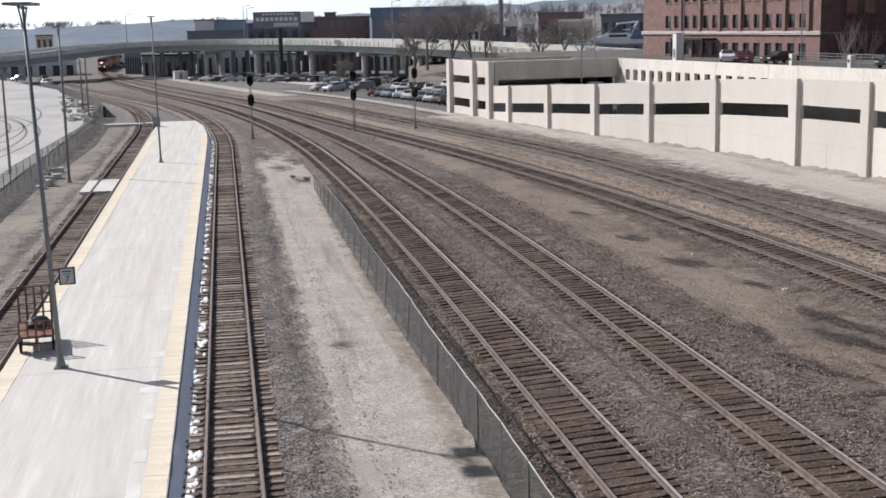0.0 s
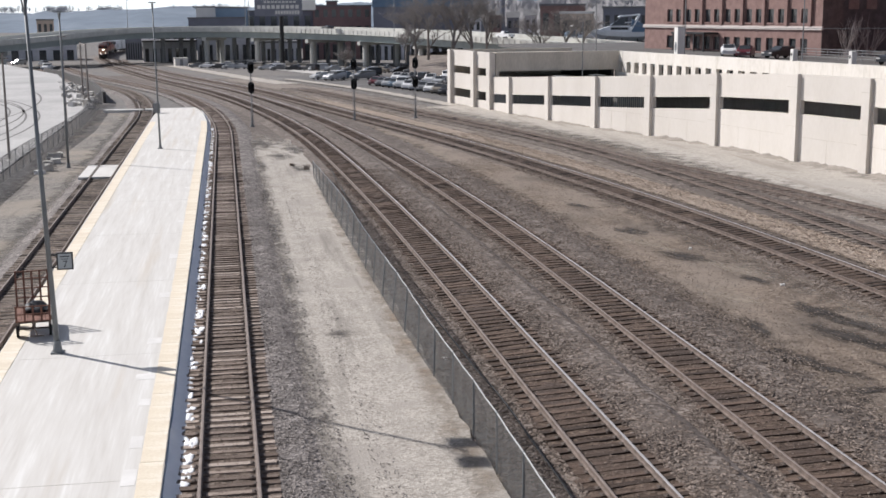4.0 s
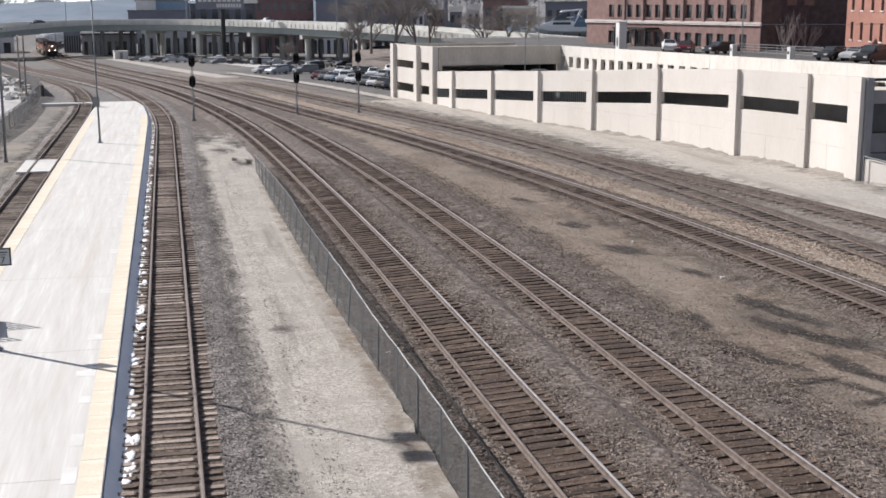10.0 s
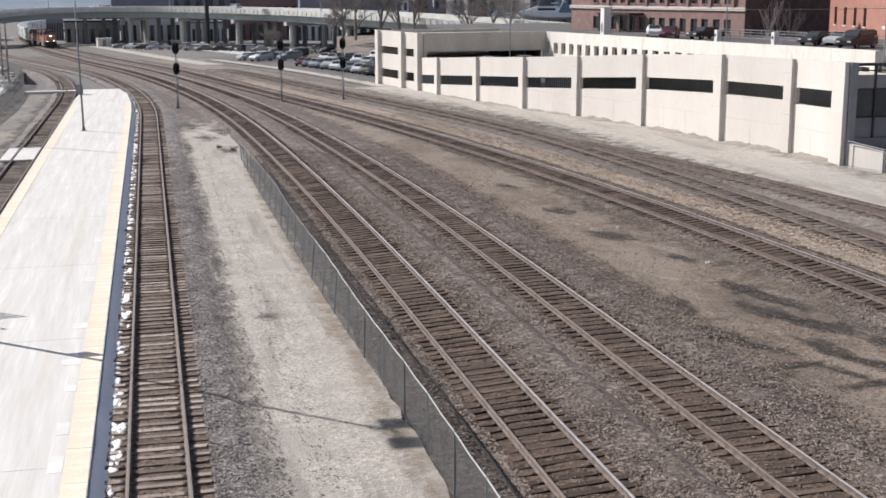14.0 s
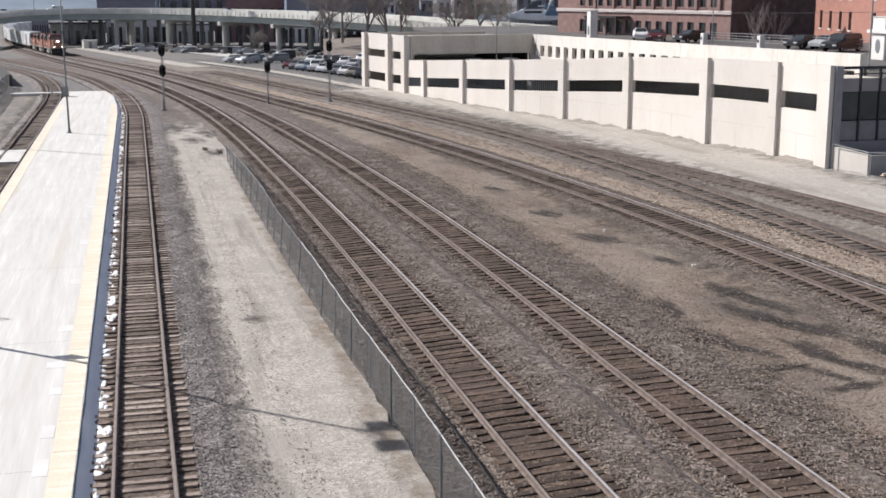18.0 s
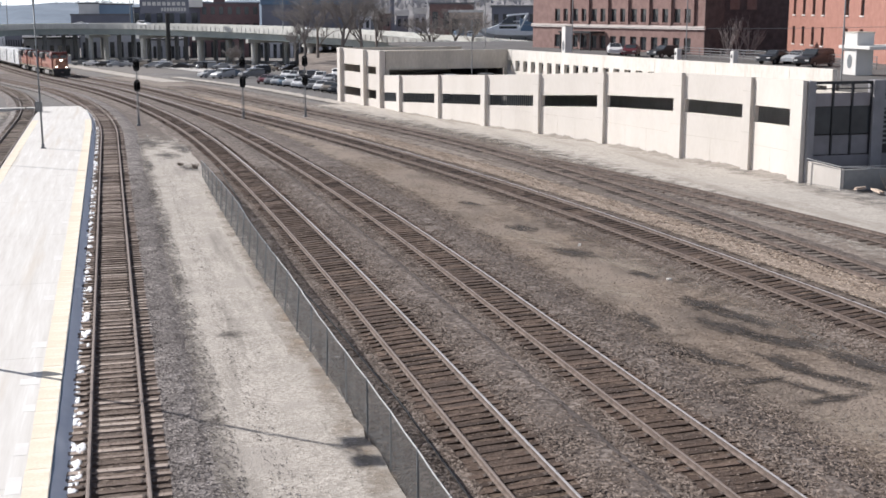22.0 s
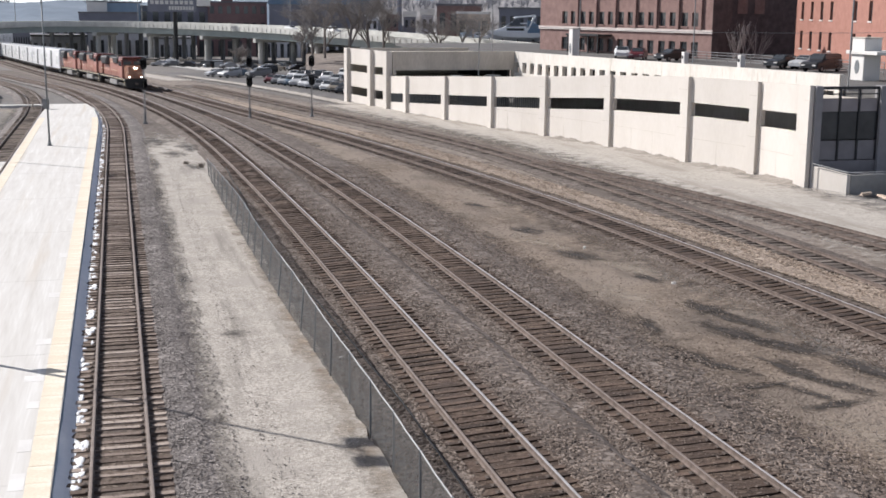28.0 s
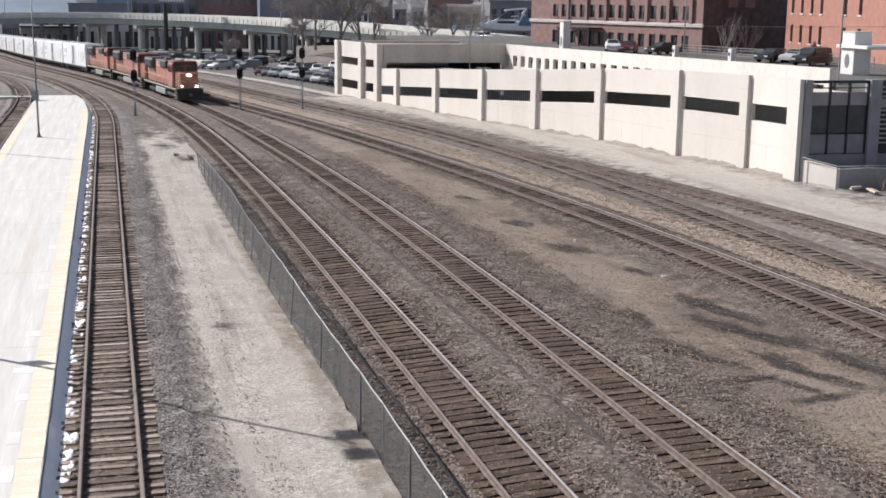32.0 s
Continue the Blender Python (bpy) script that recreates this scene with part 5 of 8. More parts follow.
def dirt_mounds():
    """Low uneven banks of dirt that have drifted against the foot of the wall, one in each bay."""
    for i, ((x0, y0, _), (x1, y1, _)) in enumerate(zip(GARAGE[:7], GARAGE[1:8])):
        a, b = Vector((x0, y0, 0)), Vector((x1, y1, 0))
        u = (b - a).normalized()
        out = Vector((-u.y, u.x, 0))
        n, m = 46, 8
        v, f = [], []
        for k in range(n):
            t = k / (n - 1)
            c = a.lerp(b, 0.1 + 0.88 * t)
            crest = max(0.03, (0.3 - 0.03 * i) * min(1.0, 5 * t, 5 * (1 - t)) * (0.75 + 1.3 * noise.noise(Vector((c.y * 0.55, i, 0))) + 0.5 * noise.noise(Vector((c.y * 1.9, i, 3)))))
            reach = 1.0 + 3.2 * crest
            for j in range(m):
                s = j / (m - 1)
                p = c + out * (s * reach - 0.05)
                rise = crest * (1 - s) ** 1.4 + 0.05 * noise.noise(p * 2.3) * (1 - s)
                v.append((p.x, p.y, -0.25 + rise - 0.06 * s))
        for k in range(n - 1):
            for j in range(m - 1):
                q = k * m + j
                f.append((q, q + 1, q + m + 1, q + m))
        obj("dirt_mound", mesh_of("dirt_mound", v, f, HEAP, True), label="low bank of grey-brown dirt against the garage wall", category="dirt heap", group="dirt heaps")


def near_corner():
    """Low concrete wall, pipe fence and litter at the garage's near corner."""
    root = empty("retaining_wall", "low pale concrete wall with pipe railing at the garage corner", "wall", kind="structure")
    prism("low_wall", [(47.12, 78.08), (48.05, 75.2), (48.34, 75.3), (47.42, 78.1)], [1.3, 1.0, 1.0, 1.3], GROUND_Z - 0.2, WALL, root)
    bm = bmesh.new()
    box(bm, 48.345, 62.0, 75.25, 75.55, GROUND_Z - 0.2, 0.97, bevel=0.02)
    # wall return facing away from the sun, coloured dark for its shade
    part("side_wall", bm, SHADECONCRETE, root, "dark grey concrete wall, its shade in the colour")
    for a, b in (((46.95, 77.9, 1.5), (47.95, 75.05, 1.2)), ((47.95, 75.05, 1.2), (58.0, 74.9, 1.2)), ((47.95, 75.05, 1.2), (57.5, 72.0, 0.95))):
        bm = bmesh.new()
        tube(bm, a, b, 0.03, seg=6)
        part("pipe_rail", bm, RAIL_BRIGHT, root)
    for x, y in ((46.95, 77.9), (47.95, 75.05), (53.0, 74.98), (52.7, 73.53), (58.0, 74.9), (57.5, 72.0)):
        bm = bmesh.new()
        tube(bm, (x, y, GROUND_Z - 0.1), (x, y, 1.5 if y > 77 else 1.2 if y > 74.5 else 1.07 if y > 73 else 0.95), 0.035, seg=6)
        part("post", bm, STEEL, root)


# ---- brick buildings ----
def brick_building(name, label, a, b, z0, z1, material, bays, rows, cornice, trim, depth, win, pair, skip=()):
    """A storeyed block whose front runs from a to b (plan). bays: places along the front; rows: sill heights."""
    a, b = Vector(a), Vector(b)
    u = (b - a).normalized()
    L = (b - a).length
    nrm = Vector((u.y, -u.x))  # outwards, with the front's start on the far side
    root = empty(name, label, "building", kind="structure")
    base = Matrix(((u.x, -nrm.x, 0, a.x), (u.y, -nrm.y, 0, a.y), (0, 0, 1, 0), (0, 0, 0, 1)))
    w, h = win
    # wall as horizontal and vertical bands round the openings
    cols = sorted((c + s) for c in bays for s in ((-pair / 2, pair / 2) if pair else (0,)))
    bm = bmesh.new()
    xs = [0.0]
    for c in cols:
        xs += [c - w / 2, c + w / 2]
    xs.append(L)
    zs = [z0]
    for r in rows:
        zs += [r, r + h]
    zs.append(z1)
    for i in range(len(xs) - 1):
        for j in range(len(zs) - 1):
            if i % 2 == 1 and j % 2 == 1:
                continue
            if xs[i + 1] - xs[i] > 1e-3:
                box(bm, xs[i], xs[i + 1], 0, 0.4, zs[j], zs[j + 1], m=base)
    part("front_wall", bm, material, root)
    # dark block in place of the unlit rooms
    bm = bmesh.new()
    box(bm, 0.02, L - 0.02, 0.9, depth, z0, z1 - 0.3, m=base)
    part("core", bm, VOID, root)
    bm = bmesh.new()
    box(bm, -0.05, 0.0, 0.0, depth, z0, z1, m=base)
    part("side_wall", bm, material, root)
    bm = bmesh.new()
    box(bm, L, L + 0.05, 0.0, depth, z0, z1, m=base)
    # the dark office's right end gets its shade from the brick colour
    part("side_wall", bm, SHADEBRICK if material is BRICK else material, root)
    bm = bmesh.new()
    box(bm, -0.1, L + 0.1, -0.1, depth + 0.1, z1, z1 + 0.4, m=base)
    part("roof", bm, ROOFING, root)
    for zc in cornice:
        bm = bmesh.new()
        box(bm, -0.2, L + 0.2, -0.22, 0.0, zc - 0.25, zc + 0.2, m=base)
        part("stone_band", bm, trim, root)
    for c in cols:
        for r in rows:
            wd = empty("window", "", "")
            wd.parent = root
            for k in ("label", "category"):
                if k in wd:
                    del wd[k]
            bm = bmesh.new()
            box(bm, c - w / 2, c + w / 2, 0.25, 0.29, r, r + h, m=base)
            part("pane", bm, GLASS, wd)
            bm = bmesh.new()
            box(bm, c - w / 2, c + w / 2, 0.2, 0.25, r + h * 0.48, r + h * 0.54, m=base)
            box(bm, c - 0.03, c + 0.03, 0.2, 0.25, r, r + h * 0.48, m=base)
            part("frame", bm, DARK, wd)
            bm = bmesh.new()
            box(bm, c - w / 2 - 0.1, c + w / 2 + 0.1, -0.1, 0.2, r - 0.18, r, m=base)
            part("sill", bm, BRICK if material is BRICK else trim, wd)
    return root, base, L


def brick_buildings():
    bays = [7.2 + 4.35 * i for i in range(7)]
    root, base, L = brick_building("brick_office_building", "tall dark red brick building with paired sash windows and stone bands", (62.2, 182.0), (72.6, 146.0), 5.5, 16.2, BRICK, bays, [6.25, 9.95, 13.6], [9.35], STONE, 3.2, (1.3, 1.75), 2.1)
    for c in bays:
        bm = bmesh.new()
        box(bm, c + 1.9, c + 2.45, -0.3, 0.0, 9.56, 16.1, m=base)
        part("pilaster", bm, BRICK, root)
    bm = bmesh.new()
    box(bm, 0.1, 22.0, 3.3, 17.0, 5.5, 16.0, m=base)
    part("rear_block", bm, BRICK, root)
    bm = bmesh.new()
    box(bm, 10.0, 17.5, -2.6, -0.1, 8.35, 8.6, m=base)
    for x in (10.2, 12.6, 15.0, 17.2):
        box(bm, x, x + 0.2, -2.5, -2.3, 5.9, 8.35, m=base)
    part("entrance_canopy", bm, DARK, root, "dark flat canopy over the entrance")
    # the shaded wing that faces the footbridge, its shade put into the brick's colour
    r2, b2, L2 = brick_building("brick_rear_wing", "shaded dark brick wing between the two brick buildings", (78.5, 159.5), (98.0, 163.6), 5.5, 16.4, SHADEBRICK, [4.0, 8.0, 12.0, 15.5], [], [], SHADEBRICK, 4, (1.6, 2.0), 0)
    for x in (5.2, 8.2):
        bm = bmesh.new()
        box(bm, x, x + 1.7, -0.04, 0.0, 11.6, 13.9, m=b2)
        part("bricked_up_window", bm, BRICK, r2, "paler bricked-up window")
    # lit orange block
    bays2 = [1.8, 4.2, 6.6, 8.8, 12.6, 17.5, 21.5]
    brick_building("orange_brick_building", "sunlit orange-red brick building with tall narrow windows and white sills", (87.5, 151.5), (76.5, 106.5), 5.5, 17.5, BRICK2, [2.6, 6.6, 10.6, 14.4, 23.0, 28.0], [7.3, 11.0, 14.8], [], STONE, 14, (1.1, 2.2), 0)


# ---- roof furniture ----
def overhead_cable():
    """A thin line strung in front of the brick buildings, one bent tube between two masts."""
    root = empty("overhead_cable", "thin grey cable strung between two slim masts", "cable")
    p, q = Vector((38.0, 131.5, 10.3)), Vector((82.0, 108.8, 10.2))
    v, f, n, k = [], [], 17, 5
    for i in range(n):
        c = p.lerp(q, i / (n - 1)) + Vector((0, 0, -0.5 * (1 - (i / 8 - 1) ** 2)))
        for j in range(k):
            a = 2 * math.pi * j / k
            v.append((c.x + 0.01 * math.cos(a), c.y + 0.02 * math.cos(a), c.z + 0.022 * math.sin(a)))
    for i in range(n - 1):
        for j in range(k):
            f.append((i * k + j, i * k + (j + 1) % k, (i + 1) * k + (j + 1) % k, (i + 1) * k + j))
    obj("wire", mesh_of("wire", v, f, POLE, True), root)
    for e, foot in ((p, 2.4), (q, 6.0)):
        bm = bmesh.new()
        tube(bm, (e.x, e.y, foot), e + Vector((0, 0, 0.25)), 0.05, seg=8)
        part("mast", bm, POLE, root)


def fan_shrub(x, y, z, seed, stems):
    """A leafless shrub: straight stems fanning out from one foot, each with short side twigs."""
    rnd = random.Random(seed)
    root = empty("bare_shrub", "pale leafless shrub with upright fanning stems by the dark wall", "shrub", "shrubs by the dark wall", m=pose(x, y, z))
    twigs = bmesh.new()
    for k in range(stems):
        lean, turn, l = rnd.uniform(-0.65, 0.65), rnd.uniform(-0.3, 0.3), rnd.uniform(2.6, 4.9)
        p = Vector((rnd.uniform(-0.4, 0.4), rnd.uniform(-0.3, 0.3), 0))
        q = p + Vector((math.sin(lean) * l, turn * l * 0.5, math.cos(lean) * l))
        bm = bmesh.new()
        tube(bm, p, q, 0.04, 0.012, seg=5)
        part("stem", bm, SHRUB, root)
        for j in range(16):
            s = rnd.uniform(0.25, 1.0)
            c = p.lerp(q, s)
            d = (q - p).normalized() + Vector((rnd.uniform(-0.7, 0.7), rnd.uniform(-0.5, 0.5), rnd.uniform(-0.1, 0.4)))
            tube(twigs, c, c + d * rnd.uniform(0.3, 0.8), 0.014, 0.006, seg=3)
    part("twig_spray", twigs, SHRUB, root)


def roof_things():
    for x, y, w, d, h in ((55.6, 149.5, 1.0, 1.3, 9.6), (64.2, 98.9, 1.7, 2.0, 9.7)):
        root = empty("stair_tower", "white concrete stair head with a grey emblem on the roof", "stair tower", m=pose(x, y, 6.0))
        bm = bmesh.new()
        box(bm, -w / 2, w / 2, -d / 2, d / 2, 0, h - 6.0, bevel=0.04)
        part("shaft", bm, WHITEWALL, root)
        bm = bmesh.new()
        tube(bm, (-w / 2 - 0.03, 0, 1.2), (-w / 2, 0, 1.2), 0.36, seg=16)
        for q in bm.verts:
            q.co.z = 1.2 + (q.co.z - 1.2) * 1.7
        part("emblem", bm, POLE, root, "dark grey oval plate")
        bm = bmesh.new()
        box(bm, -w / 2 - 0.05, w / 2 + 0.05, -d / 2 - 0.05, d / 2 + 0.05, h - 6.0, h - 5.92)
        part("coping", bm, WALL_DIM, root)
    root = empty("roof_canopy", "pale flat canopy on posts over the garage entrance", "canopy", m=pose(65.2, 98.2, 6.0))
    bm = bmesh.new()
    box(bm, -2.1, 14, -2.6, 2.2, 2.3, 2.6, bevel=0.03)
    part("canopy_slab", bm, WHITEWALL, root)
    for x in (2.0, 6.5, 11.5):
        bm = bmesh.new()
        tube(bm, (x, -1.5, 0), (x, -1.5, 2.35), 0.09, seg=8)
        part("post", bm, DARK, root)
    for i in range(6):
        b = empty("bollard", "yellow painted steel bollard on the roof deck", "bollard", "bollards by the canopy", m=pose(64.2 + i * 1.05, 92.8, 6.0))
        bm = bmesh.new()
        tube(bm, (0, 0, 0), (0, 0, 1.25), 0.09, seg=10)
        ball(bm, (0, 0, 1.25), 0.09, seg=8)
        part("shaft", bm, YELLOW if i % 2 == 0 else WHITEWALL, b)
        bm = bmesh.new()
        box(bm, -0.14, 0.14, -0.14, 0.14, 0, 0.03)
        part("base_plate", bm, DARK, b)
    root = empty("roof_railing", "grey metal railing along the far side of the roof deck", "railing", kind="structure")
    p, q = Vector((66.4, 140.0)), Vector((71.5, 107.0))
    n = 16
    for i in range(n + 1):
        c = p.lerp(q, i / n)
        bm = bmesh.new()
        tube(bm, (c.x, c.y, 6.0), (c.x, c.y, 7.2), 0.04, seg=6)
        part("post", bm, STEEL, root)
    for z in (6.3, 6.6, 6.9, 7.2):
        bm = bmesh.new()
        tube(bm, (p.x, p.y, z), (q.x, q.y, z), 0.04, seg=6)
        part("rail", bm, STEEL, root)
    for x, y in ((60.2, 127.2), (62.3, 118.3)):
        r = empty("planter_pier", "short white concrete pier with a dark round mark", "pier", "white piers on the roof deck", m=pose(x, y, 6.0))
        bm = bmesh.new()
        box(bm, -0.27, 0.27, -0.35, 0.35, 0, 1.5, bevel=0.03)
        part("block", bm, WHITEWALL, r)
        bm = bmesh.new()
        tube(bm, (-0.3, 0.05, 0.95), (-0.27, 0.05, 0.95), 0.18, seg=12)
        part("mark", bm, DARK, r)
    for x, y, h in ((52.8, 140.3, 12), (57.2, 119.0, 12), (53.6, 84.7, 12), (46.0, 153.2, 12)):
        r = empty("light_pole", "slim grey light pole on the garage parapet", "lamp post", "roof light poles", m=pose(x, y, 6.0))
        bm = bmesh.new()
        tube(bm, (0, 0, 0), (0, 0, h), 0.07, 0.05, seg=8)
        part("pole", bm, STEEL, r)
        bm = bmesh.new()
        box(bm, -0.4, 0.4, -0.15, 0.15, h - 0.1, h + 0.05)
        part("lamp_head", bm, STEEL, r)


# ---- road vehicles ----
def car_model(kind, body, words):
    """A parked car in parts; x is its right, y its front."""
    root = empty("parked_car", words, "car", "parked cars")
    L, W = (4.6, 1.8) if kind != "van" else (4.9, 1.95)
    prof = {"sedan": [(-2.3, 0.35), (-2.3, 0.85), (-2.15, 0.98), (-1.55, 1.02), (-0.95, 1.42), (0.35, 1.45), (1.05, 1.0), (2.0, 0.88), (2.28, 0.7), (2.3, 0.35)],
            "van": [(-2.4, 0.4), (-2.4, 1.1), (-2.3, 1.75), (-1.9, 1.82), (0.5, 1.8), (1.25, 1.15), (2.25, 1.0), (2.45, 0.8), (2.45, 0.4)],
            "pickup": [(-2.6, 0.5), (-2.6, 1.15), (-0.6, 1.15), (-0.5, 1.75), (0.55, 1.75), (1.15, 1.2), (2.4, 1.08), (2.6, 0.85), (2.6, 0.5)]}[kind]
    n = len(prof)
    v, f = [], []
    for s in (-1, -0.86, 0.86, 1):
        for y, z in prof:
            tuck = 0.16 if z > 1.1 and kind != "pickup" else (0.1 if z > 1.2 else 0.0)
            zz = z if abs(s) < 1 else z - 0.06
            v.append((s * (W / 2 - tuck), y * (1 if abs(s) < 1 else 0.97), max(0.3, zz)))
    for k in range(3):
        for i in range(n):
            a, b = k * n + i, k * n + (i + 1) % n
            f.append((a, b, b + n, a + n))
    f.append(tuple(range(n - 1, -1, -1)))
    f.append(tuple(range(3 * n, 4 * n)))
    obj("body", mesh_of("body", v, f, body), root)
    top = {"sedan": (-0.9, 0.35, 1.05, 1.36), "van": (-2.0, 0.5, 1.2, 1.68), "pickup": (-0.42, 0.5, 1.25, 1.66)}[kind]
    for s in (-1, 1):
        bm = bmesh.new()
        box(bm, s * (W / 2 - 0.14) - 0.03, s * (W / 2 - 0.14) + 0.035, top[0] - 0.25, top[1] + 0.3, top[2], top[3])
        part("side_window", bm, GLASS, root)
    for y0, z0, y1, z1 in (((top[1] + 0.68), top[2] - 0.02, top[1] + 0.1, top[3] + 0.06), (top[0] - 0.62 if kind == "sedan" else top[0] - 0.38, top[2] - 0.02, top[0] - 0.08 if kind == "sedan" else top[0] - 0.34, top[3] + 0.05)):
        vv = [(-W / 2 + 0.24, y0, z0 + 0.02), (W / 2 - 0.24, y0, z0 + 0.02), (W / 2 - 0.3, y1, z1 + 0.02), (-W / 2 + 0.3, y1, z1 + 0.02)]
        vv += [(x, y, z - 0.05) for x, y, z in vv]
        obj("windscreen", mesh_of("windscreen", vv, [(0, 1, 2, 3), (7, 6, 5, 4), (0, 4, 5, 1), (1, 5, 6, 2), (2, 6, 7, 3), (3, 7, 4, 0)], GLASS), root)
    wy = 1.4 if kind == "sedan" else 1.55
    for sx in (-1, 1):
        for y in (-wy, wy):
            bm = bmesh.new()
            tube(bm, (sx * (W / 2 - 0.2), y, 0.32), (sx * (W / 2 + 0.01), y, 0.32), 0.32, seg=14)
            wh = part("wheel", bm, TYRE, root)
            bm = bmesh.new()
            tube(bm, (sx * (W / 2 - 0.01), y, 0.32), (sx * (W / 2 + 0.025), y, 0.32), 0.2, seg=10)
            part("rim", bm, STEEL, wh)
    for sx in (-0.62, 0.62):
        bm = bmesh.new()
        box(bm, sx - 0.2, sx + 0.2, prof[-2][0] - 0.12, prof[-2][0] + 0.03, 0.62, 0.76)
        part("headlight", bm, WHITEWALL, root)
        bm = bmesh.new()
        box(bm, sx - 0.18, sx + 0.18, prof[0][0] - 0.03, prof[0][0] + 0.08, 0.72, 0.88)
        part("tail_light", bm, MAROON, root)
    return root


def vehicles():
    rnd = random.Random(21)
    models = {}

    def place(kind, colour, x, y, z, turn):
        key = (kind, colour)
        kind_word = {"sedan": "saloon car", "van": "van-bodied car", "pickup": "pickup truck"}[kind]
        m = pose(x, y, z, 0, 0, turn)
        if key not in models:
            models[key] = car_model(kind, CAR_PAINTS[colour], f"{CAR_WORDS[colour]} {kind_word} parked on the open lot")
            models[key].matrix_basis = m
            return models[key]
        return copy_thing(models[key], m)

    row1 = [(4, "sedan"), (2, "sedan"), (1, "sedan"), (5, "sedan"), (1, "van"), (0, "sedan"), (1, "sedan"), (2, "sedan"), (0, "sedan"), (6, "sedan"), (3, "sedan"), (1, "sedan")]
    for i, (c, k) in enumerate(row1):
        f = i / (len(row1) - 1)
        x, y = 25.6 + 7.4 * f, 214.5 - 35.0 * f
        place(k, c, x, y, GROUND_Z + fall(y) + 0.05, 158 + rnd.uniform(-4, 4))
    row2 = [(0, "sedan"), (1, "sedan"), (3, "pickup"), (3, "van"), (0, "pickup"), (1, "sedan"), (3, "sedan"), (0, "sedan")]
    for i, (c, k) in enumerate(row2):
        f = i / (len(row2) - 1)
        x, y = 32.2 + 5.9 * f, 236.0 - 32.0 * f
        place(k, c, x, y, GROUND_Z + fall(y) + 0.05, 160 + rnd.uniform(-6, 6))
    for c, k, x, y, a in ((1, "sedan", 18.6, 246, 120), (1, "van", 20.6, 240, 130), (5, "sedan", 23.0, 246, 125), (2, "van", 26.0, 240, 110), (3, "van", 29.5, 259, 100), (1, "sedan", 37.6, 297, 150), (0, "sedan", 40.7, 267, 150), (2, "pickup", 43.3, 264, 140), (0, "van", 41.0, 232, 160), (5, "sedan", 42.5, 215, 150)):
        place(k, c, x, y, GROUND_Z + fall(y) + 0.03, a)
    for c, k, x, y, a in ((0, "sedan", 62.0, 149.4, 160), (4, "sedan", 61.9, 144.0, 150), (3, "sedan", 64.6, 139.9, 108), (3, "sedan", 68.6, 121.0, 116), (3, "van", 69.1, 114.2, 118), (1, "sedan", 70.6, 119.6, 118), (1, "sedan", 39.5, 147.0, 95), (2, "sedan", 44.5, 148.5, 95)):
        z = 6.0 if x > 55 else 2.55
        place(k, c, x, y, z, a)
    # under and beyond the overpass
    for i in range(22):
        x = -8 + (i % 17) * 3.1 + rnd.uniform(-0.9, 0.9) + (i // 17) * 9
        y = 352 - (i % 17) * 5.0 + rnd.uniform(-5, 5) + (i // 17) * 16
        place(rnd.choice(["sedan", "sedan", "van"]), rnd.choice([0, 1, 2, 3, 5, 6]), x, y, GROUND_Z + fall(y) + 0.03, 80 + rnd.uniform(-40, 40))
    for x, y in ((-47, 352), (-62, 362), (-70, 380), (-55, 405), (-66, 430)):
        place(rnd.choice(["sedan", "van"]), rnd.choice([0, 1, 2, 3]), x, y, GROUND_Z + fall(y) + 0.05, rnd.uniform(0, 180))


LAMP_TOPS = [(-29.5, 411.3, 15.4), (7.1, 406.2, 17.3), (8.2, 406.0, 16.6), (46.0, 343.5, 17.0)]


def highway_lamps():
    """Slim lamps that stand along the far side of the highway."""
    for x, y, z in LAMP_TOPS:
        root = empty("highway_lamp", "slim grey highway lamp with one short arm", "lamp post", "highway lamps", m=pose(x, y, 5.6))
        h = z - 5.6
        bm = bmesh.new()
        tube(bm, (0, 0, -0.6), (0, 0, h), 0.14, 0.09, seg=8)
        part("pole", bm, STEEL, root)
        bm = bmesh.new()
        tube(bm, (0, 0, h - 0.1), (1.6, 0, h + 0.15), 0.06, seg=6)
        part("arm", bm, STEEL, root)
        bm = bmesh.new()
        box(bm, 1.4, 2.2, -0.2, 0.2, h + 0.05, h + 0.25, bevel=0.04)
        part("lamp_head", bm, POLE, root)


def equipment_hut():
    x, y = HUT
    root = empty("equipment_hut", "small pale concrete equipment hut beside the tracks", "hut", m=pose(x, y, fall(y) + GROUND_Z, 0, 0, 12))
    bm = bmesh.new()
    box(bm, -1.9, 1.9, -1.3, 1.3, -0.2, 2.3, bevel=0.04)
    part("body", bm, WHITEWALL, root)
    bm = bmesh.new()
    box(bm, -2.05, 2.05, -1.45, 1.45, 2.3, 2.5, bevel=0.03)
    part("roof", bm, BRIDGE, root)
    bm = bmesh.new()
    box(bm, -0.5, 0.4, -1.34, -1.3, 0.0, 2.0)
    d = part("door", bm, STEEL, root)
    bm = bmesh.new()
    box(bm, 0.22, 0.3, -1.38, -1.34, 0.95, 1.1)
    part("handle", bm, DARK, d)


HUT = (-12.6, 381.0)

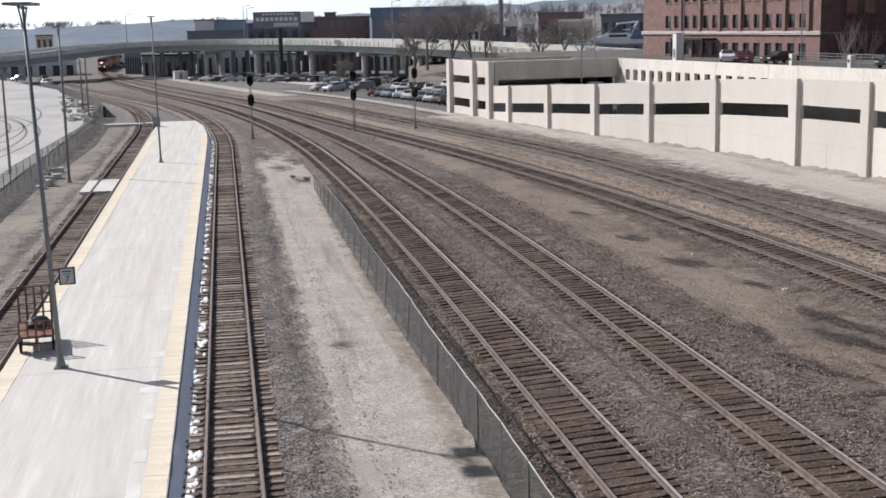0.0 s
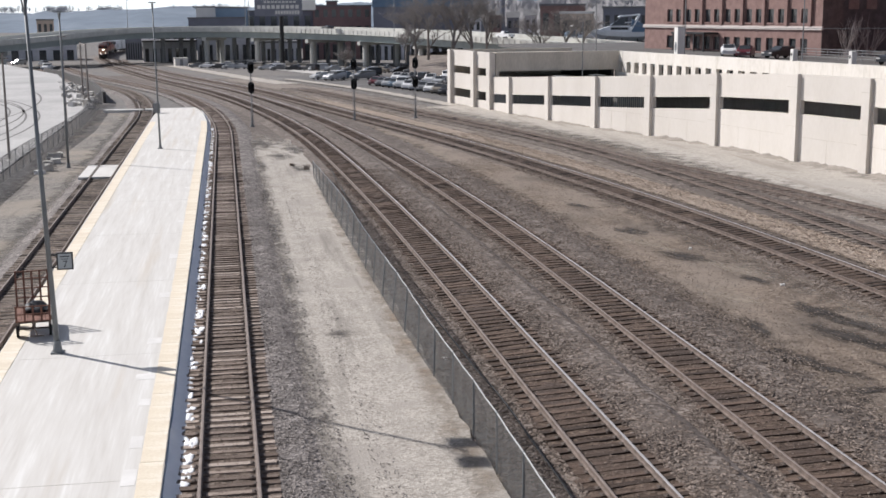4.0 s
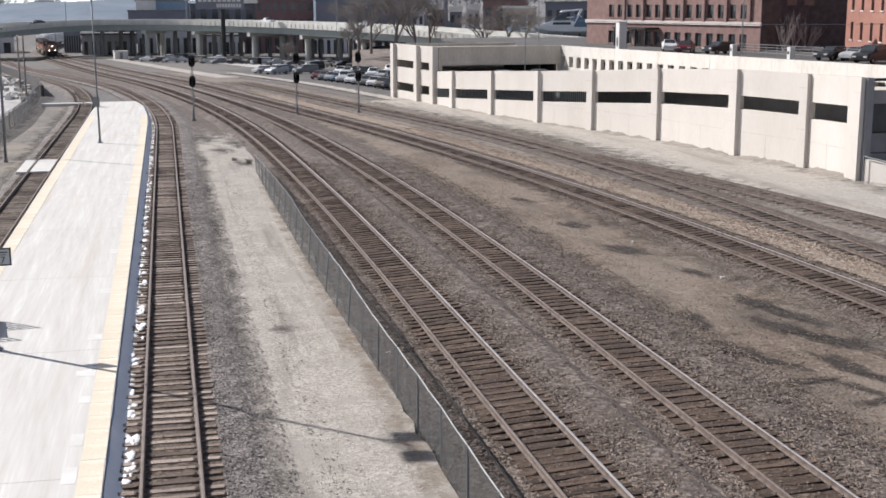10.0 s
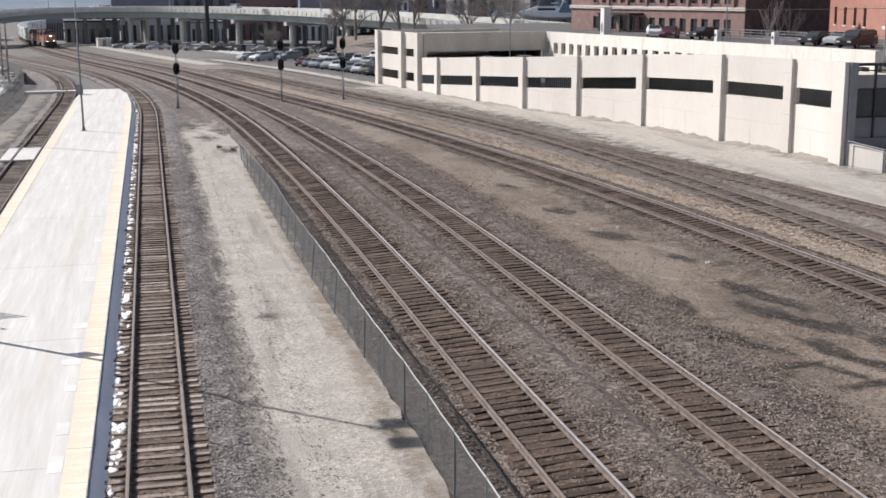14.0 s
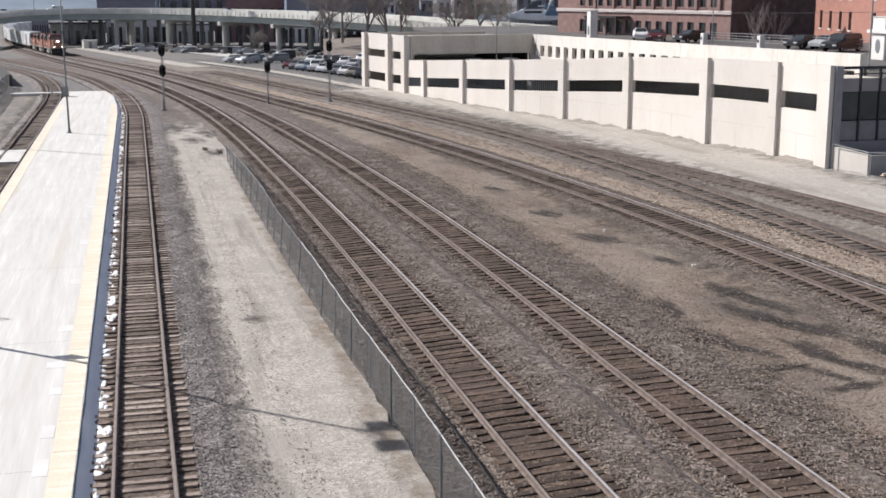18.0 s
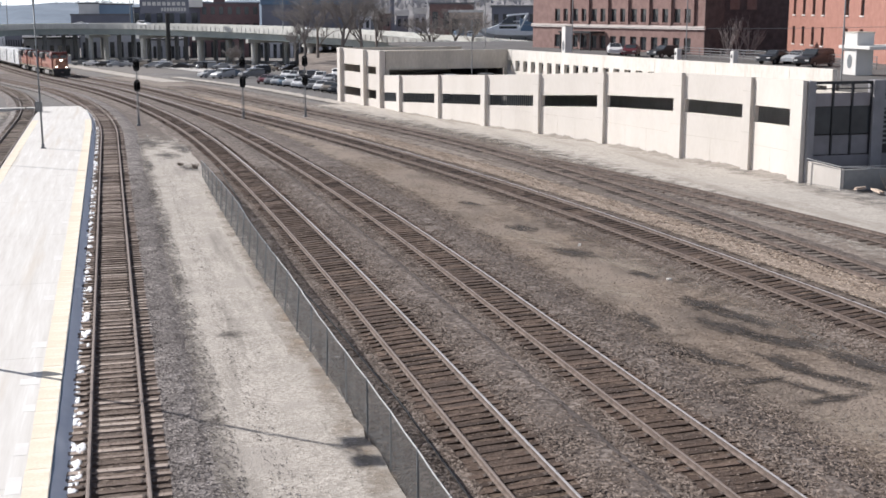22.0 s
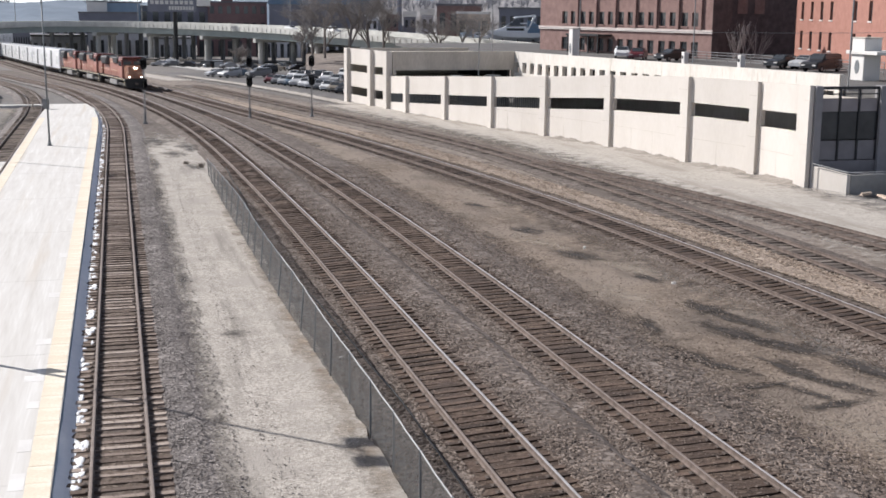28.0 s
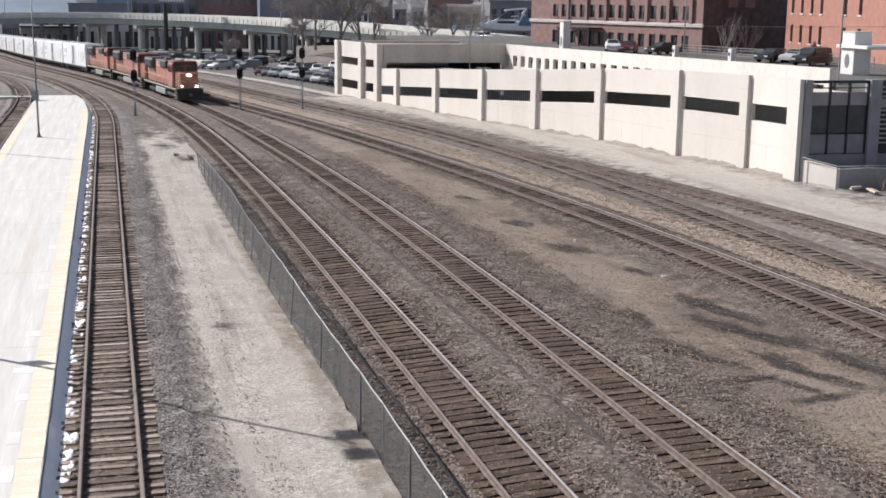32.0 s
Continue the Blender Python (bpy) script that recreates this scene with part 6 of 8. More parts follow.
# ---- trees ----
def bare_tree(x, y, z, h, seed, spread=0.78, bark=None, twig_bark=None):
    rnd = random.Random(seed)
    root = empty("bare_tree", "leafless grey-brown winter tree with fine branching twigs", "tree", "bare trees", m=pose(x, y, z))
    trunk, limbs, twigs = bmesh.new(), bmesh.new(), ([], [])

    def twig(p, q, r):
        v, f = twigs
        b = len(v)
        d = (q - p).normalized()
        s = d.cross(Vector((0.3, 0.9, 0.2))).normalized() * r
        t = d.cross(s).normalized() * r
        v.extend([p + s, p - s * 0.5 + t * 0.87, p - s * 0.5 - t * 0.87, q])
        f.extend([(b, b + 1, b + 3), (b + 1, b + 2, b + 3), (b + 2, b, b + 3)])

    def grow(p, d, length, r, level):
        bend = Vector((rnd.uniform(-1, 1), rnd.uniform(-1, 1), rnd.uniform(-0.2, 0.5))) * 0.18
        m = p + d * length * 0.5
        q = m + (d + bend).normalized() * length * 0.5
        if level < 3:
            tube(trunk if level == 0 else limbs, p, m, r, r * 0.85, seg=7 if level == 0 else 5, caps=False)
            tube(trunk if level == 0 else limbs, m, q, r * 0.85, r * 0.65, seg=7 if level == 0 else 5, caps=False)
        else:
            twig(p, m, r)
            twig(m, q, r * 0.8)
        if level >= 5:
            return
        for _ in range((5, 4, 4, 5, 6, 0)[level]):
            a = rnd.uniform(0, 2 * math.pi)
            t = rnd.uniform(0.35, 1.0)
            nd = (d + bend + Vector((math.cos(a), math.sin(a), rnd.uniform(-0.1, 0.35))) * spread * rnd.uniform(0.8, 1.5)).normalized()
            grow(p.lerp(q, t), nd, length * rnd.uniform(0.58, 0.82), max(0.021, r * 0.52), level + 1)

    grow(Vector((0, 0, -0.2)), Vector((0, 0, 1)), h * 0.3, h * 0.017, 0)
    part("trunk", trunk, bark or BARK, root)
    part("branching", limbs, bark or BARK, root)
    obj("crown", mesh_of("crown", twigs[0], twigs[1], twig_bark or TWIG), root)
    return root


def dry_brush(x, y, z, h, seed):
    """A low tangle of dead stalks leaning all ways."""
    rnd = random.Random(seed)
    bm = bmesh.new()
    for k in range(46):
        a, r = rnd.uniform(0, 6.283), rnd.uniform(0, 0.45) * h
        p = Vector((r * math.cos(a), r * math.sin(a), 0))
        q = p + Vector((rnd.uniform(-0.5, 0.5) * h, rnd.uniform(-0.5, 0.5) * h, rnd.uniform(0.4, 1.0) * h))
        tube(bm, p, q, 0.022 * h + 0.008, 0.006, seg=4)
        tube(bm, p.lerp(q, 0.5), p.lerp(q, 0.7) + Vector((rnd.uniform(-0.3, 0.3), rnd.uniform(-0.3, 0.3), 0.2)) * h, 0.012, 0.005, seg=4)
    ob = part("dry_brush", bm, DEADSTALK, None, "low tangle of dead brown stalks on bare ground")
    ob.matrix_basis = Matrix.Translation((x, y, z))
    tagged(ob, category="brush", group="dry brush")


DEADSTALK = mat("dead_stalks", [(0.2, 0.16, 0.13), (0.3, 0.25, 0.205)], 3, rough=0.95)


def far_wood(name, label, clumps, d, zs, h, n, seed, material):
    """Far leafless trees in clumps (bearing, spread): each a short stem with a rounded fan of thin branches."""
    rnd = random.Random(seed)
    v, f = [], []

    def stroke(p, q, w):
        b = len(v)
        v.extend([p + Vector((w, 0, 0)), p - Vector((w, 0, 0)), q + Vector((w * 0.35, 0, 0)), q - Vector((w * 0.35, 0, 0))])
        f.append((b, b + 1, b + 3, b + 2))

    for _ in range(n):
        c, spread = rnd.choice(clumps)
        a, dd = radians(rnd.gauss(c, spread)), d * rnd.uniform(0.96, 1.03)
        hh = h * rnd.uniform(0.5, 1.1)
        foot = Vector((dd * math.sin(a), dd * math.cos(a), rnd.uniform(*zs)))
        fork = foot + Vector((0, 0, hh * 0.3))
        stroke(foot, fork, hh * 0.022)
        for k in range(16):
            t, u = rnd.uniform(0, 6.3), rnd.uniform(0.0, 1.25)
            r = hh * 0.5 * rnd.uniform(0.75, 1.0)
            q = fork + Vector((0, 0, hh * 0.18)) + Vector((math.sin(u) * math.cos(t), math.sin(u) * math.sin(t), math.cos(u))) * r
            m = fork.lerp(q, 0.5) + Vector((0, 0, hh * 0.04))
            stroke(fork, m, hh * 0.012)
            stroke(m, q, hh * 0.008)
    obj(name, mesh_of(name, v, f, material), label=label, category="woods", kind="stuff")


# ---- distance ----
def hill(name, label, d, pts, foot, material, depth=300):
    """A long ridge; pts are (bearing in degrees, height of the crest)."""
    v, f = [], []
    rnd = random.Random(int(d))
    prof = [(0.0, 0.0), (0.35, 0.55), (0.7, 0.9), (1.0, 1.0), (1.5, 0.7)]
    al = np.linspace(pts[0][0], pts[-1][0], 160)
    zl = np.interp(al, [p[0] for p in pts], [p[1] for p in pts])
    for a, z in zip(al, zl):
        for t, g in prof:
            dd = d + depth * (t - 1)
            v.append((dd * math.sin(radians(a)), dd * math.cos(radians(a)), foot + (z - foot) * g + rnd.uniform(-1, 1) * d * 0.0012 * (g > 0.5)))
    k = len(prof)
    for i in range(len(al) - 1):
        for j in range(k - 1):
            f.append((i * k + j, (i + 1) * k + j, (i + 1) * k + j + 1, i * k + j + 1))
    obj(name, mesh_of(name, v, f, material, True), kind="structure", label=label, category="hill")


def far_building(name, label, a0, a1, d, z0, z1, material, floors=0, cols=0, deep=25, roof=ROOFING, gable=False):
    """A far block seen between two bearings, with its openings and roof."""
    p = Vector((d * math.sin(radians(a0)), d * math.cos(radians(a0))))
    q = Vector((d * math.sin(radians(a1)), d * math.cos(radians(a1))))
    u = (q - p).normalized()
    L = (q - p).length
    base = Matrix(((u.x, -u.y, 0, p.x), (u.y, u.x, 0, p.y), (0, 0, 1, 0), (0, 0, 0, 1)))
    root = empty(name, label, "building", kind="structure")
    bm = bmesh.new()
    box(bm, 0, L, 0, deep, z0, z1, m=base)
    part("wall", bm, material, root)
    bm = bmesh.new()
    if gable:
        vs = [(-0.4, -0.4, z1), (L + 0.4, -0.4, z1), (L + 0.4, deep, z1), (-0.4, deep, z1), (-0.4, deep / 2, z1 + deep * 0.25), (L + 0.4, deep / 2, z1 + deep * 0.25)]
        bv = [bm.verts.new(base @ Vector(c)) for c in vs]
        for fc in ((0, 1, 5, 4), (2, 3, 4, 5), (0, 4, 3), (1, 2, 5), (3, 2, 1, 0)):
            bm.faces.new([bv[i] for i in fc])
    else:
        box(bm, -0.3, L + 0.3, -0.3, deep + 0.3, z1, z1 + 0.6, m=base)
    part("roof", bm, roof, root)
    for i in range(floors):
        for j in range(cols):
            bm = bmesh.new()
            cw, ch = L / cols, (z1 - z0) / floors
            box(bm, cw * (j + 0.25), cw * (j + 0.75), -0.08, 0.02, z0 + ch * (i + 0.35), z0 + ch * (i + 0.8), m=base)
            part("window", bm, GLASS, root)
    return root


def billboard():
    root = empty("billboard", "dark billboard with white lettering on a tall black post", "billboard", m=pose(0, 0, 0))
    x0, x1, y, z0, z1 = 8.75, 21.75, 353.0, 10.4, 14.9
    bm = bmesh.new()
    box(bm, x0, x1, y, y + 0.6, z0, z1, bevel=0.05)
    part("panel", bm, DARKWALL, root)
    bm = bmesh.new()
    box(bm, x1 + 0.05, x1 + 3.7, y, y + 0.6, z0 + 1.6, z1 - 0.1)
    part("side_panel", bm, WHITEWALL, root, "white side panel")
    for a, b, c, d in ((0.7, 12.4, 2.0, 3.0), (5.6, 12.4, 0.5, 1.5), (2.5, 11.5, 3.6, 4.05)):
        n = 9
        for i in range(n):
            bm = bmesh.new()
            w = (b - a) / n
            box(bm, x0 + a + i * w, x0 + a + i * w + w * 0.72, y - 0.05, y, z0 + c, z0 + d)
            part("bar_of_writing", bm, WHITEWALL, root)
    bm = bmesh.new()
    tube(bm, (16.0, y + 0.9, fall(y) + GROUND_Z - 0.3), (16.0, y + 0.9, z0 + 1), 0.6, seg=12)
    part("post", bm, BLACKPAINT, root)
    bm = bmesh.new()
    box(bm, x0 + 0.3, x1 - 0.3, y + 0.6, y + 1.2, z0 + 0.4, z0 + 0.9)
    part("beam", bm, BLACKPAINT, root)


def distance():
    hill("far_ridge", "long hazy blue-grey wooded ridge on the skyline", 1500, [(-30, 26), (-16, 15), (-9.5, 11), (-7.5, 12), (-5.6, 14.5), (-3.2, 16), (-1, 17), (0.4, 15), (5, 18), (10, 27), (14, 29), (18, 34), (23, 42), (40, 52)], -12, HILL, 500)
    hill("near_slope", "brown leafless wooded slope behind the town", 700, [(7, 6), (9, 12), (12, 16), (15, 17), (18, 19), (23, 24), (32, 30)], -7, HILL2, 180)
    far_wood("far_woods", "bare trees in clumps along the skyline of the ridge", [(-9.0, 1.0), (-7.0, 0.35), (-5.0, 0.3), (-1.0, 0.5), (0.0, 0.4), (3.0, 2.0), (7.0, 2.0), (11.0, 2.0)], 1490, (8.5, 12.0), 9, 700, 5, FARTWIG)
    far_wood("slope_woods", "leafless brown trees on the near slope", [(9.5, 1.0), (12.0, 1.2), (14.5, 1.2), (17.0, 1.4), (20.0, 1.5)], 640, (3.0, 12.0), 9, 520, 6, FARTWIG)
    far_building("blue_factory", "long dark factory with a blue upper band", 6.7, 11.2, 560, -8, 13.0, DARKWALL, deep=40)
    far_building("blue_band", "blue metal-clad upper storey of the factory", 6.65, 11.25, 559, 13.1, 17.0, BLUEWALL, deep=42)
    far_building("red_warehouse", "old red brick warehouse with dark openings", 4.0, 6.6, 570, -8, 13.6, REDWALL, 3, 7, 30)
    far_building("dark_warehouse", "low dark warehouse behind the highway", 1.0, 4.0, 575, -8, 11.5, DARKWALL, 2, 6, 30)
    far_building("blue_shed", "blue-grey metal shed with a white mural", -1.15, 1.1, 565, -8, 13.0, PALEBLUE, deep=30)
    far_building("dark_annex", "low dark brick annex in front of the blue shed", -1.5, 1.0, 556, -8, 8.7, DARKWALL, 1, 9, 4)
    far_building("white_mural_wall", "white painted end wall of the shed", -1.15, -0.3, 563, 9.3, 13.4, WHITEWALL, deep=2)
    far_building("dark_depot", "grey flat-roofed depot by the highway", -2.95, -1.2, 560, -8, 3.2, LILACWALL, 1, 5, 20)
    far_building("low_block", "low brown block below the ridge", -7.9, -7.2, 620, -8, 8.1, TANWALL, 2, 3, 20)
    far_building("brick_hall", "low red brick hall with a pale roof edge", 14.2, 16.2, 450, 0, 13.0, BRICK, 1, 4, 20)
    far_building("tan_house", "tan flat-roofed house on the slope", 15.1, 16.6, 335, 2, 10.6, TANWALL, 1, 3, 12, roof=WHITEWALL)
    far_building("dark_hall", "long dark hall behind the houses", 17.0, 20.6, 380, 2, 11.9, DARKWALL, 1, 9, 20)
    boat(98.5, 306.0, 3.6, 165, 1.3)
    boat(103.5, 318.0, 3.6, 150, 0.95)
    boat(88.5, 309.0, 3.6, 25, 0.8)
    prism("boat_yard", [(70, 285), (130, 275), (140, 345), (75, 350)], [3.6] * 4, 1.0, ASPHALT, None, "raised grey boat yard behind the highway ramp", kind="structure", category="yard")
    for i, a in enumerate((11.0, 11.9, 12.7, 13.5, 14.2)):
        far_building("small_house", "small grey house with a gable roof on the slope", a, a + 0.55, 480 + 20 * (i % 3), 2, 8.5 + i % 2, (HAZEWALL, REDWALL, DARKWALL)[i % 3], 1, 2, 9, gable=True)
    bm = bmesh.new()
    tube(bm, (108.5, 489, 0), (108.5, 489, 20.5), 1.1, 0.95, seg=10)
    root = empty("chimney", "tall dark brick chimney rising above the trees", "chimney")
    part("shaft", bm, DARKWALL, root)
    # added blocks stand in for an abutment and the deep shade there
    for a0, a1, d, z1, m in ((-4.25, -3.55, 462, 3.4, DARKWALL), (-3.5, -1.2, 442, 1.6, HAZEWALL), (-1.15, 1.5, 450, 2.6, HAZEWALL), (1.6, 3.4, 440, 1.0, HAZEWALL), (3.5, 6.4, 446, 2.5, REDWALL), (6.5, 8.6, 436, 1.8, HAZEWALL), (8.7, 12.5, 432, 2.6, HAZEWALL)):
        far_building("shade_block", "added low block standing in for shade behind the overpass", a0, a1, d, -9, z1, m, 1, 7, 14)
    # another added block in place of under-bridge shade
    far_building("shade_row", "added row of blocks standing in for shade behind the overpass", -12.0, -6.3, 470, -9, 0.5, HAZEWALL, 1, 10, 14)
    rnd = random.Random(41)
    ra, rd = [math.degrees(math.atan2(w[0], w[1])) for w in DECK], [w[2] for w in DECK]
    rr = [math.hypot(w[0], w[1]) for w in DECK]
    for i in range(24):
        a = radians(-2.6 + 0.6 * i + rnd.uniform(-0.15, 0.15))
        d = float(np.interp(math.degrees(a), ra, rr)) * 1.075 + rnd.choice((1.0, 5.0, 8.5))
        x, y = d * math.sin(a), d * math.cos(a)
        bm = bmesh.new()
        tube(bm, (x, y, GROUND_Z + fall(y) - 0.3), (x, y, float(np.interp(math.degrees(a), ra, rd)) - 2.5), 0.7, seg=9)
        box(bm, x - 1.6, x + 1.6, y - 0.8, y + 0.8, float(np.interp(math.degrees(a), ra, rd)) - 3.4, float(np.interp(math.degrees(a), ra, rd)) - 2.4)
        # column colour includes the shade below the decks
        tagged(part("ramp_column", bm, SHADECONCRETE, None, "round concrete column of the ramps behind the overpass"), category="column", group="far ramp columns", kind="structure")
    far_building("roof_house", "small brick stair head on the warehouse roof", 4.6, 5.1, 572, 13.7, 15.6, REDWALL, deep=6)
    billboard()
    # bank below the highway ramp
    v, f = [], []
    rnd = random.Random(9)
    for i in range(40):
        a = radians(8.3 + i * 0.55)
        for d, z in ((236, -1.6), (250, 0.4), (266, 2.0), (285, 2.6), (330, 2.6)):
            z *= min(1.0, 0.3 + i / 12)
            v.append((d * math.sin(a), d * math.cos(a), z + rnd.uniform(-0.15, 0.15) - 0.3))
    for i in range(39):
        for j in range(4):
            f.append((i * 5 + j, i * 5 + 5 + j, i * 5 + 6 + j, i * 5 + 1 + j))
    obj("earth_bank", mesh_of("earth_bank", v, f, EARTH, True), kind="structure", label="brown earth bank below the highway ramp", category="bank")


def boat(x, y, z, turn, size):
    """A cabin cruiser laid up on a trailer: raked white coach roof, dark windscreen, blue canvas over the well."""
    root = empty("cabin_boat", "white cabin boat with a blue canopy laid up on a trailer", "boat", m=pose(x, y, z, 0, 0, turn) @ Matrix.Scale(size, 4))
    ribs = [(-5.5, 1.6, 1.9, 0.5), (-3, 1.75, 1.9, 0.2), (0, 1.75, 2.0, 0.15), (3, 1.45, 2.2, 0.3), (5, 0.8, 2.5, 0.8), (6.2, 0.05, 2.8, 1.7)]
    v, f = [], []
    for lx, w, top, keel in ribs:
        v += [(lx, -w, top), (lx, -w * 0.9, (top + keel) / 2), (lx, 0, keel), (lx, w * 0.9, (top + keel) / 2), (lx, w, top)]
    for i in range(len(ribs) - 1):
        for k in range(4):
            f.append((i * 5 + k, i * 5 + k + 1, i * 5 + 6 + k, i * 5 + 5 + k))
        f.append((i * 5 + 4, i * 5, i * 5 + 5, i * 5 + 9))
    f.append((0, 1, 2, 3, 4))
    obj("hull", mesh_of("hull", v, f, WHITEPAINT), root)

    def wedge(nm, side, w0, w1, material, parent, label=""):
        # a side outline drawn out to the width w0 at its foot and w1 at its top
        lo, hi = min(q[1] for q in side), max(q[1] for q in side)
        w = [w0 + (w1 - w0) * (q[1] - lo) / (hi - lo) for q in side]
        n = len(side)
        vv = [(q[0], -s, q[1]) for q, s in zip(side, w)] + [(q[0], s, q[1]) for q, s in zip(side, w)]
        ff = [tuple(range(n)), tuple(range(2 * n - 1, n - 1, -1))] + [((i + 1) % n, i, n + i, n + (i + 1) % n) for i in range(n)]
        return obj(nm, mesh_of(nm, vv, ff, material), parent, label)

    c = wedge("coach_roof", [(4.6, 2.3), (2.4, 3.1), (-1.6, 3.2), (-1.8, 1.9), (4.4, 1.9)], 1.3, 1.05, WHITEPAINT, root)
    wedge("windscreen", [(2.3, 3.1), (0.3, 4.7), (-0.6, 4.7), (-0.4, 3.15)], 1.15, 0.95, GLASS, c, "dark raked windscreen")
    wedge("hard_top", [(0.9, 4.72), (0.5, 5.0), (-3.4, 5.35), (-3.5, 5.1)], 1.2, 1.1, WHITEPAINT, root, "white hard top")
    for s_ in (-1, 1):
        bm = bmesh.new()
        tube(bm, (-1.6, 1.3 * s_, 2.0), (-3.3, 1.1 * s_, 5.15), 0.22, 0.16, seg=6)
        part("radar_arch", bm, WHITEPAINT, root)
        bm = bmesh.new()
        box(bm, -1.2, 2.2, s_ * 1.2 - 0.03, s_ * 1.2 + 0.03, 2.35, 2.8)
        part("cabin_window", bm, GLASS, c)
    wedge("canopy", [(-1.9, 4.4), (-5.2, 2.9), (-5.4, 1.95), (-1.9, 1.95)], 1.5, 1.2, BLUEWALL, root, "blue canvas canopy")
    bm = bmesh.new()
    box(bm, -4.5, 4.5, -0.9, 0.9, 0.0, 0.25)
    for lx in (-3, 0, 3):
        box(bm, lx - 0.1, lx + 0.1, -0.9, 0.9, 0.2, 0.8)
    part("trailer", bm, DARK, root)


RUBBLE = mat("pale_rubble", [(0.34, 0.32, 0.29), (0.5, 0.48, 0.45), (0.66, 0.64, 0.61)], 2, vary=0.5)
WHITEPAINT = mat("white_gelcoat", [(0.7, 0.71, 0.72), (0.8, 0.81, 0.82)], 1, rough=0.35)


# ---- left side of the yard ----
def left_side():
    slab("concrete_lot", [(-17.5, 40), (-17.6, 172), (-33, 262), (-62, 345), (-160, 345), (-160, 40)][::-1], GROUND_Z - 0.3, GROUND_Z + 0.1, LOT, label="wide pale concrete yard with curved tyre marks", category="yard", kind="structure")
    strip("cinder_walk", WAYS["P"], 40, 205, -6.6, -1.5, -0.36, CINDER, "grey cinder walk between fence and track", n=9)
    rnd = random.Random(31)
    for k, (cx, cy, r, a0, a1) in enumerate(((-62, 150, 38, -40, 40), (-62, 150, 36.4, -40, 40), (-70, 140, 49, -30, 40), (-70, 140, 47.5, -30, 40), (-48, 120, 24, -30, 60), (-48, 120, 22.5, -30, 60), (-80, 170, 55, -35, 25))):
        v, f = [], []
        for i in range(40):
            a = radians(a0 + (a1 - a0) * i / 39)
            for w in (-0.13, 0.13):
                v.append((cx + (r + w) * math.cos(a), cy + (r + w) * math.sin(a) * 1.6, GROUND_Z + 0.104))
        for i in range(39):
            f.append((2 * i, 2 * i + 1, 2 * i + 3, 2 * i + 2))
        obj("tyre_mark", mesh_of("tyre_mark", v, f, TYREMARK), kind="structure", label="dark curved tyre mark on the concrete yard", category="mark")
    # chain-link fence along the yard, and the dark wall that follows it
    root = empty("yard_fence", "grey chain-link fence along the concrete yard", "fence", kind="structure")
    line = [(-16.4, 60 + 3 * i) for i in range(14)] + [(-16.4 + 0.09 * i, 102 + 3 * i) for i in range(12)] + [(-15.4 - 0.09 * i, 138 + 3 * i) for i in range(14)]
    for (x, y), (x2, y2) in zip(line, line[1:]):
        bm = bmesh.new()
        tube(bm, (x, y, GROUND_Z), (x, y, GROUND_Z + 1.9), 0.035, seg=6)
        part("post", bm, STEEL, root)
        bm = bmesh.new()
        tube(bm, (x, y, GROUND_Z + 1.88), (x2, y2, GROUND_Z + 1.88), 0.025, seg=5)
        part("top_rail", bm, STEEL, root)
        v = [(x, y, GROUND_Z), (x2, y2, GROUND_Z), (x2, y2, GROUND_Z + 1.85), (x, y, GROUND_Z + 1.85)]
        obj("wire_mesh", mesh_of("wire_mesh", v, [(0, 1, 2, 3)], MESH_THIN), root)
    # the wall is coloured dark for the shade on its track side
    wl = [(-16.6, 178), (-20.5, 205), (-27, 240), (-34, 275), (-42, 310)]
    for (x, y), (x2, y2) in zip(wl, wl[1:]):
        prism("yard_wall", [(x, y), (x + 0.4, y), (x2 + 0.4, y2), (x2, y2)], [1.1 + fall(y), 1.1 + fall(y), 1.1 + fall(y2), 1.1 + fall(y2)], GROUND_Z - 0.4 + fall(y2), YARDWALL_SHADE, None, "low dark retaining wall beside the tracks, shade in its colour", kind="structure", category="wall")
    debris("rubble_lump", "pale broken concrete lump beside the yard fence", [(float(np.interp(y, [170, 205, 240], [-16.0, -20.5, -27.0])) - rnd.uniform(0.6, 4.6), y, GROUND_Z + fall(y) + rnd.uniform(0.05, 0.4)) for y in [rnd.uniform(166, 232) for _ in range(64)]] + [(-14.4 + rnd.uniform(-0.6, 0.6), 100 + i * 1.6, GROUND_Z + 0.05) for i in range(8)], RUBBLE, (0.8, 0.6, 0.45), 12)
    # grade crossings of the far track
    P_ = bpy.data.objects
    for nm, y0, y1, x0, x1, lab in (("crossing_panel", 94.5, 101.8, -10.9, -10.15, "white concrete crossing slab beside the rail"), ("crossing_panel", 94.5, 101.8, -9.95, -8.55, "white concrete crossing slab between the rails")):
        slab(nm, [(x0, y0), (x1, y0), (x1, y1), (x0, y1)], -0.3, -0.04, PALEPANE, label=lab, category="crossing", group="crossing slabs")
    for x0, x1 in ((-14.9, -10.16), (-9.94, -8.56), (-8.34, -5.9)):
        slab("foot_crossing", [(x0, 159.5), (x1, 159.5), (x1, 160.9), (x0, 160.9)], -0.4, -0.012 if x0 > -14 else -0.03, WHITEWALL, label="pale concrete foot crossing at the platform end", category="crossing", group="foot crossing slabs")
    r = empty("equipment_cabinet", "small grey steel cabinet at the platform end", "cabinet", m=pose(-8.0, 150.5, PLAT_Z))
    bm = bmesh.new()
    box(bm, -0.38, 0.38, -0.3, 0.3, 0, 1.15, bevel=0.03)
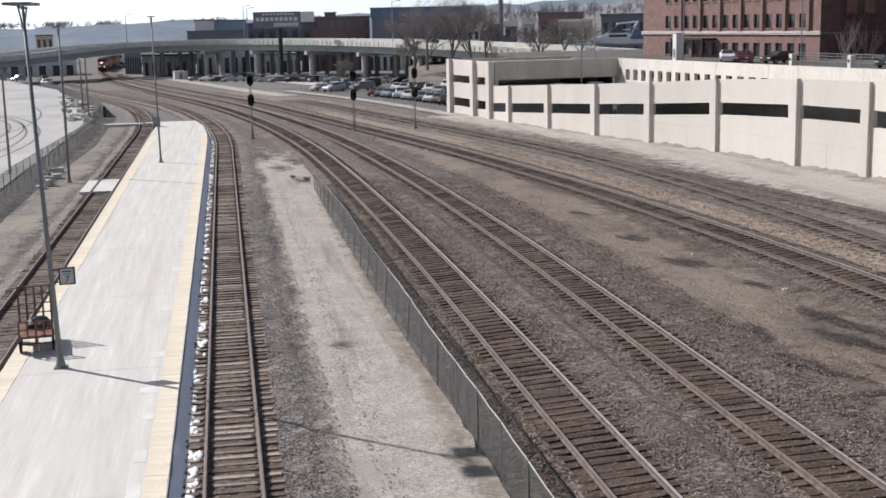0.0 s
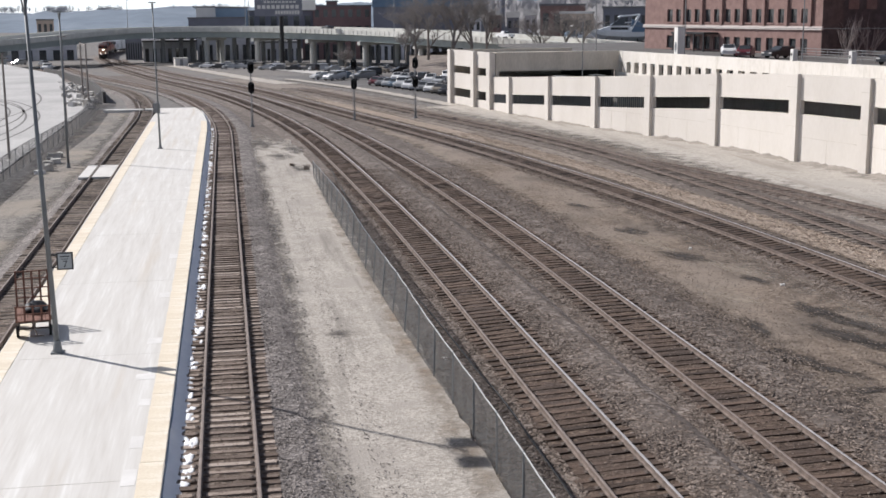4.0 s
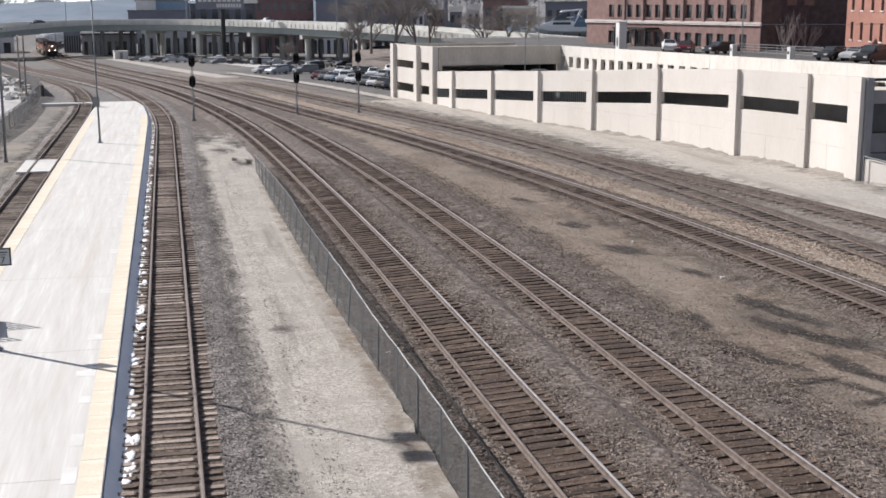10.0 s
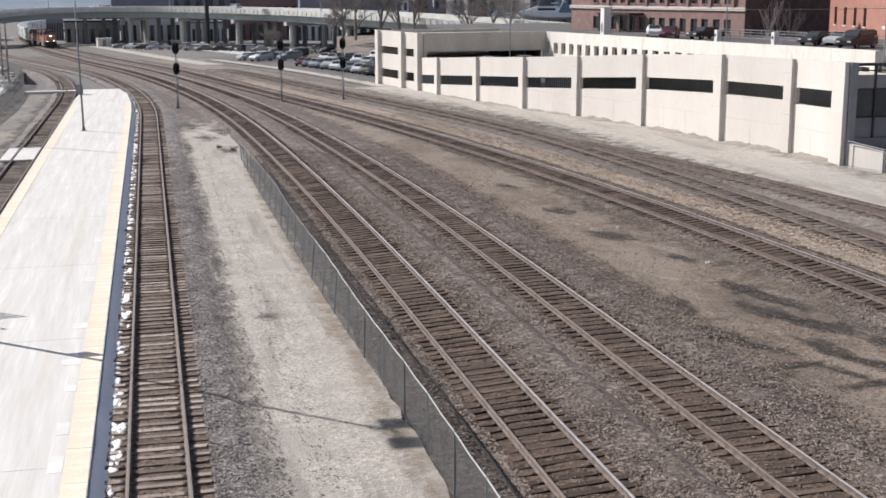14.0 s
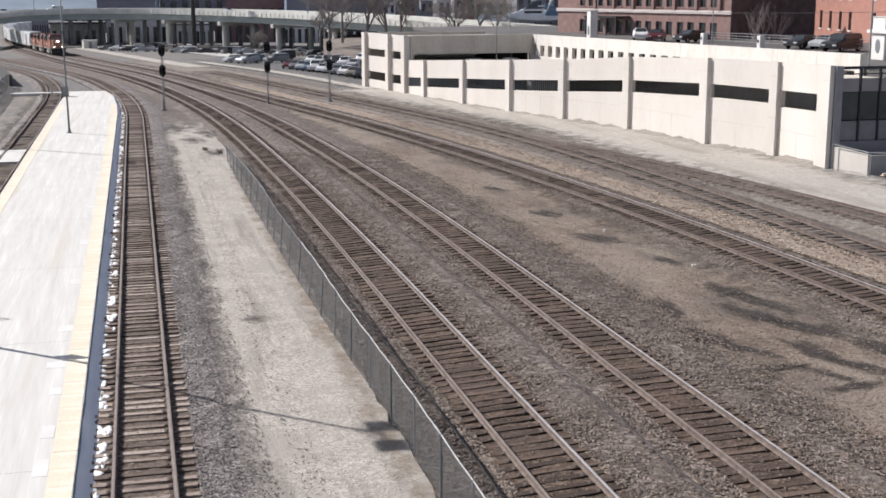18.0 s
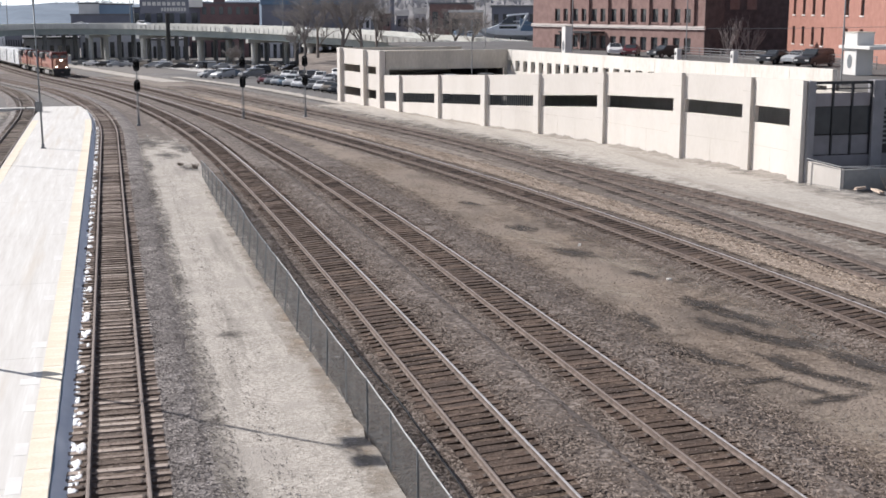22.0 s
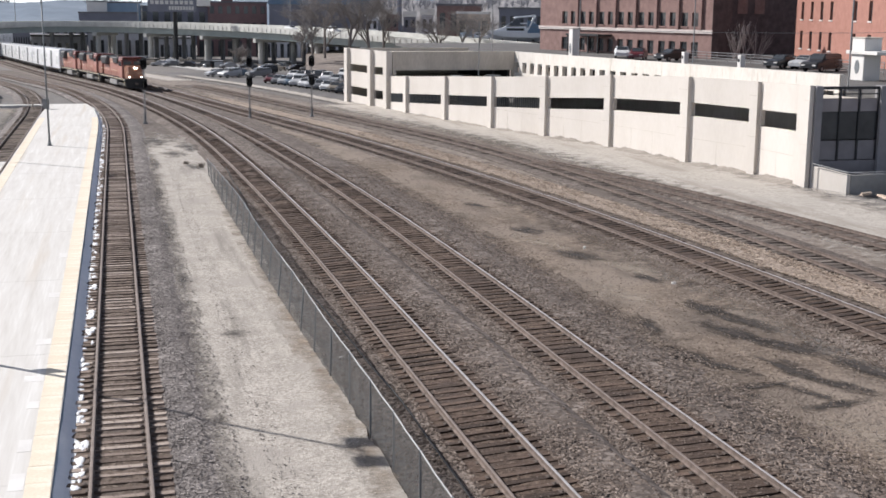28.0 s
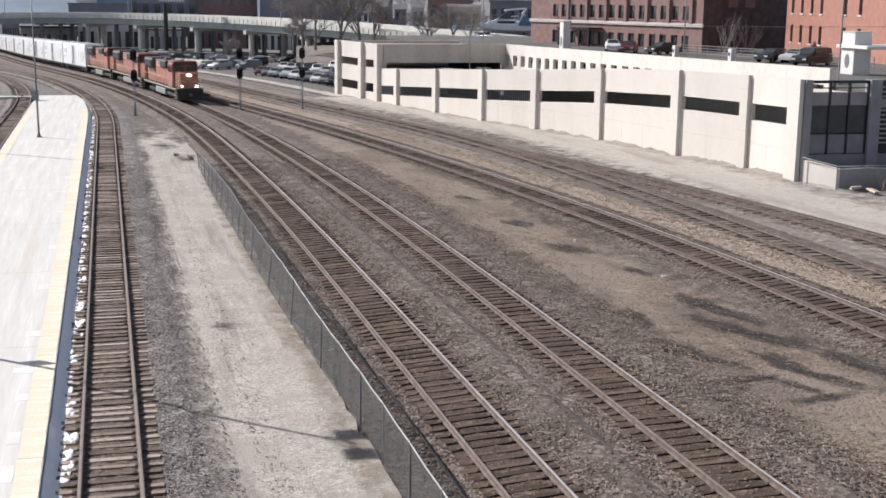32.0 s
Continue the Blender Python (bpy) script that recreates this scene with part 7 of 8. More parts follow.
    part("body", bm, POLE, r)
    bm = bmesh.new()
    box(bm, -0.32, 0.32, -0.32, -0.3, 0.08, 1.05)
    d = part("door", bm, STEEL, r)
    bm = bmesh.new()
    box(bm, 0.2, 0.25, -0.35, -0.32, 0.5, 0.65)
    part("handle", bm, DARK, d)
    for x, y, h in ((-18.4, 111.2, 9.0), (-18.6, 153.1, 10.0)):
        r = empty("utility_pole", "slim weathered pole beside the yard fence", "pole", "slim poles", m=pose(x, y, GROUND_Z))
        bm = bmesh.new()
        tube(bm, (0, 0, 0), (0, 0, h), 0.12, 0.08, seg=8)
        part("shaft", bm, BARK, r)
        bm = bmesh.new()
        box(bm, -0.5, 0.5, -0.05, 0.05, h - 0.5, h - 0.4)
        part("cross_arm", bm, BARK, r)
    r = empty("signal_gantry", "dark two-legged steel frame beside the tracks", "gantry", m=pose(-19.3, 182.0, GROUND_Z))
    for s in (-1, 1):
        bm = bmesh.new()
        tube(bm, (s * 1.0, s * -6.0, 0), (s * 1.0, s * -6.0, 8.2), 0.13, 0.1, seg=8)
        part("leg", bm, BARK, r)
    bm = bmesh.new()
    tube(bm, (-1.0, 6.0, 7.9), (1.0, -6.0, 7.9), 0.1, seg=6)
    part("beam", bm, BARK, r)


PALEPANE = mat("white_crossing_concrete", [(0.55, 0.53, 0.5), (0.68, 0.66, 0.63)], 0.8, rough=0.8, fine_scale=8)
MESH_THIN = wire_material()
# base colour holds the shade of a side turned from the sun
YARDWALL_SHADE = mat("shade_dark_yard_wall", [(0.04, 0.038, 0.037), (0.09, 0.085, 0.08)], 2, rough=0.9)


# ---- the train ----
LOCO_L, CAR_L = 20.6, 22.5


def wheel_mesh(s, r):
    """A flanged wheel turned about the axle: dished web, tread and flange."""
    prof = [(0.92, 0.1), (0.9, 0.16), (0.8, 0.2), (0.81, r * 0.78), (0.86, r * 0.84), (0.86, r), (0.73, r + 0.005), (0.71, r + 0.03), (0.68, r + 0.02), (0.68, r * 0.82), (0.74, r * 0.76), (0.73, 0.2), (0.66, 0.16)]
    n, k = 20, len(prof)
    v = [(s * x, q * math.cos(2 * math.pi * i / n), q * math.sin(2 * math.pi * i / n)) for i in range(n) for x, q in prof]
    f = [(i * k + j, i * k + j + 1, (i + 1) % n * k + j + 1, (i + 1) % n * k + j) for i in range(n) for j in range(k - 1)]
    return mesh_of("wheel", v, f, RUST, True)


def truck(parent, y, axles, span, wheel_r=0.52):
    """A truck with its side frames and turning wheelsets. Returns the wheelsets."""
    bm = bmesh.new()
    for s in (-1, 1):
        box(bm, s * 1.12 - 0.09, s * 1.12 + 0.09, y - span / 2 - 0.5, y + span / 2 + 0.5, 0.45, 0.85, bevel=0.05)
        for k in range(axles):
            yy = y - span / 2 + span * k / (axles - 1)
            box(bm, s * 1.12 - 0.15, s * 1.12 + 0.15, yy - 0.2, yy + 0.2, 0.35, 0.72, bevel=0.04)
    box(bm, -1.1, 1.1, y - 0.3, y + 0.3, 0.6, 0.95)
    fr = part("truck_frame", bm, UNDER, parent)
    sets = []
    for k in range(axles):
        yy = y - span / 2 + span * k / (axles - 1)
        bm = bmesh.new()
        tube(bm, (-0.9, 0, 0), (0.9, 0, 0), 0.09, seg=8)
        ws = part("wheelset", bm, RUST, parent)
        for s in (-1, 1):
            obj("wheel", wheel_mesh(s, wheel_r), ws)
        ws.matrix_basis = pose(0, yy, wheel_r)
        sets.append((ws, yy, wheel_r))
    return sets


def locomotive(lead):
    words = "orange and black freight locomotive, " + ("lead unit with lit headlights" if lead else "trailing unit coupled behind")
    root = empty("locomotive", words, "locomotive", "locomotives")
    h = LOCO_L / 2
    bm = bmesh.new()
    box(bm, -1.5, 1.5, -h + 0.6, h - 1.2, 1.25, 1.55, bevel=0.03)
    part("sill", bm, BLACKPAINT, root)
    bm = bmesh.new()
    box(bm, -1.52, 1.52, -h + 0.7, h - 1.3, 1.44, 1.52)
    part("sill_stripe", bm, CREAM, root)
    bm = bmesh.new()
    box(bm, -1.45, 1.45, -2.6, 3.0, 0.4, 1.22, bevel=0.12)
    part("fuel_tank", bm, TANK, root, "dusty pale grey fuel tank")
    # long hood with panel doors, flared radiator at the rear
    bm = bmesh.new()
    box(bm, -0.98, 0.98, -h + 5.6, h - 5.3, 1.55, 4.1, bevel=0.08)
    hood = part("long_hood", bm, ORANGE, root)
    for s in (-1, 1):
        for i in range(9):
            bm = bmesh.new()
            y = -h + 6.0 + i * 1.25
            box(bm, s * 0.98 - 0.012, s * 0.98 + 0.012, y, y + 1.1, 1.75, 3.55)
            part("hood_door", bm, ORANGE, hood)
        bm = bmesh.new()
        box(bm, s * 1.0 - 0.01, s * 1.0 + 0.01, -h + 5.8, h - 5.4, 3.62, 3.72)
        part("cream_stripe", bm, CREAM, hood, "thin cream stripe along the hood")
    bm = bmesh.new()
    box(bm, -0.99, 0.99, -h + 5.6, h - 5.3, 4.1, 4.35, bevel=0.1)
    part("hood_roof", bm, DUSTY, root, "dusty dark grey hood roof")
    bm = bmesh.new()
    box(bm, -1.52, 1.52, -h + 1.2, -h + 5.6, 3.2, 4.4, bevel=0.15)
    part("radiator_hood", bm, DUSTY, root, "dusty dark flared radiator hood")
    bm = bmesh.new()
    box(bm, -1.0, 1.0, -h + 0.9, -h + 5.6, 1.55, 3.2, bevel=0.06)
    part("radiator", bm, ORANGE, root)
    for k in range(3):
        bm = bmesh.new()
        box(bm, -1.3, 1.3, -h + 1.5 + k * 1.35, -h + 2.7 + k * 1.35, 4.38, 4.5, bevel=0.03)
        part("radiator_fan", bm, BLACKPAINT, root)
    bm = bmesh.new()
    for s in (-1, 1):
        box(bm, s * 1.54 - 0.02, s * 1.54 + 0.02, -h + 1.5, -h + 5.3, 3.4, 4.15)
    part("radiator_grille", bm, BLACKPAINT, root)
    bm = bmesh.new()
    box(bm, -1.25, 1.25, -0.8, 2.6, 3.55, 4.42, bevel=0.1)
    part("dynamic_brake", bm, BLACKPAINT, root)
    bm = bmesh.new()
    box(bm, -0.3, 0.3, -2.4, -1.5, 4.35, 4.65, bevel=0.04)
    part("exhaust_stack", bm, RUST, root)
    # cab and nose
    y0, y1 = h - 5.3, h - 2.7
    cabc = NOSEPAINT if lead else ORANGE
    bm = bmesh.new()
    box(bm, -1.52, 1.52, y0, y1, 1.55, 4.35, bevel=0.12)
    cab = part("cab", bm, ORANGE, root)
    bm = bmesh.new()
    box(bm, -1.535, 1.535, y0 + 0.1, y1 + 0.012, 3.42, 4.3, bevel=0.08)
    part("upper_cab", bm, MAROON, cab, "dark red-brown upper cab")
    bm = bmesh.new()
    box(bm, -1.45, 1.45, y0 - 0.05, y1 + 0.05, 4.35, 4.6, bevel=0.1)
    part("cab_roof", bm, MAROON, cab)
    for s in (-1, 1):
        bm = bmesh.new()
        box(bm, s * 1.55 - 0.02, s * 1.55 + 0.02, y0 + 0.5, y0 + 1.2, 3.35, 3.95)
        box(bm, s * 1.55 - 0.02, s * 1.55 + 0.02, y0 + 1.35, y1 - 0.35, 3.35, 3.95)
        part("side_window", bm, GLASS, cab)
        bm = bmesh.new()
        box(bm, s * 0.72 - 0.55, s * 0.72 + 0.55, y1 - 0.02, y1 + 0.03, 3.5, 4.02)
        part("windscreen", bm, GLASS, cab)
        bm = bmesh.new()
        box(bm, s * 0.95 - 0.3, s * 0.95 + 0.3, y1 - 0.02, y1 + 0.06, 4.08, 4.3)
        part("number_board", bm, DARK, cab)
    bm = bmesh.new()
    g = bmesh.ops.create_cube(bm, size=1.0)["verts"]
    for v in g:
        front = v.co.y > 0
        w = 0.98 if front else 1.25
        top = 3.3 if front else 3.5
        v.co = Vector((v.co.x * 2 * w, h - 0.75 if front else y1, 1.55 if v.co.z < 0 else top))
    bmesh.ops.bevel(bm, geom=bm.edges[:], offset=0.12, segments=2, affect="EDGES")
    part("nose", bm, cabc, root, "dark red nose" if lead else "")
    bm = bmesh.new()
    box(bm, -0.62, 0.62, h - 0.72, h - 0.69, 2.0, 2.45, bevel=0.005)
    part("nose_emblem", bm, NOSEPAINT, root, "faded orange emblem on the nose")
    bm = bmesh.new()
    box(bm, -1.55, 1.55, h - 1.3, h - 0.35, 1.15, 1.6, bevel=0.04)
    box(bm, -1.45, 1.45, h - 0.75, h - 0.4, 0.25, 1.2, bevel=0.05)
    part("pilot", bm, BLACKPAINT, root, "black snow-plough pilot")
    bm = bmesh.new()
    box(bm, -1.5, 1.5, -h + 0.3, -h + 0.7, 0.5, 1.6, bevel=0.05)
    part("rear_pilot", bm, BLACKPAINT, root)
    for y in (h - 0.1, -h + 0.15):
        bm = bmesh.new()
        box(bm, -0.16, 0.16, y - 0.35, y + 0.35, 0.75, 1.05, bevel=0.05)
        part("coupler", bm, RUST, root)
    lamp = (LIGHT, SMALL_LIGHT) if lead else (GLASS, GLASS)
    bm = bmesh.new()
    for s in (-0.12, 0.12):
        tube(bm, (s, h - 0.76, 3.12), (s, h - 0.62, 3.12), 0.115 if lead else 0.1, seg=12)
    part("headlight", bm, lamp[0], root, "lit white headlight pair" if lead else "")
    for s in (-1, 1):
        bm = bmesh.new()
        tube(bm, (s * 0.85, h - 0.74, 1.85), (s * 0.85, h - 0.58, 1.85), 0.095, seg=10)
        part("ditch_light", bm, lamp[1], root, "lit white ditch light" if lead else "")
    for s in (-1, 1):
        bm = bmesh.new()
        tube(bm, (s * 1.48, -h + 0.7, 2.55), (s * 1.48, y0 - 0.1, 2.55), 0.022, seg=5)
        for k in range(10):
            y = -h + 0.8 + k * (LOCO_L - 6.2) / 9
            tube(bm, (s * 1.48, y, 1.55), (s * 1.48, y, 2.55), 0.018, seg=4)
        part("handrail", bm, CREAM, root)
        bm = bmesh.new()
        tube(bm, (s * 1.3, h - 0.5, 1.5), (s * 1.3, h - 0.5, 2.6), 0.02, seg=5)
        tube(bm, (s * 1.3, h - 0.5, 2.6), (s * 0.3, h - 0.45, 2.3), 0.02, seg=5)
        part("front_rail", bm, CREAM, root)
        bm = bmesh.new()
        for k in range(4):
            box(bm, s * 1.5 - 0.16, s * 1.5 + 0.05, h - 1.75, h - 1.3, 0.4 + k * 0.3, 0.44 + k * 0.3)
        part("steps", bm, CREAM, root)
    bm = bmesh.new()
    for k in range(3):
        tube(bm, (-0.2 + k * 0.2, y0 + 0.6, 4.66), (-0.2 + k * 0.2, y0 + 1.05, 4.7), 0.05, 0.1, seg=6)
    part("horn", bm, STEEL, root)
    sets = truck(root, h - 5.1, 3, 4.1) + truck(root, -h + 5.1, 3, 4.1)
    return root, sets


def boxcar(seed):
    rnd = random.Random(seed)
    root = empty("boxcar", "tall white refrigerated boxcar with dirty ribbed sides", "boxcar", "white boxcars behind the locomotives")
    h = CAR_L / 2 - 0.35
    bm = bmesh.new()
    box(bm, -1.5, 1.5, -h, h, 1.1, 4.55, bevel=0.06)
    part("body", bm, BOXWHITE, root)
    bm = bmesh.new()
    box(bm, -1.45, 1.45, -h + 0.05, h - 0.05, 4.55, 4.68, bevel=0.05)
    for i in range(14):
        y = -h + 0.6 + i * (2 * h - 1.2) / 13
        box(bm, -1.48, 1.48, y - 0.04, y + 0.04, 4.6, 4.72)
    part("roof", bm, BOXWHITE, root)
    for s in (-1, 1):
        for i in range(12):
            y = -h + 0.3 + i * (2 * h - 0.6) / 11
            bm = bmesh.new()
            box(bm, s * 1.5 - 0.05, s * 1.5 + 0.05, y - 0.04, y + 0.04, 1.15, 4.5)
            part("side_rib", bm, BOXWHITE, root)
        bm = bmesh.new()
        box(bm, s * 1.53 - 0.04, s * 1.53 + 0.04, -1.6, 1.6, 1.25, 4.35, bevel=0.02)
        d = part("plug_door", bm, BOXWHITE, root)
        bm = bmesh.new()
        for q in (-0.9, -0.3, 0.3, 0.9):
            tube(bm, (s * 1.6, q, 1.3), (s * 1.6, q, 4.3), 0.03, seg=5)
        part("lock_bar", bm, STEEL, d)
        bm = bmesh.new()
        box(bm, s * 1.515 - 0.01, s * 1.56, -h + 1.0, -h + 4.2, 3.0, 3.7)
        box(bm, s * 1.515 - 0.01, s * 1.56, -h + 1.0, -h + 3.4, 2.2, 2.5)
        part("faded_lettering", bm, BOXMARK, root)
        bm = bmesh.new()
        box(bm, s * 1.515 - 0.01, s * 1.56, h - 4.6 + rnd.uniform(-0.4, 0.4), h - 1.6, 1.9, 3.4)
        part("faded_emblem", bm, BOXMARK, root)
    bm = bmesh.new()
    box(bm, -1.4, 1.4, -h + 0.1, h - 0.1, 0.85, 1.1)
    part("sill", bm, UNDER, root)
    for y in (-h - 0.3, h + 0.3):
        bm = bmesh.new()
        box(bm, -0.15, 0.15, y - 0.35, y + 0.35, 0.75, 1.05, bevel=0.04)
        part("coupler", bm, RUST, root)
    sets = truck(root, h - 2.4, 2, 1.8, 0.45) + truck(root, -h + 2.4, 2, 1.8, 0.45)
    return root, sets


# seconds, and how far along its track the nose of the train has still to go (metres from the track's near end)
NOSE = [(0.0, 524.0), (3.0, 512.0), (6.0, 498.0), (7.5, 483.5), (9.0, 466.5), (11.0, 439.0), (13.0, 407.0), (14.0, 393.0), (17.0, 346.5), (20.0, 309.0), (23.0, 275.5), (25.0, 255.0), (28.0, 226.0), (31.0, 197.0), (32.0, 188.0)]


def nose_at(t):
    ts, ss = [a for a, _ in NOSE], [b for _, b in NOSE]
    i = max(0, min(len(ts) - 2, next((k for k in range(len(ts) - 1) if t <= ts[k + 1]), len(ts) - 2)))
    sl = [(ss[k + 1] - ss[k]) / (ts[k + 1] - ts[k]) for k in range(len(ts) - 1)]
    m = [sl[0]] + [(a + b) / 2 for a, b in zip(sl, sl[1:])] + [sl[-1]]
    d = ts[i + 1] - ts[i]
    u = (t - ts[i]) / d
    return (2 * u ** 3 - 3 * u ** 2 + 1) * ss[i] + (u ** 3 - 2 * u ** 2 + u) * d * m[i] + (3 * u ** 2 - 2 * u ** 3) * ss[i + 1] + (u ** 3 - u ** 2) * d * m[i + 1]


def train_pose(way, s_front, length, bogie):
    """The pose of a vehicle whose front is s_front along the way; it runs towards the way's near end."""
    a = way.at(s_front + length / 2 - bogie)
    b = way.at(s_front + length / 2 + bogie)
    za, zb = fall(a[1]), fall(b[1])
    fwd = Vector((a[0] - b[0], a[1] - b[1], za - zb))
    yaw = math.atan2(-fwd.x, fwd.y)
    pitch = math.atan2(fwd.z, math.hypot(fwd.x, fwd.y))
    c = ((a[0] + b[0]) / 2, (a[1] + b[1]) / 2, (za + zb) / 2 + CANT["C"] / 2)
    return Matrix.LocRotScale(c, Euler((pitch, 0, yaw)), None)


TRAIN = []


def build_train():
    s = 0.0
    for i in range(3):
        root, sets = locomotive(i == 0)
        TRAIN.append((root, s, LOCO_L, 6.2, sets))
        s += LOCO_L
    first = None
    for i in range(20):
        if first is None:
            first, _ = boxcar(3)
            root = first
        else:
            root = copy_thing(first, Matrix.Identity(4))
        TRAIN.append((root, s, CAR_L, 5.8, ()))
        s += CAR_L


class Curve:
    """The highway's centre line, by length, for the traffic on it."""

    def __init__(self, pts):
        self.p = np.array(pts, float)
        self.s = np.concatenate([[0], np.cumsum(np.hypot(*np.diff(self.p[:, :2], axis=0).T))])

    def pose_at(self, s, side, way):
        q = [np.array([np.interp(v, self.s, self.p[:, k]) for k in range(3)]) for v in (s - 3, s, s + 3)]
        d = (q[2] - q[0]) * way
        l = math.hypot(d[0], d[1])
        c = q[1] + np.array([d[1] / l * side, -d[0] / l * side, -0.89])
        return Matrix.LocRotScale(c, Euler((0, 0, math.atan2(-d[0], d[1]))), None)


# kind of vehicle, paint, start along the highway, metres a second, lane
TRAFFIC = [("van", 0, 60.0, 15.0, 2.5), ("sedan", 1, 165.0, 14.0, 2.5), ("sedan", 0, 25.0, 15.5, 2.5), ("pickup", 0, 560.0, -14.5, 2.5), ("sedan", 3, 470.0, -13.5, 2.5), ("van", 1, 610.0, -14.5, 2.5)]
MOVING = []


def highway_traffic():
    for kind, colour, s0, v, lane in TRAFFIC:
        word = {"sedan": "saloon car", "van": "van-bodied car", "pickup": "pickup truck"}[kind]
        root = car_model(kind, CAR_PAINTS[colour], f"{CAR_WORDS[colour]} {word} driving along the highway overpass")
        root.name = "driving_car"
        tagged(root, group="highway traffic")
        MOVING.append((root, s0, v, lane))


def motions():
    way = WAYS["C"]
    times = [i * 1.0 for i in range(33)]
    fine = [32.0 * i / 720 for i in range(721)]
    for root, s0, length, bogie, sets in TRAIN:
        walk(root, [(t, train_pose(way, nose_at(t) + s0, length, bogie)) for t in times])
        if s0 == 0.0:
            for ws, y, r in sets:
                walk(ws, [(t, Matrix.Translation((0, y, r)) @ Matrix.Rotation(-(NOSE[0][1] - nose_at(t)) / r, 4, "X")) for t in fine])
    road = Curve(DECK_LINE)
    for root, s0, v, lane in MOVING:
        walk(root, [(t, road.pose_at(s0 + v * t, lane, 1 if v > 0 else -1)) for t in times])


# ---- the place ----
ground()
A, B, C, D, P, E, F = (WAYS[k] for k in "ABCDPEF")
strip("gravel_path", A, 20, 168, 2.3, 7.0, -0.315, GRAVEL, "pale trampled gravel path between track and fence", n=13, hard=True, wander=0.1, end_fade=26.0)
strip("dirt_rim", A, 20, 130, 5.9, 7.4, -0.304, RIM, "brown dirt along the foot of the fence", n=7, wander=0.15, dense=0.3)
strip("cinder_ground", A, 118, 330, 1.8, 8.0, -0.4, OLDBED, "grey cinder ground between the tracks", n=7, wander=0.3)
strip("dirt_ground", C, 20, 200, 2.0, 11.0, -0.3, DIRT, "bare brown dirt with dark patches between tracks", n=14, wander=0.4)
strip("dry_verge", D, 20, 225, 1.35, 4.8, (0.1, -0.2), TAN, "tan dry-grass verge beside the track", n=11, dense=2.2, rough=0.03, wander=0.3, end_fade=60.0)
strip("dirt_road", E, 20, 200, 2.2, 16.0, -0.245, ROADDIRT, "pale dirt service road beside the parking garage", n=10, wander=0.5)
strip("dirt_verge", D, 60, 300, 1.8, 15.5, GROUND_Z + 0.1, TANDIRT, "tan dry-grass and earth verge between track and parking lot", n=10, wander=0.5)
strip("dirt_path", D, 150, 290, 15.6, 19.0, GROUND_Z + 0.16, ROADDIRT, "pale worn dirt path along the parking lot", n=8, wander=0.4)
strip("parking_lot", D, 203, 310, 18.0, 44, GROUND_Z + 0.02, ASPHALT, "grey asphalt parking lot beside the tracks", n=10)
strip("concrete_drive", D, 300, 470, 27.0, 37.0, GROUND_Z + 0.16, PALEPAVE, "pale concrete drive in front of the overpass", n=8, wander=0.6)
strip("concrete_drive", D, 258, 300, 40.0, 58.0, GROUND_Z + 0.1, PALEPAVE, "pale concrete drive behind the parked cars", n=8, wander=0.6)
strip("pale_verge", D, 262, 430, 8.0, 15.0, GROUND_Z + 0.12, ROADDIRT, "pale strip of worn dirt beside the lot", n=5)
ballast("A", 420, BALLAST_GREY, 2.1, 3.1, 2.0, inner=DULLBED, crib=-0.212)
ballast("B", 440, BALLAST, 2.75, 3.3, 3.4, inner=OILBED, left_top=2.2, crib=-0.208)
ballast("C", 680, BALLAST, 2.4, 4.0, 3.0, inner=OILBED, left_top=2.7, crib=-0.208)
ballast("D", 500, BALLAST, 2.2, 2.9, 3.7, inner=OILBED, crib=-0.208)
ballast("P", 400, BALLAST_GREY, 1.5, 1.7, 2.4, inner=DULLBED, crib=-0.195)
ballast("E", 260, OLDBED, 2.0, 2.8, 2.0)
ballast("F", 80, OLDBED, 1.35, 1.7, 1.7, crib=-0.19)
platform()
platform_edges()
fence()
garage_root = garage()
garage_inside(garage_root)
near_corner()
overpass(DECK, "long concrete and steel highway overpass on round columns")
overpass([(x * 1.075, y * 1.075, z - 0.3) for x, y, z in DECK], "second carriageway of the highway overpass on round columns")
dirt_mounds()
left_side()
brick_buildings()
distance()
for x, y, h, s in ((40.5, 268, 19, 1), (48.6, 268, 25, 2), (53.5, 272, 22, 3), (66.5, 262, 17, 4), (72, 262, 15, 5), (58.5, 280, 19, 7), (44.5, 276, 21, 9), (78, 270, 15, 10), (37.5, 262, 11, 6)):
    bare_tree(x, y, 1.2, h, s, 0.72)
for x, y, s, k in ((74.6, 143.4, 8, 11), (76.2, 144.0, 11, 12), (78.4, 144.9, 12, 13)):
    fan_shrub(x, y, 6.0, s, k)
overhead_cable()
bare_tree(28.3, 298.6, GROUND_Z + fall(298.6), 8.5, 16, 0.8)
for x, y, z, h, s in ((51.3, 73.9, -0.35, 1.3, 1), (52.6, 73.6, -0.35, 1.1, 2), (6.0, 97.5, -0.36, 0.5, 3), (5.0, 100.0, -0.36, 0.35, 4)):
    dry_brush(x, y, z, h, s)
roof_things()
vehicles()
highway_traffic()
equipment_hut()
lamp_post("lamp_post", "tall grey lamp post with twin floodlights on the platform", -6.11, 43.9, PLAT_Z, 12.45, (-0.35, 0.1))
lamp_post("lamp_post", "tall grey lamp post with twin floodlights on the platform", -5.73, 110.6, PLAT_Z, 12.4, (-0.1, 0), r=0.09, arm=0.65)
lamp_post("lamp_post", "tall grey lamp post beside the cinder walk", -12.6, 103.3, GROUND_Z, 12.4, (0, 0), r=0.11, arm=0.65)
sign_board()
baggage_cart()
snow()
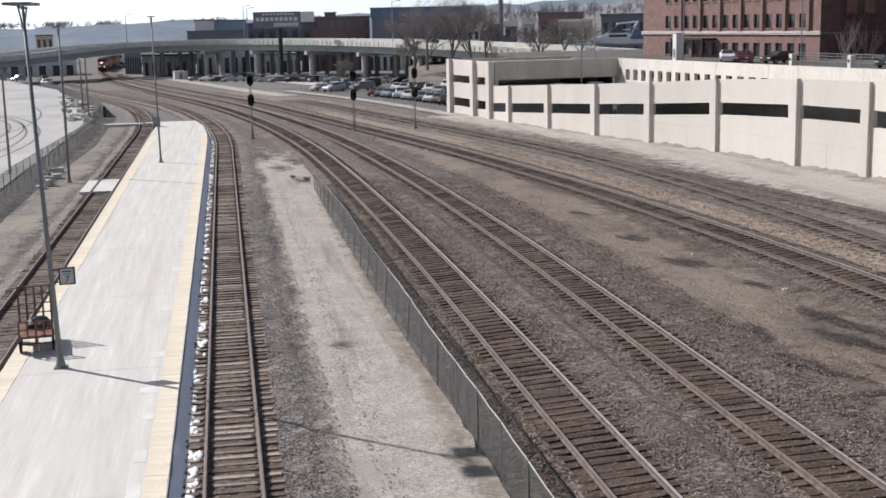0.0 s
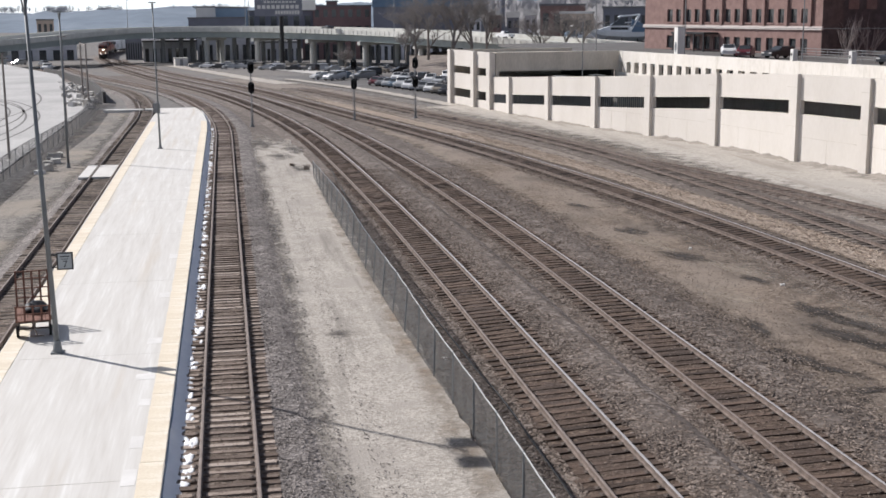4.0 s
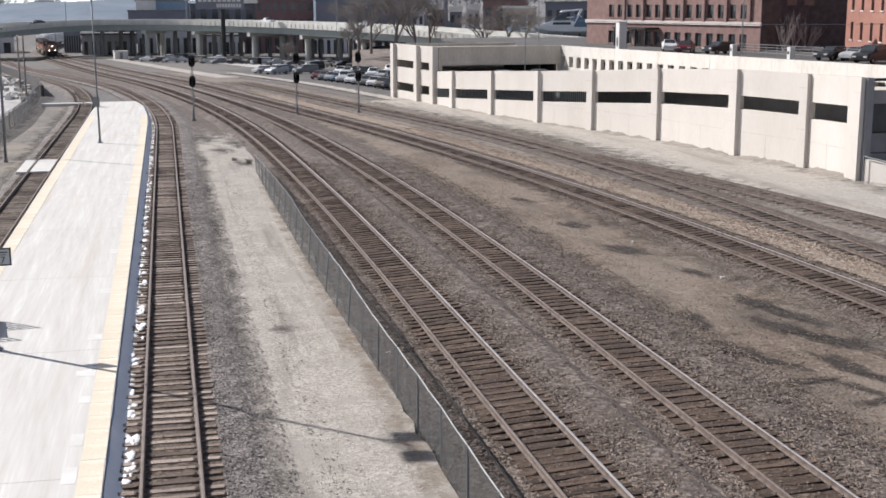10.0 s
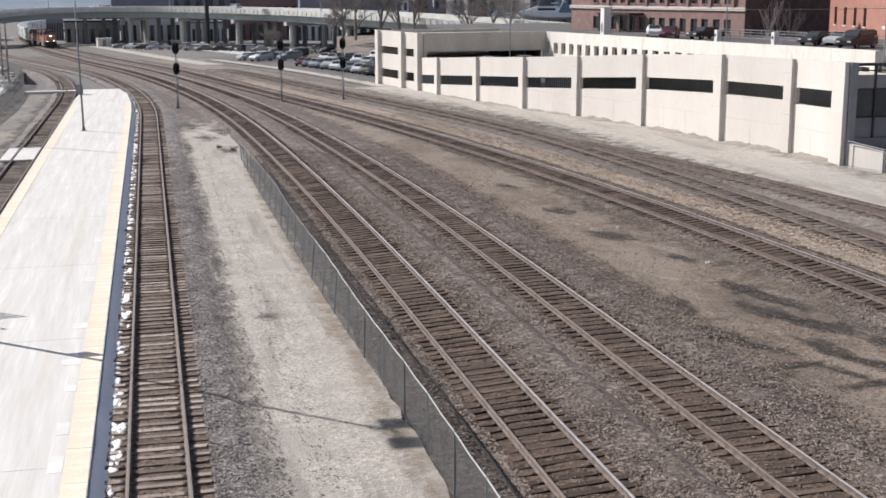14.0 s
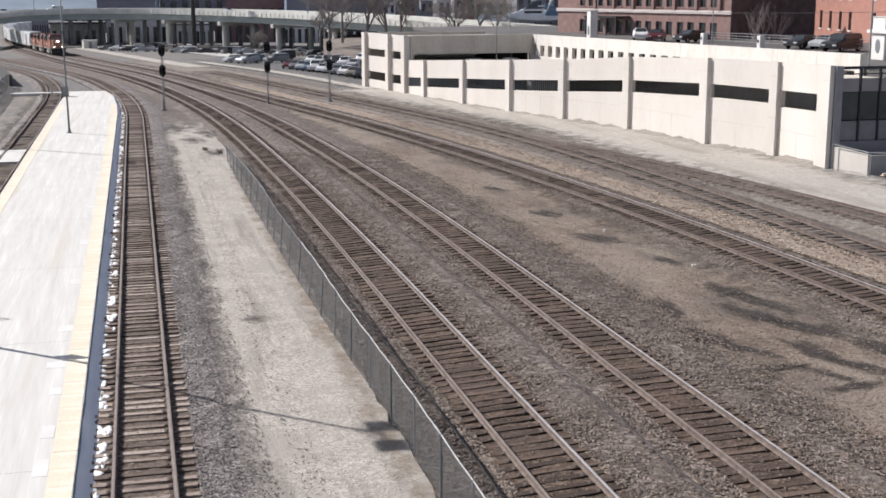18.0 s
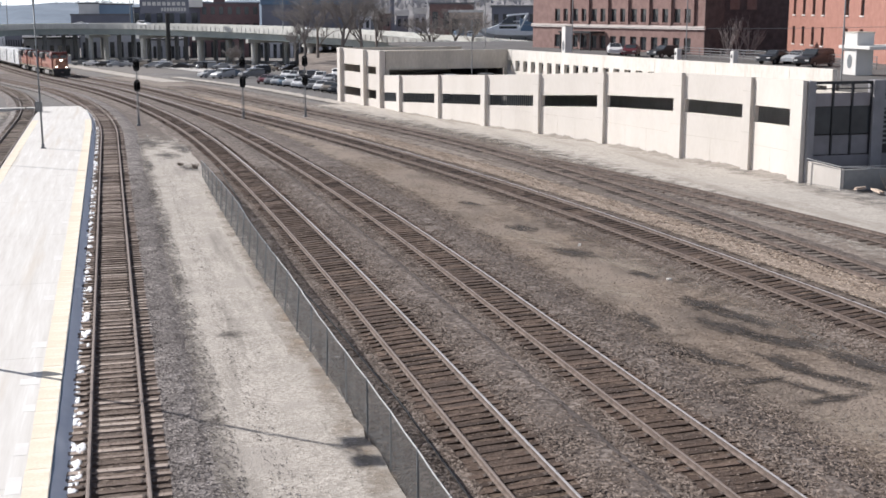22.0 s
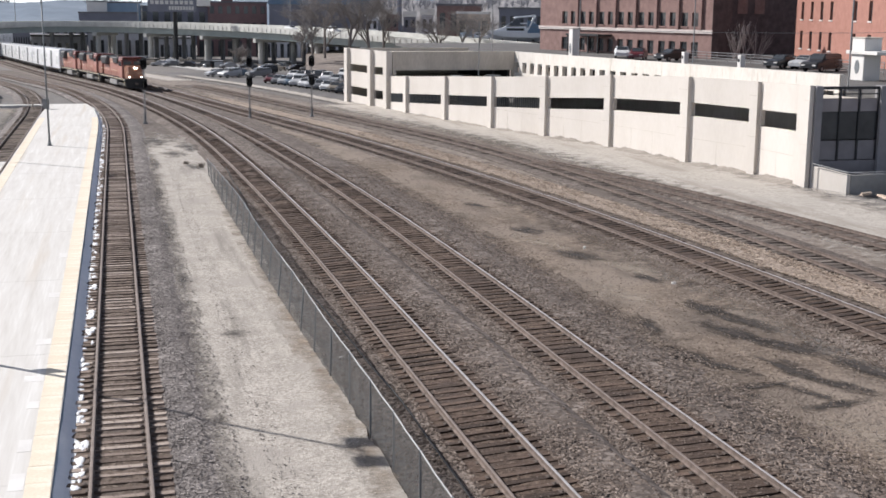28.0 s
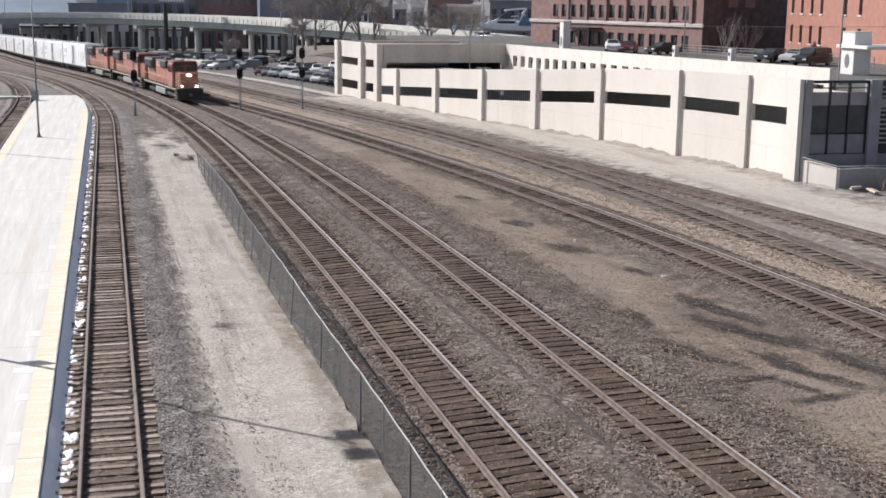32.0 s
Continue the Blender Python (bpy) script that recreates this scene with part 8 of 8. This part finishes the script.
for x, y in ((2.74, 136.6), (14.2, 140.7), (21.4, 142.4)):
    railway_signal(x, y)
ground_marks()
cable()
debris("broken_board", "splintered pale board lying by the garage corner", [(48.9, 74.2, -0.26), (49.4, 72.9, -0.26), (49.3, 70.6, -0.26), (49.0, 68.4, -0.26), (50.6, 71.8, -0.26)], TANWALL, (1.1, 0.28, 0.2), 3)
debris("stone_lump", "single pale stone on the ground", [(7.35, 42.6, -0.42), (23.2, 60.0, -0.3), (24.2, 51.2, -0.3)], WHITEWALL, (0.2, 0.16, 0.12), 4)
loose_stones("loose_ballast", "B", 24, 95, [(-1.2, -3.2), (1.2, 2.9)], 30000, 0.05, STONE_LOOSE, "loose brown crushed stones on the track shoulders", 1)
loose_stones("loose_ballast", "C", 24, 95, [(-1.2, -2.9), (1.2, 4.3)], 32000, 0.05, STONE_LOOSE, "loose brown crushed stones on the track shoulders", 2)
for key_, seed_ in (("B", 7), ("C", 8)):
    loose_stones("loose_ballast", key_, 24, 80, [(-0.62, 0.62)], 1500, 0.028, STONE_LOOSE, "small loose stones scattered between the rails", seed_)
loose_stones("loose_ballast", "D", 24, 95, [(-1.2, -4.8)], 24000, 0.05, STONE_LOOSE, "loose brown crushed stones on the track shoulders", 3)
loose_stones("leaf_litter", "D", 24, 120, [(1.5, 4.6), (3.0, 4.6)], 22000, 0.055, LITTER, "dry leaves and broken grass littering the verge", 14, slope=(0.09, -0.19, 1.35, 4.8))
loose_stones("loose_ballast", "A", 24, 95, [(1.35, 3.25)], 13000, 0.032, GREY_LOOSE, "loose grey crushed stones beside the platform track", 4)
loose_stones("loose_gravel", "A", 24, 100, [(3.85, 4.5)], 1500, 0.026, GREY_LOOSE, "line of grey stones kicked up along the gravel path", 9)
loose_stones("loose_gravel", "A", 24, 100, [(4.4, 6.6), (3.2, 4.4)], 2600, 0.022, PALE_LOOSE, "pale pebbles scattered over the gravel path", 10)
highway_lamps()
loose_stones("loose_ballast", "A", 24, 90, [(-0.62, 0.62)], 2200, 0.026, STONE_LOOSE, "small loose stones scattered between the rails", 12)
loose_stones("loose_dirt_stones", "C", 24, 100, [(3.4, 9.6)], 16000, 0.036, STONE_LOOSE, "small stones scattered over the bare dirt", 11)
build_train()
track("A", "single railway track on grey ballast along the platform", 420, TIE_GREY, spacing=0.55, top=RAIL_BROWN, near=(30, 205))
track("B", "main railway track on weathered timber ties", 440, TIE, spacing=0.56, near=(30, 185), left_top=RAIL_BROWN)
track("C", "main railway track on weathered timber ties", 680, TIE, spacing=0.58, near=(30, 185), left_top=RAIL_BROWN)
track("D", "main railway track with dark ties on ballast", 500, TIE_DARK, spacing=0.56, near=(30, 185), left_top=RUST)
track("P", "railway track on the platform's far side", 400, TIE_OLD, top=RAIL_BROWN)
track("E", "disused track with half-buried loose ties", 240, TIE_OLD, spacing=0.75, top=RUST, uneven=0.15)
track("F", "disused buried track with rusty rails", 78, TIE, spacing=0.9, top=RUST, rail_s0=5, near=(5, 78), uneven=0.1)
motions()
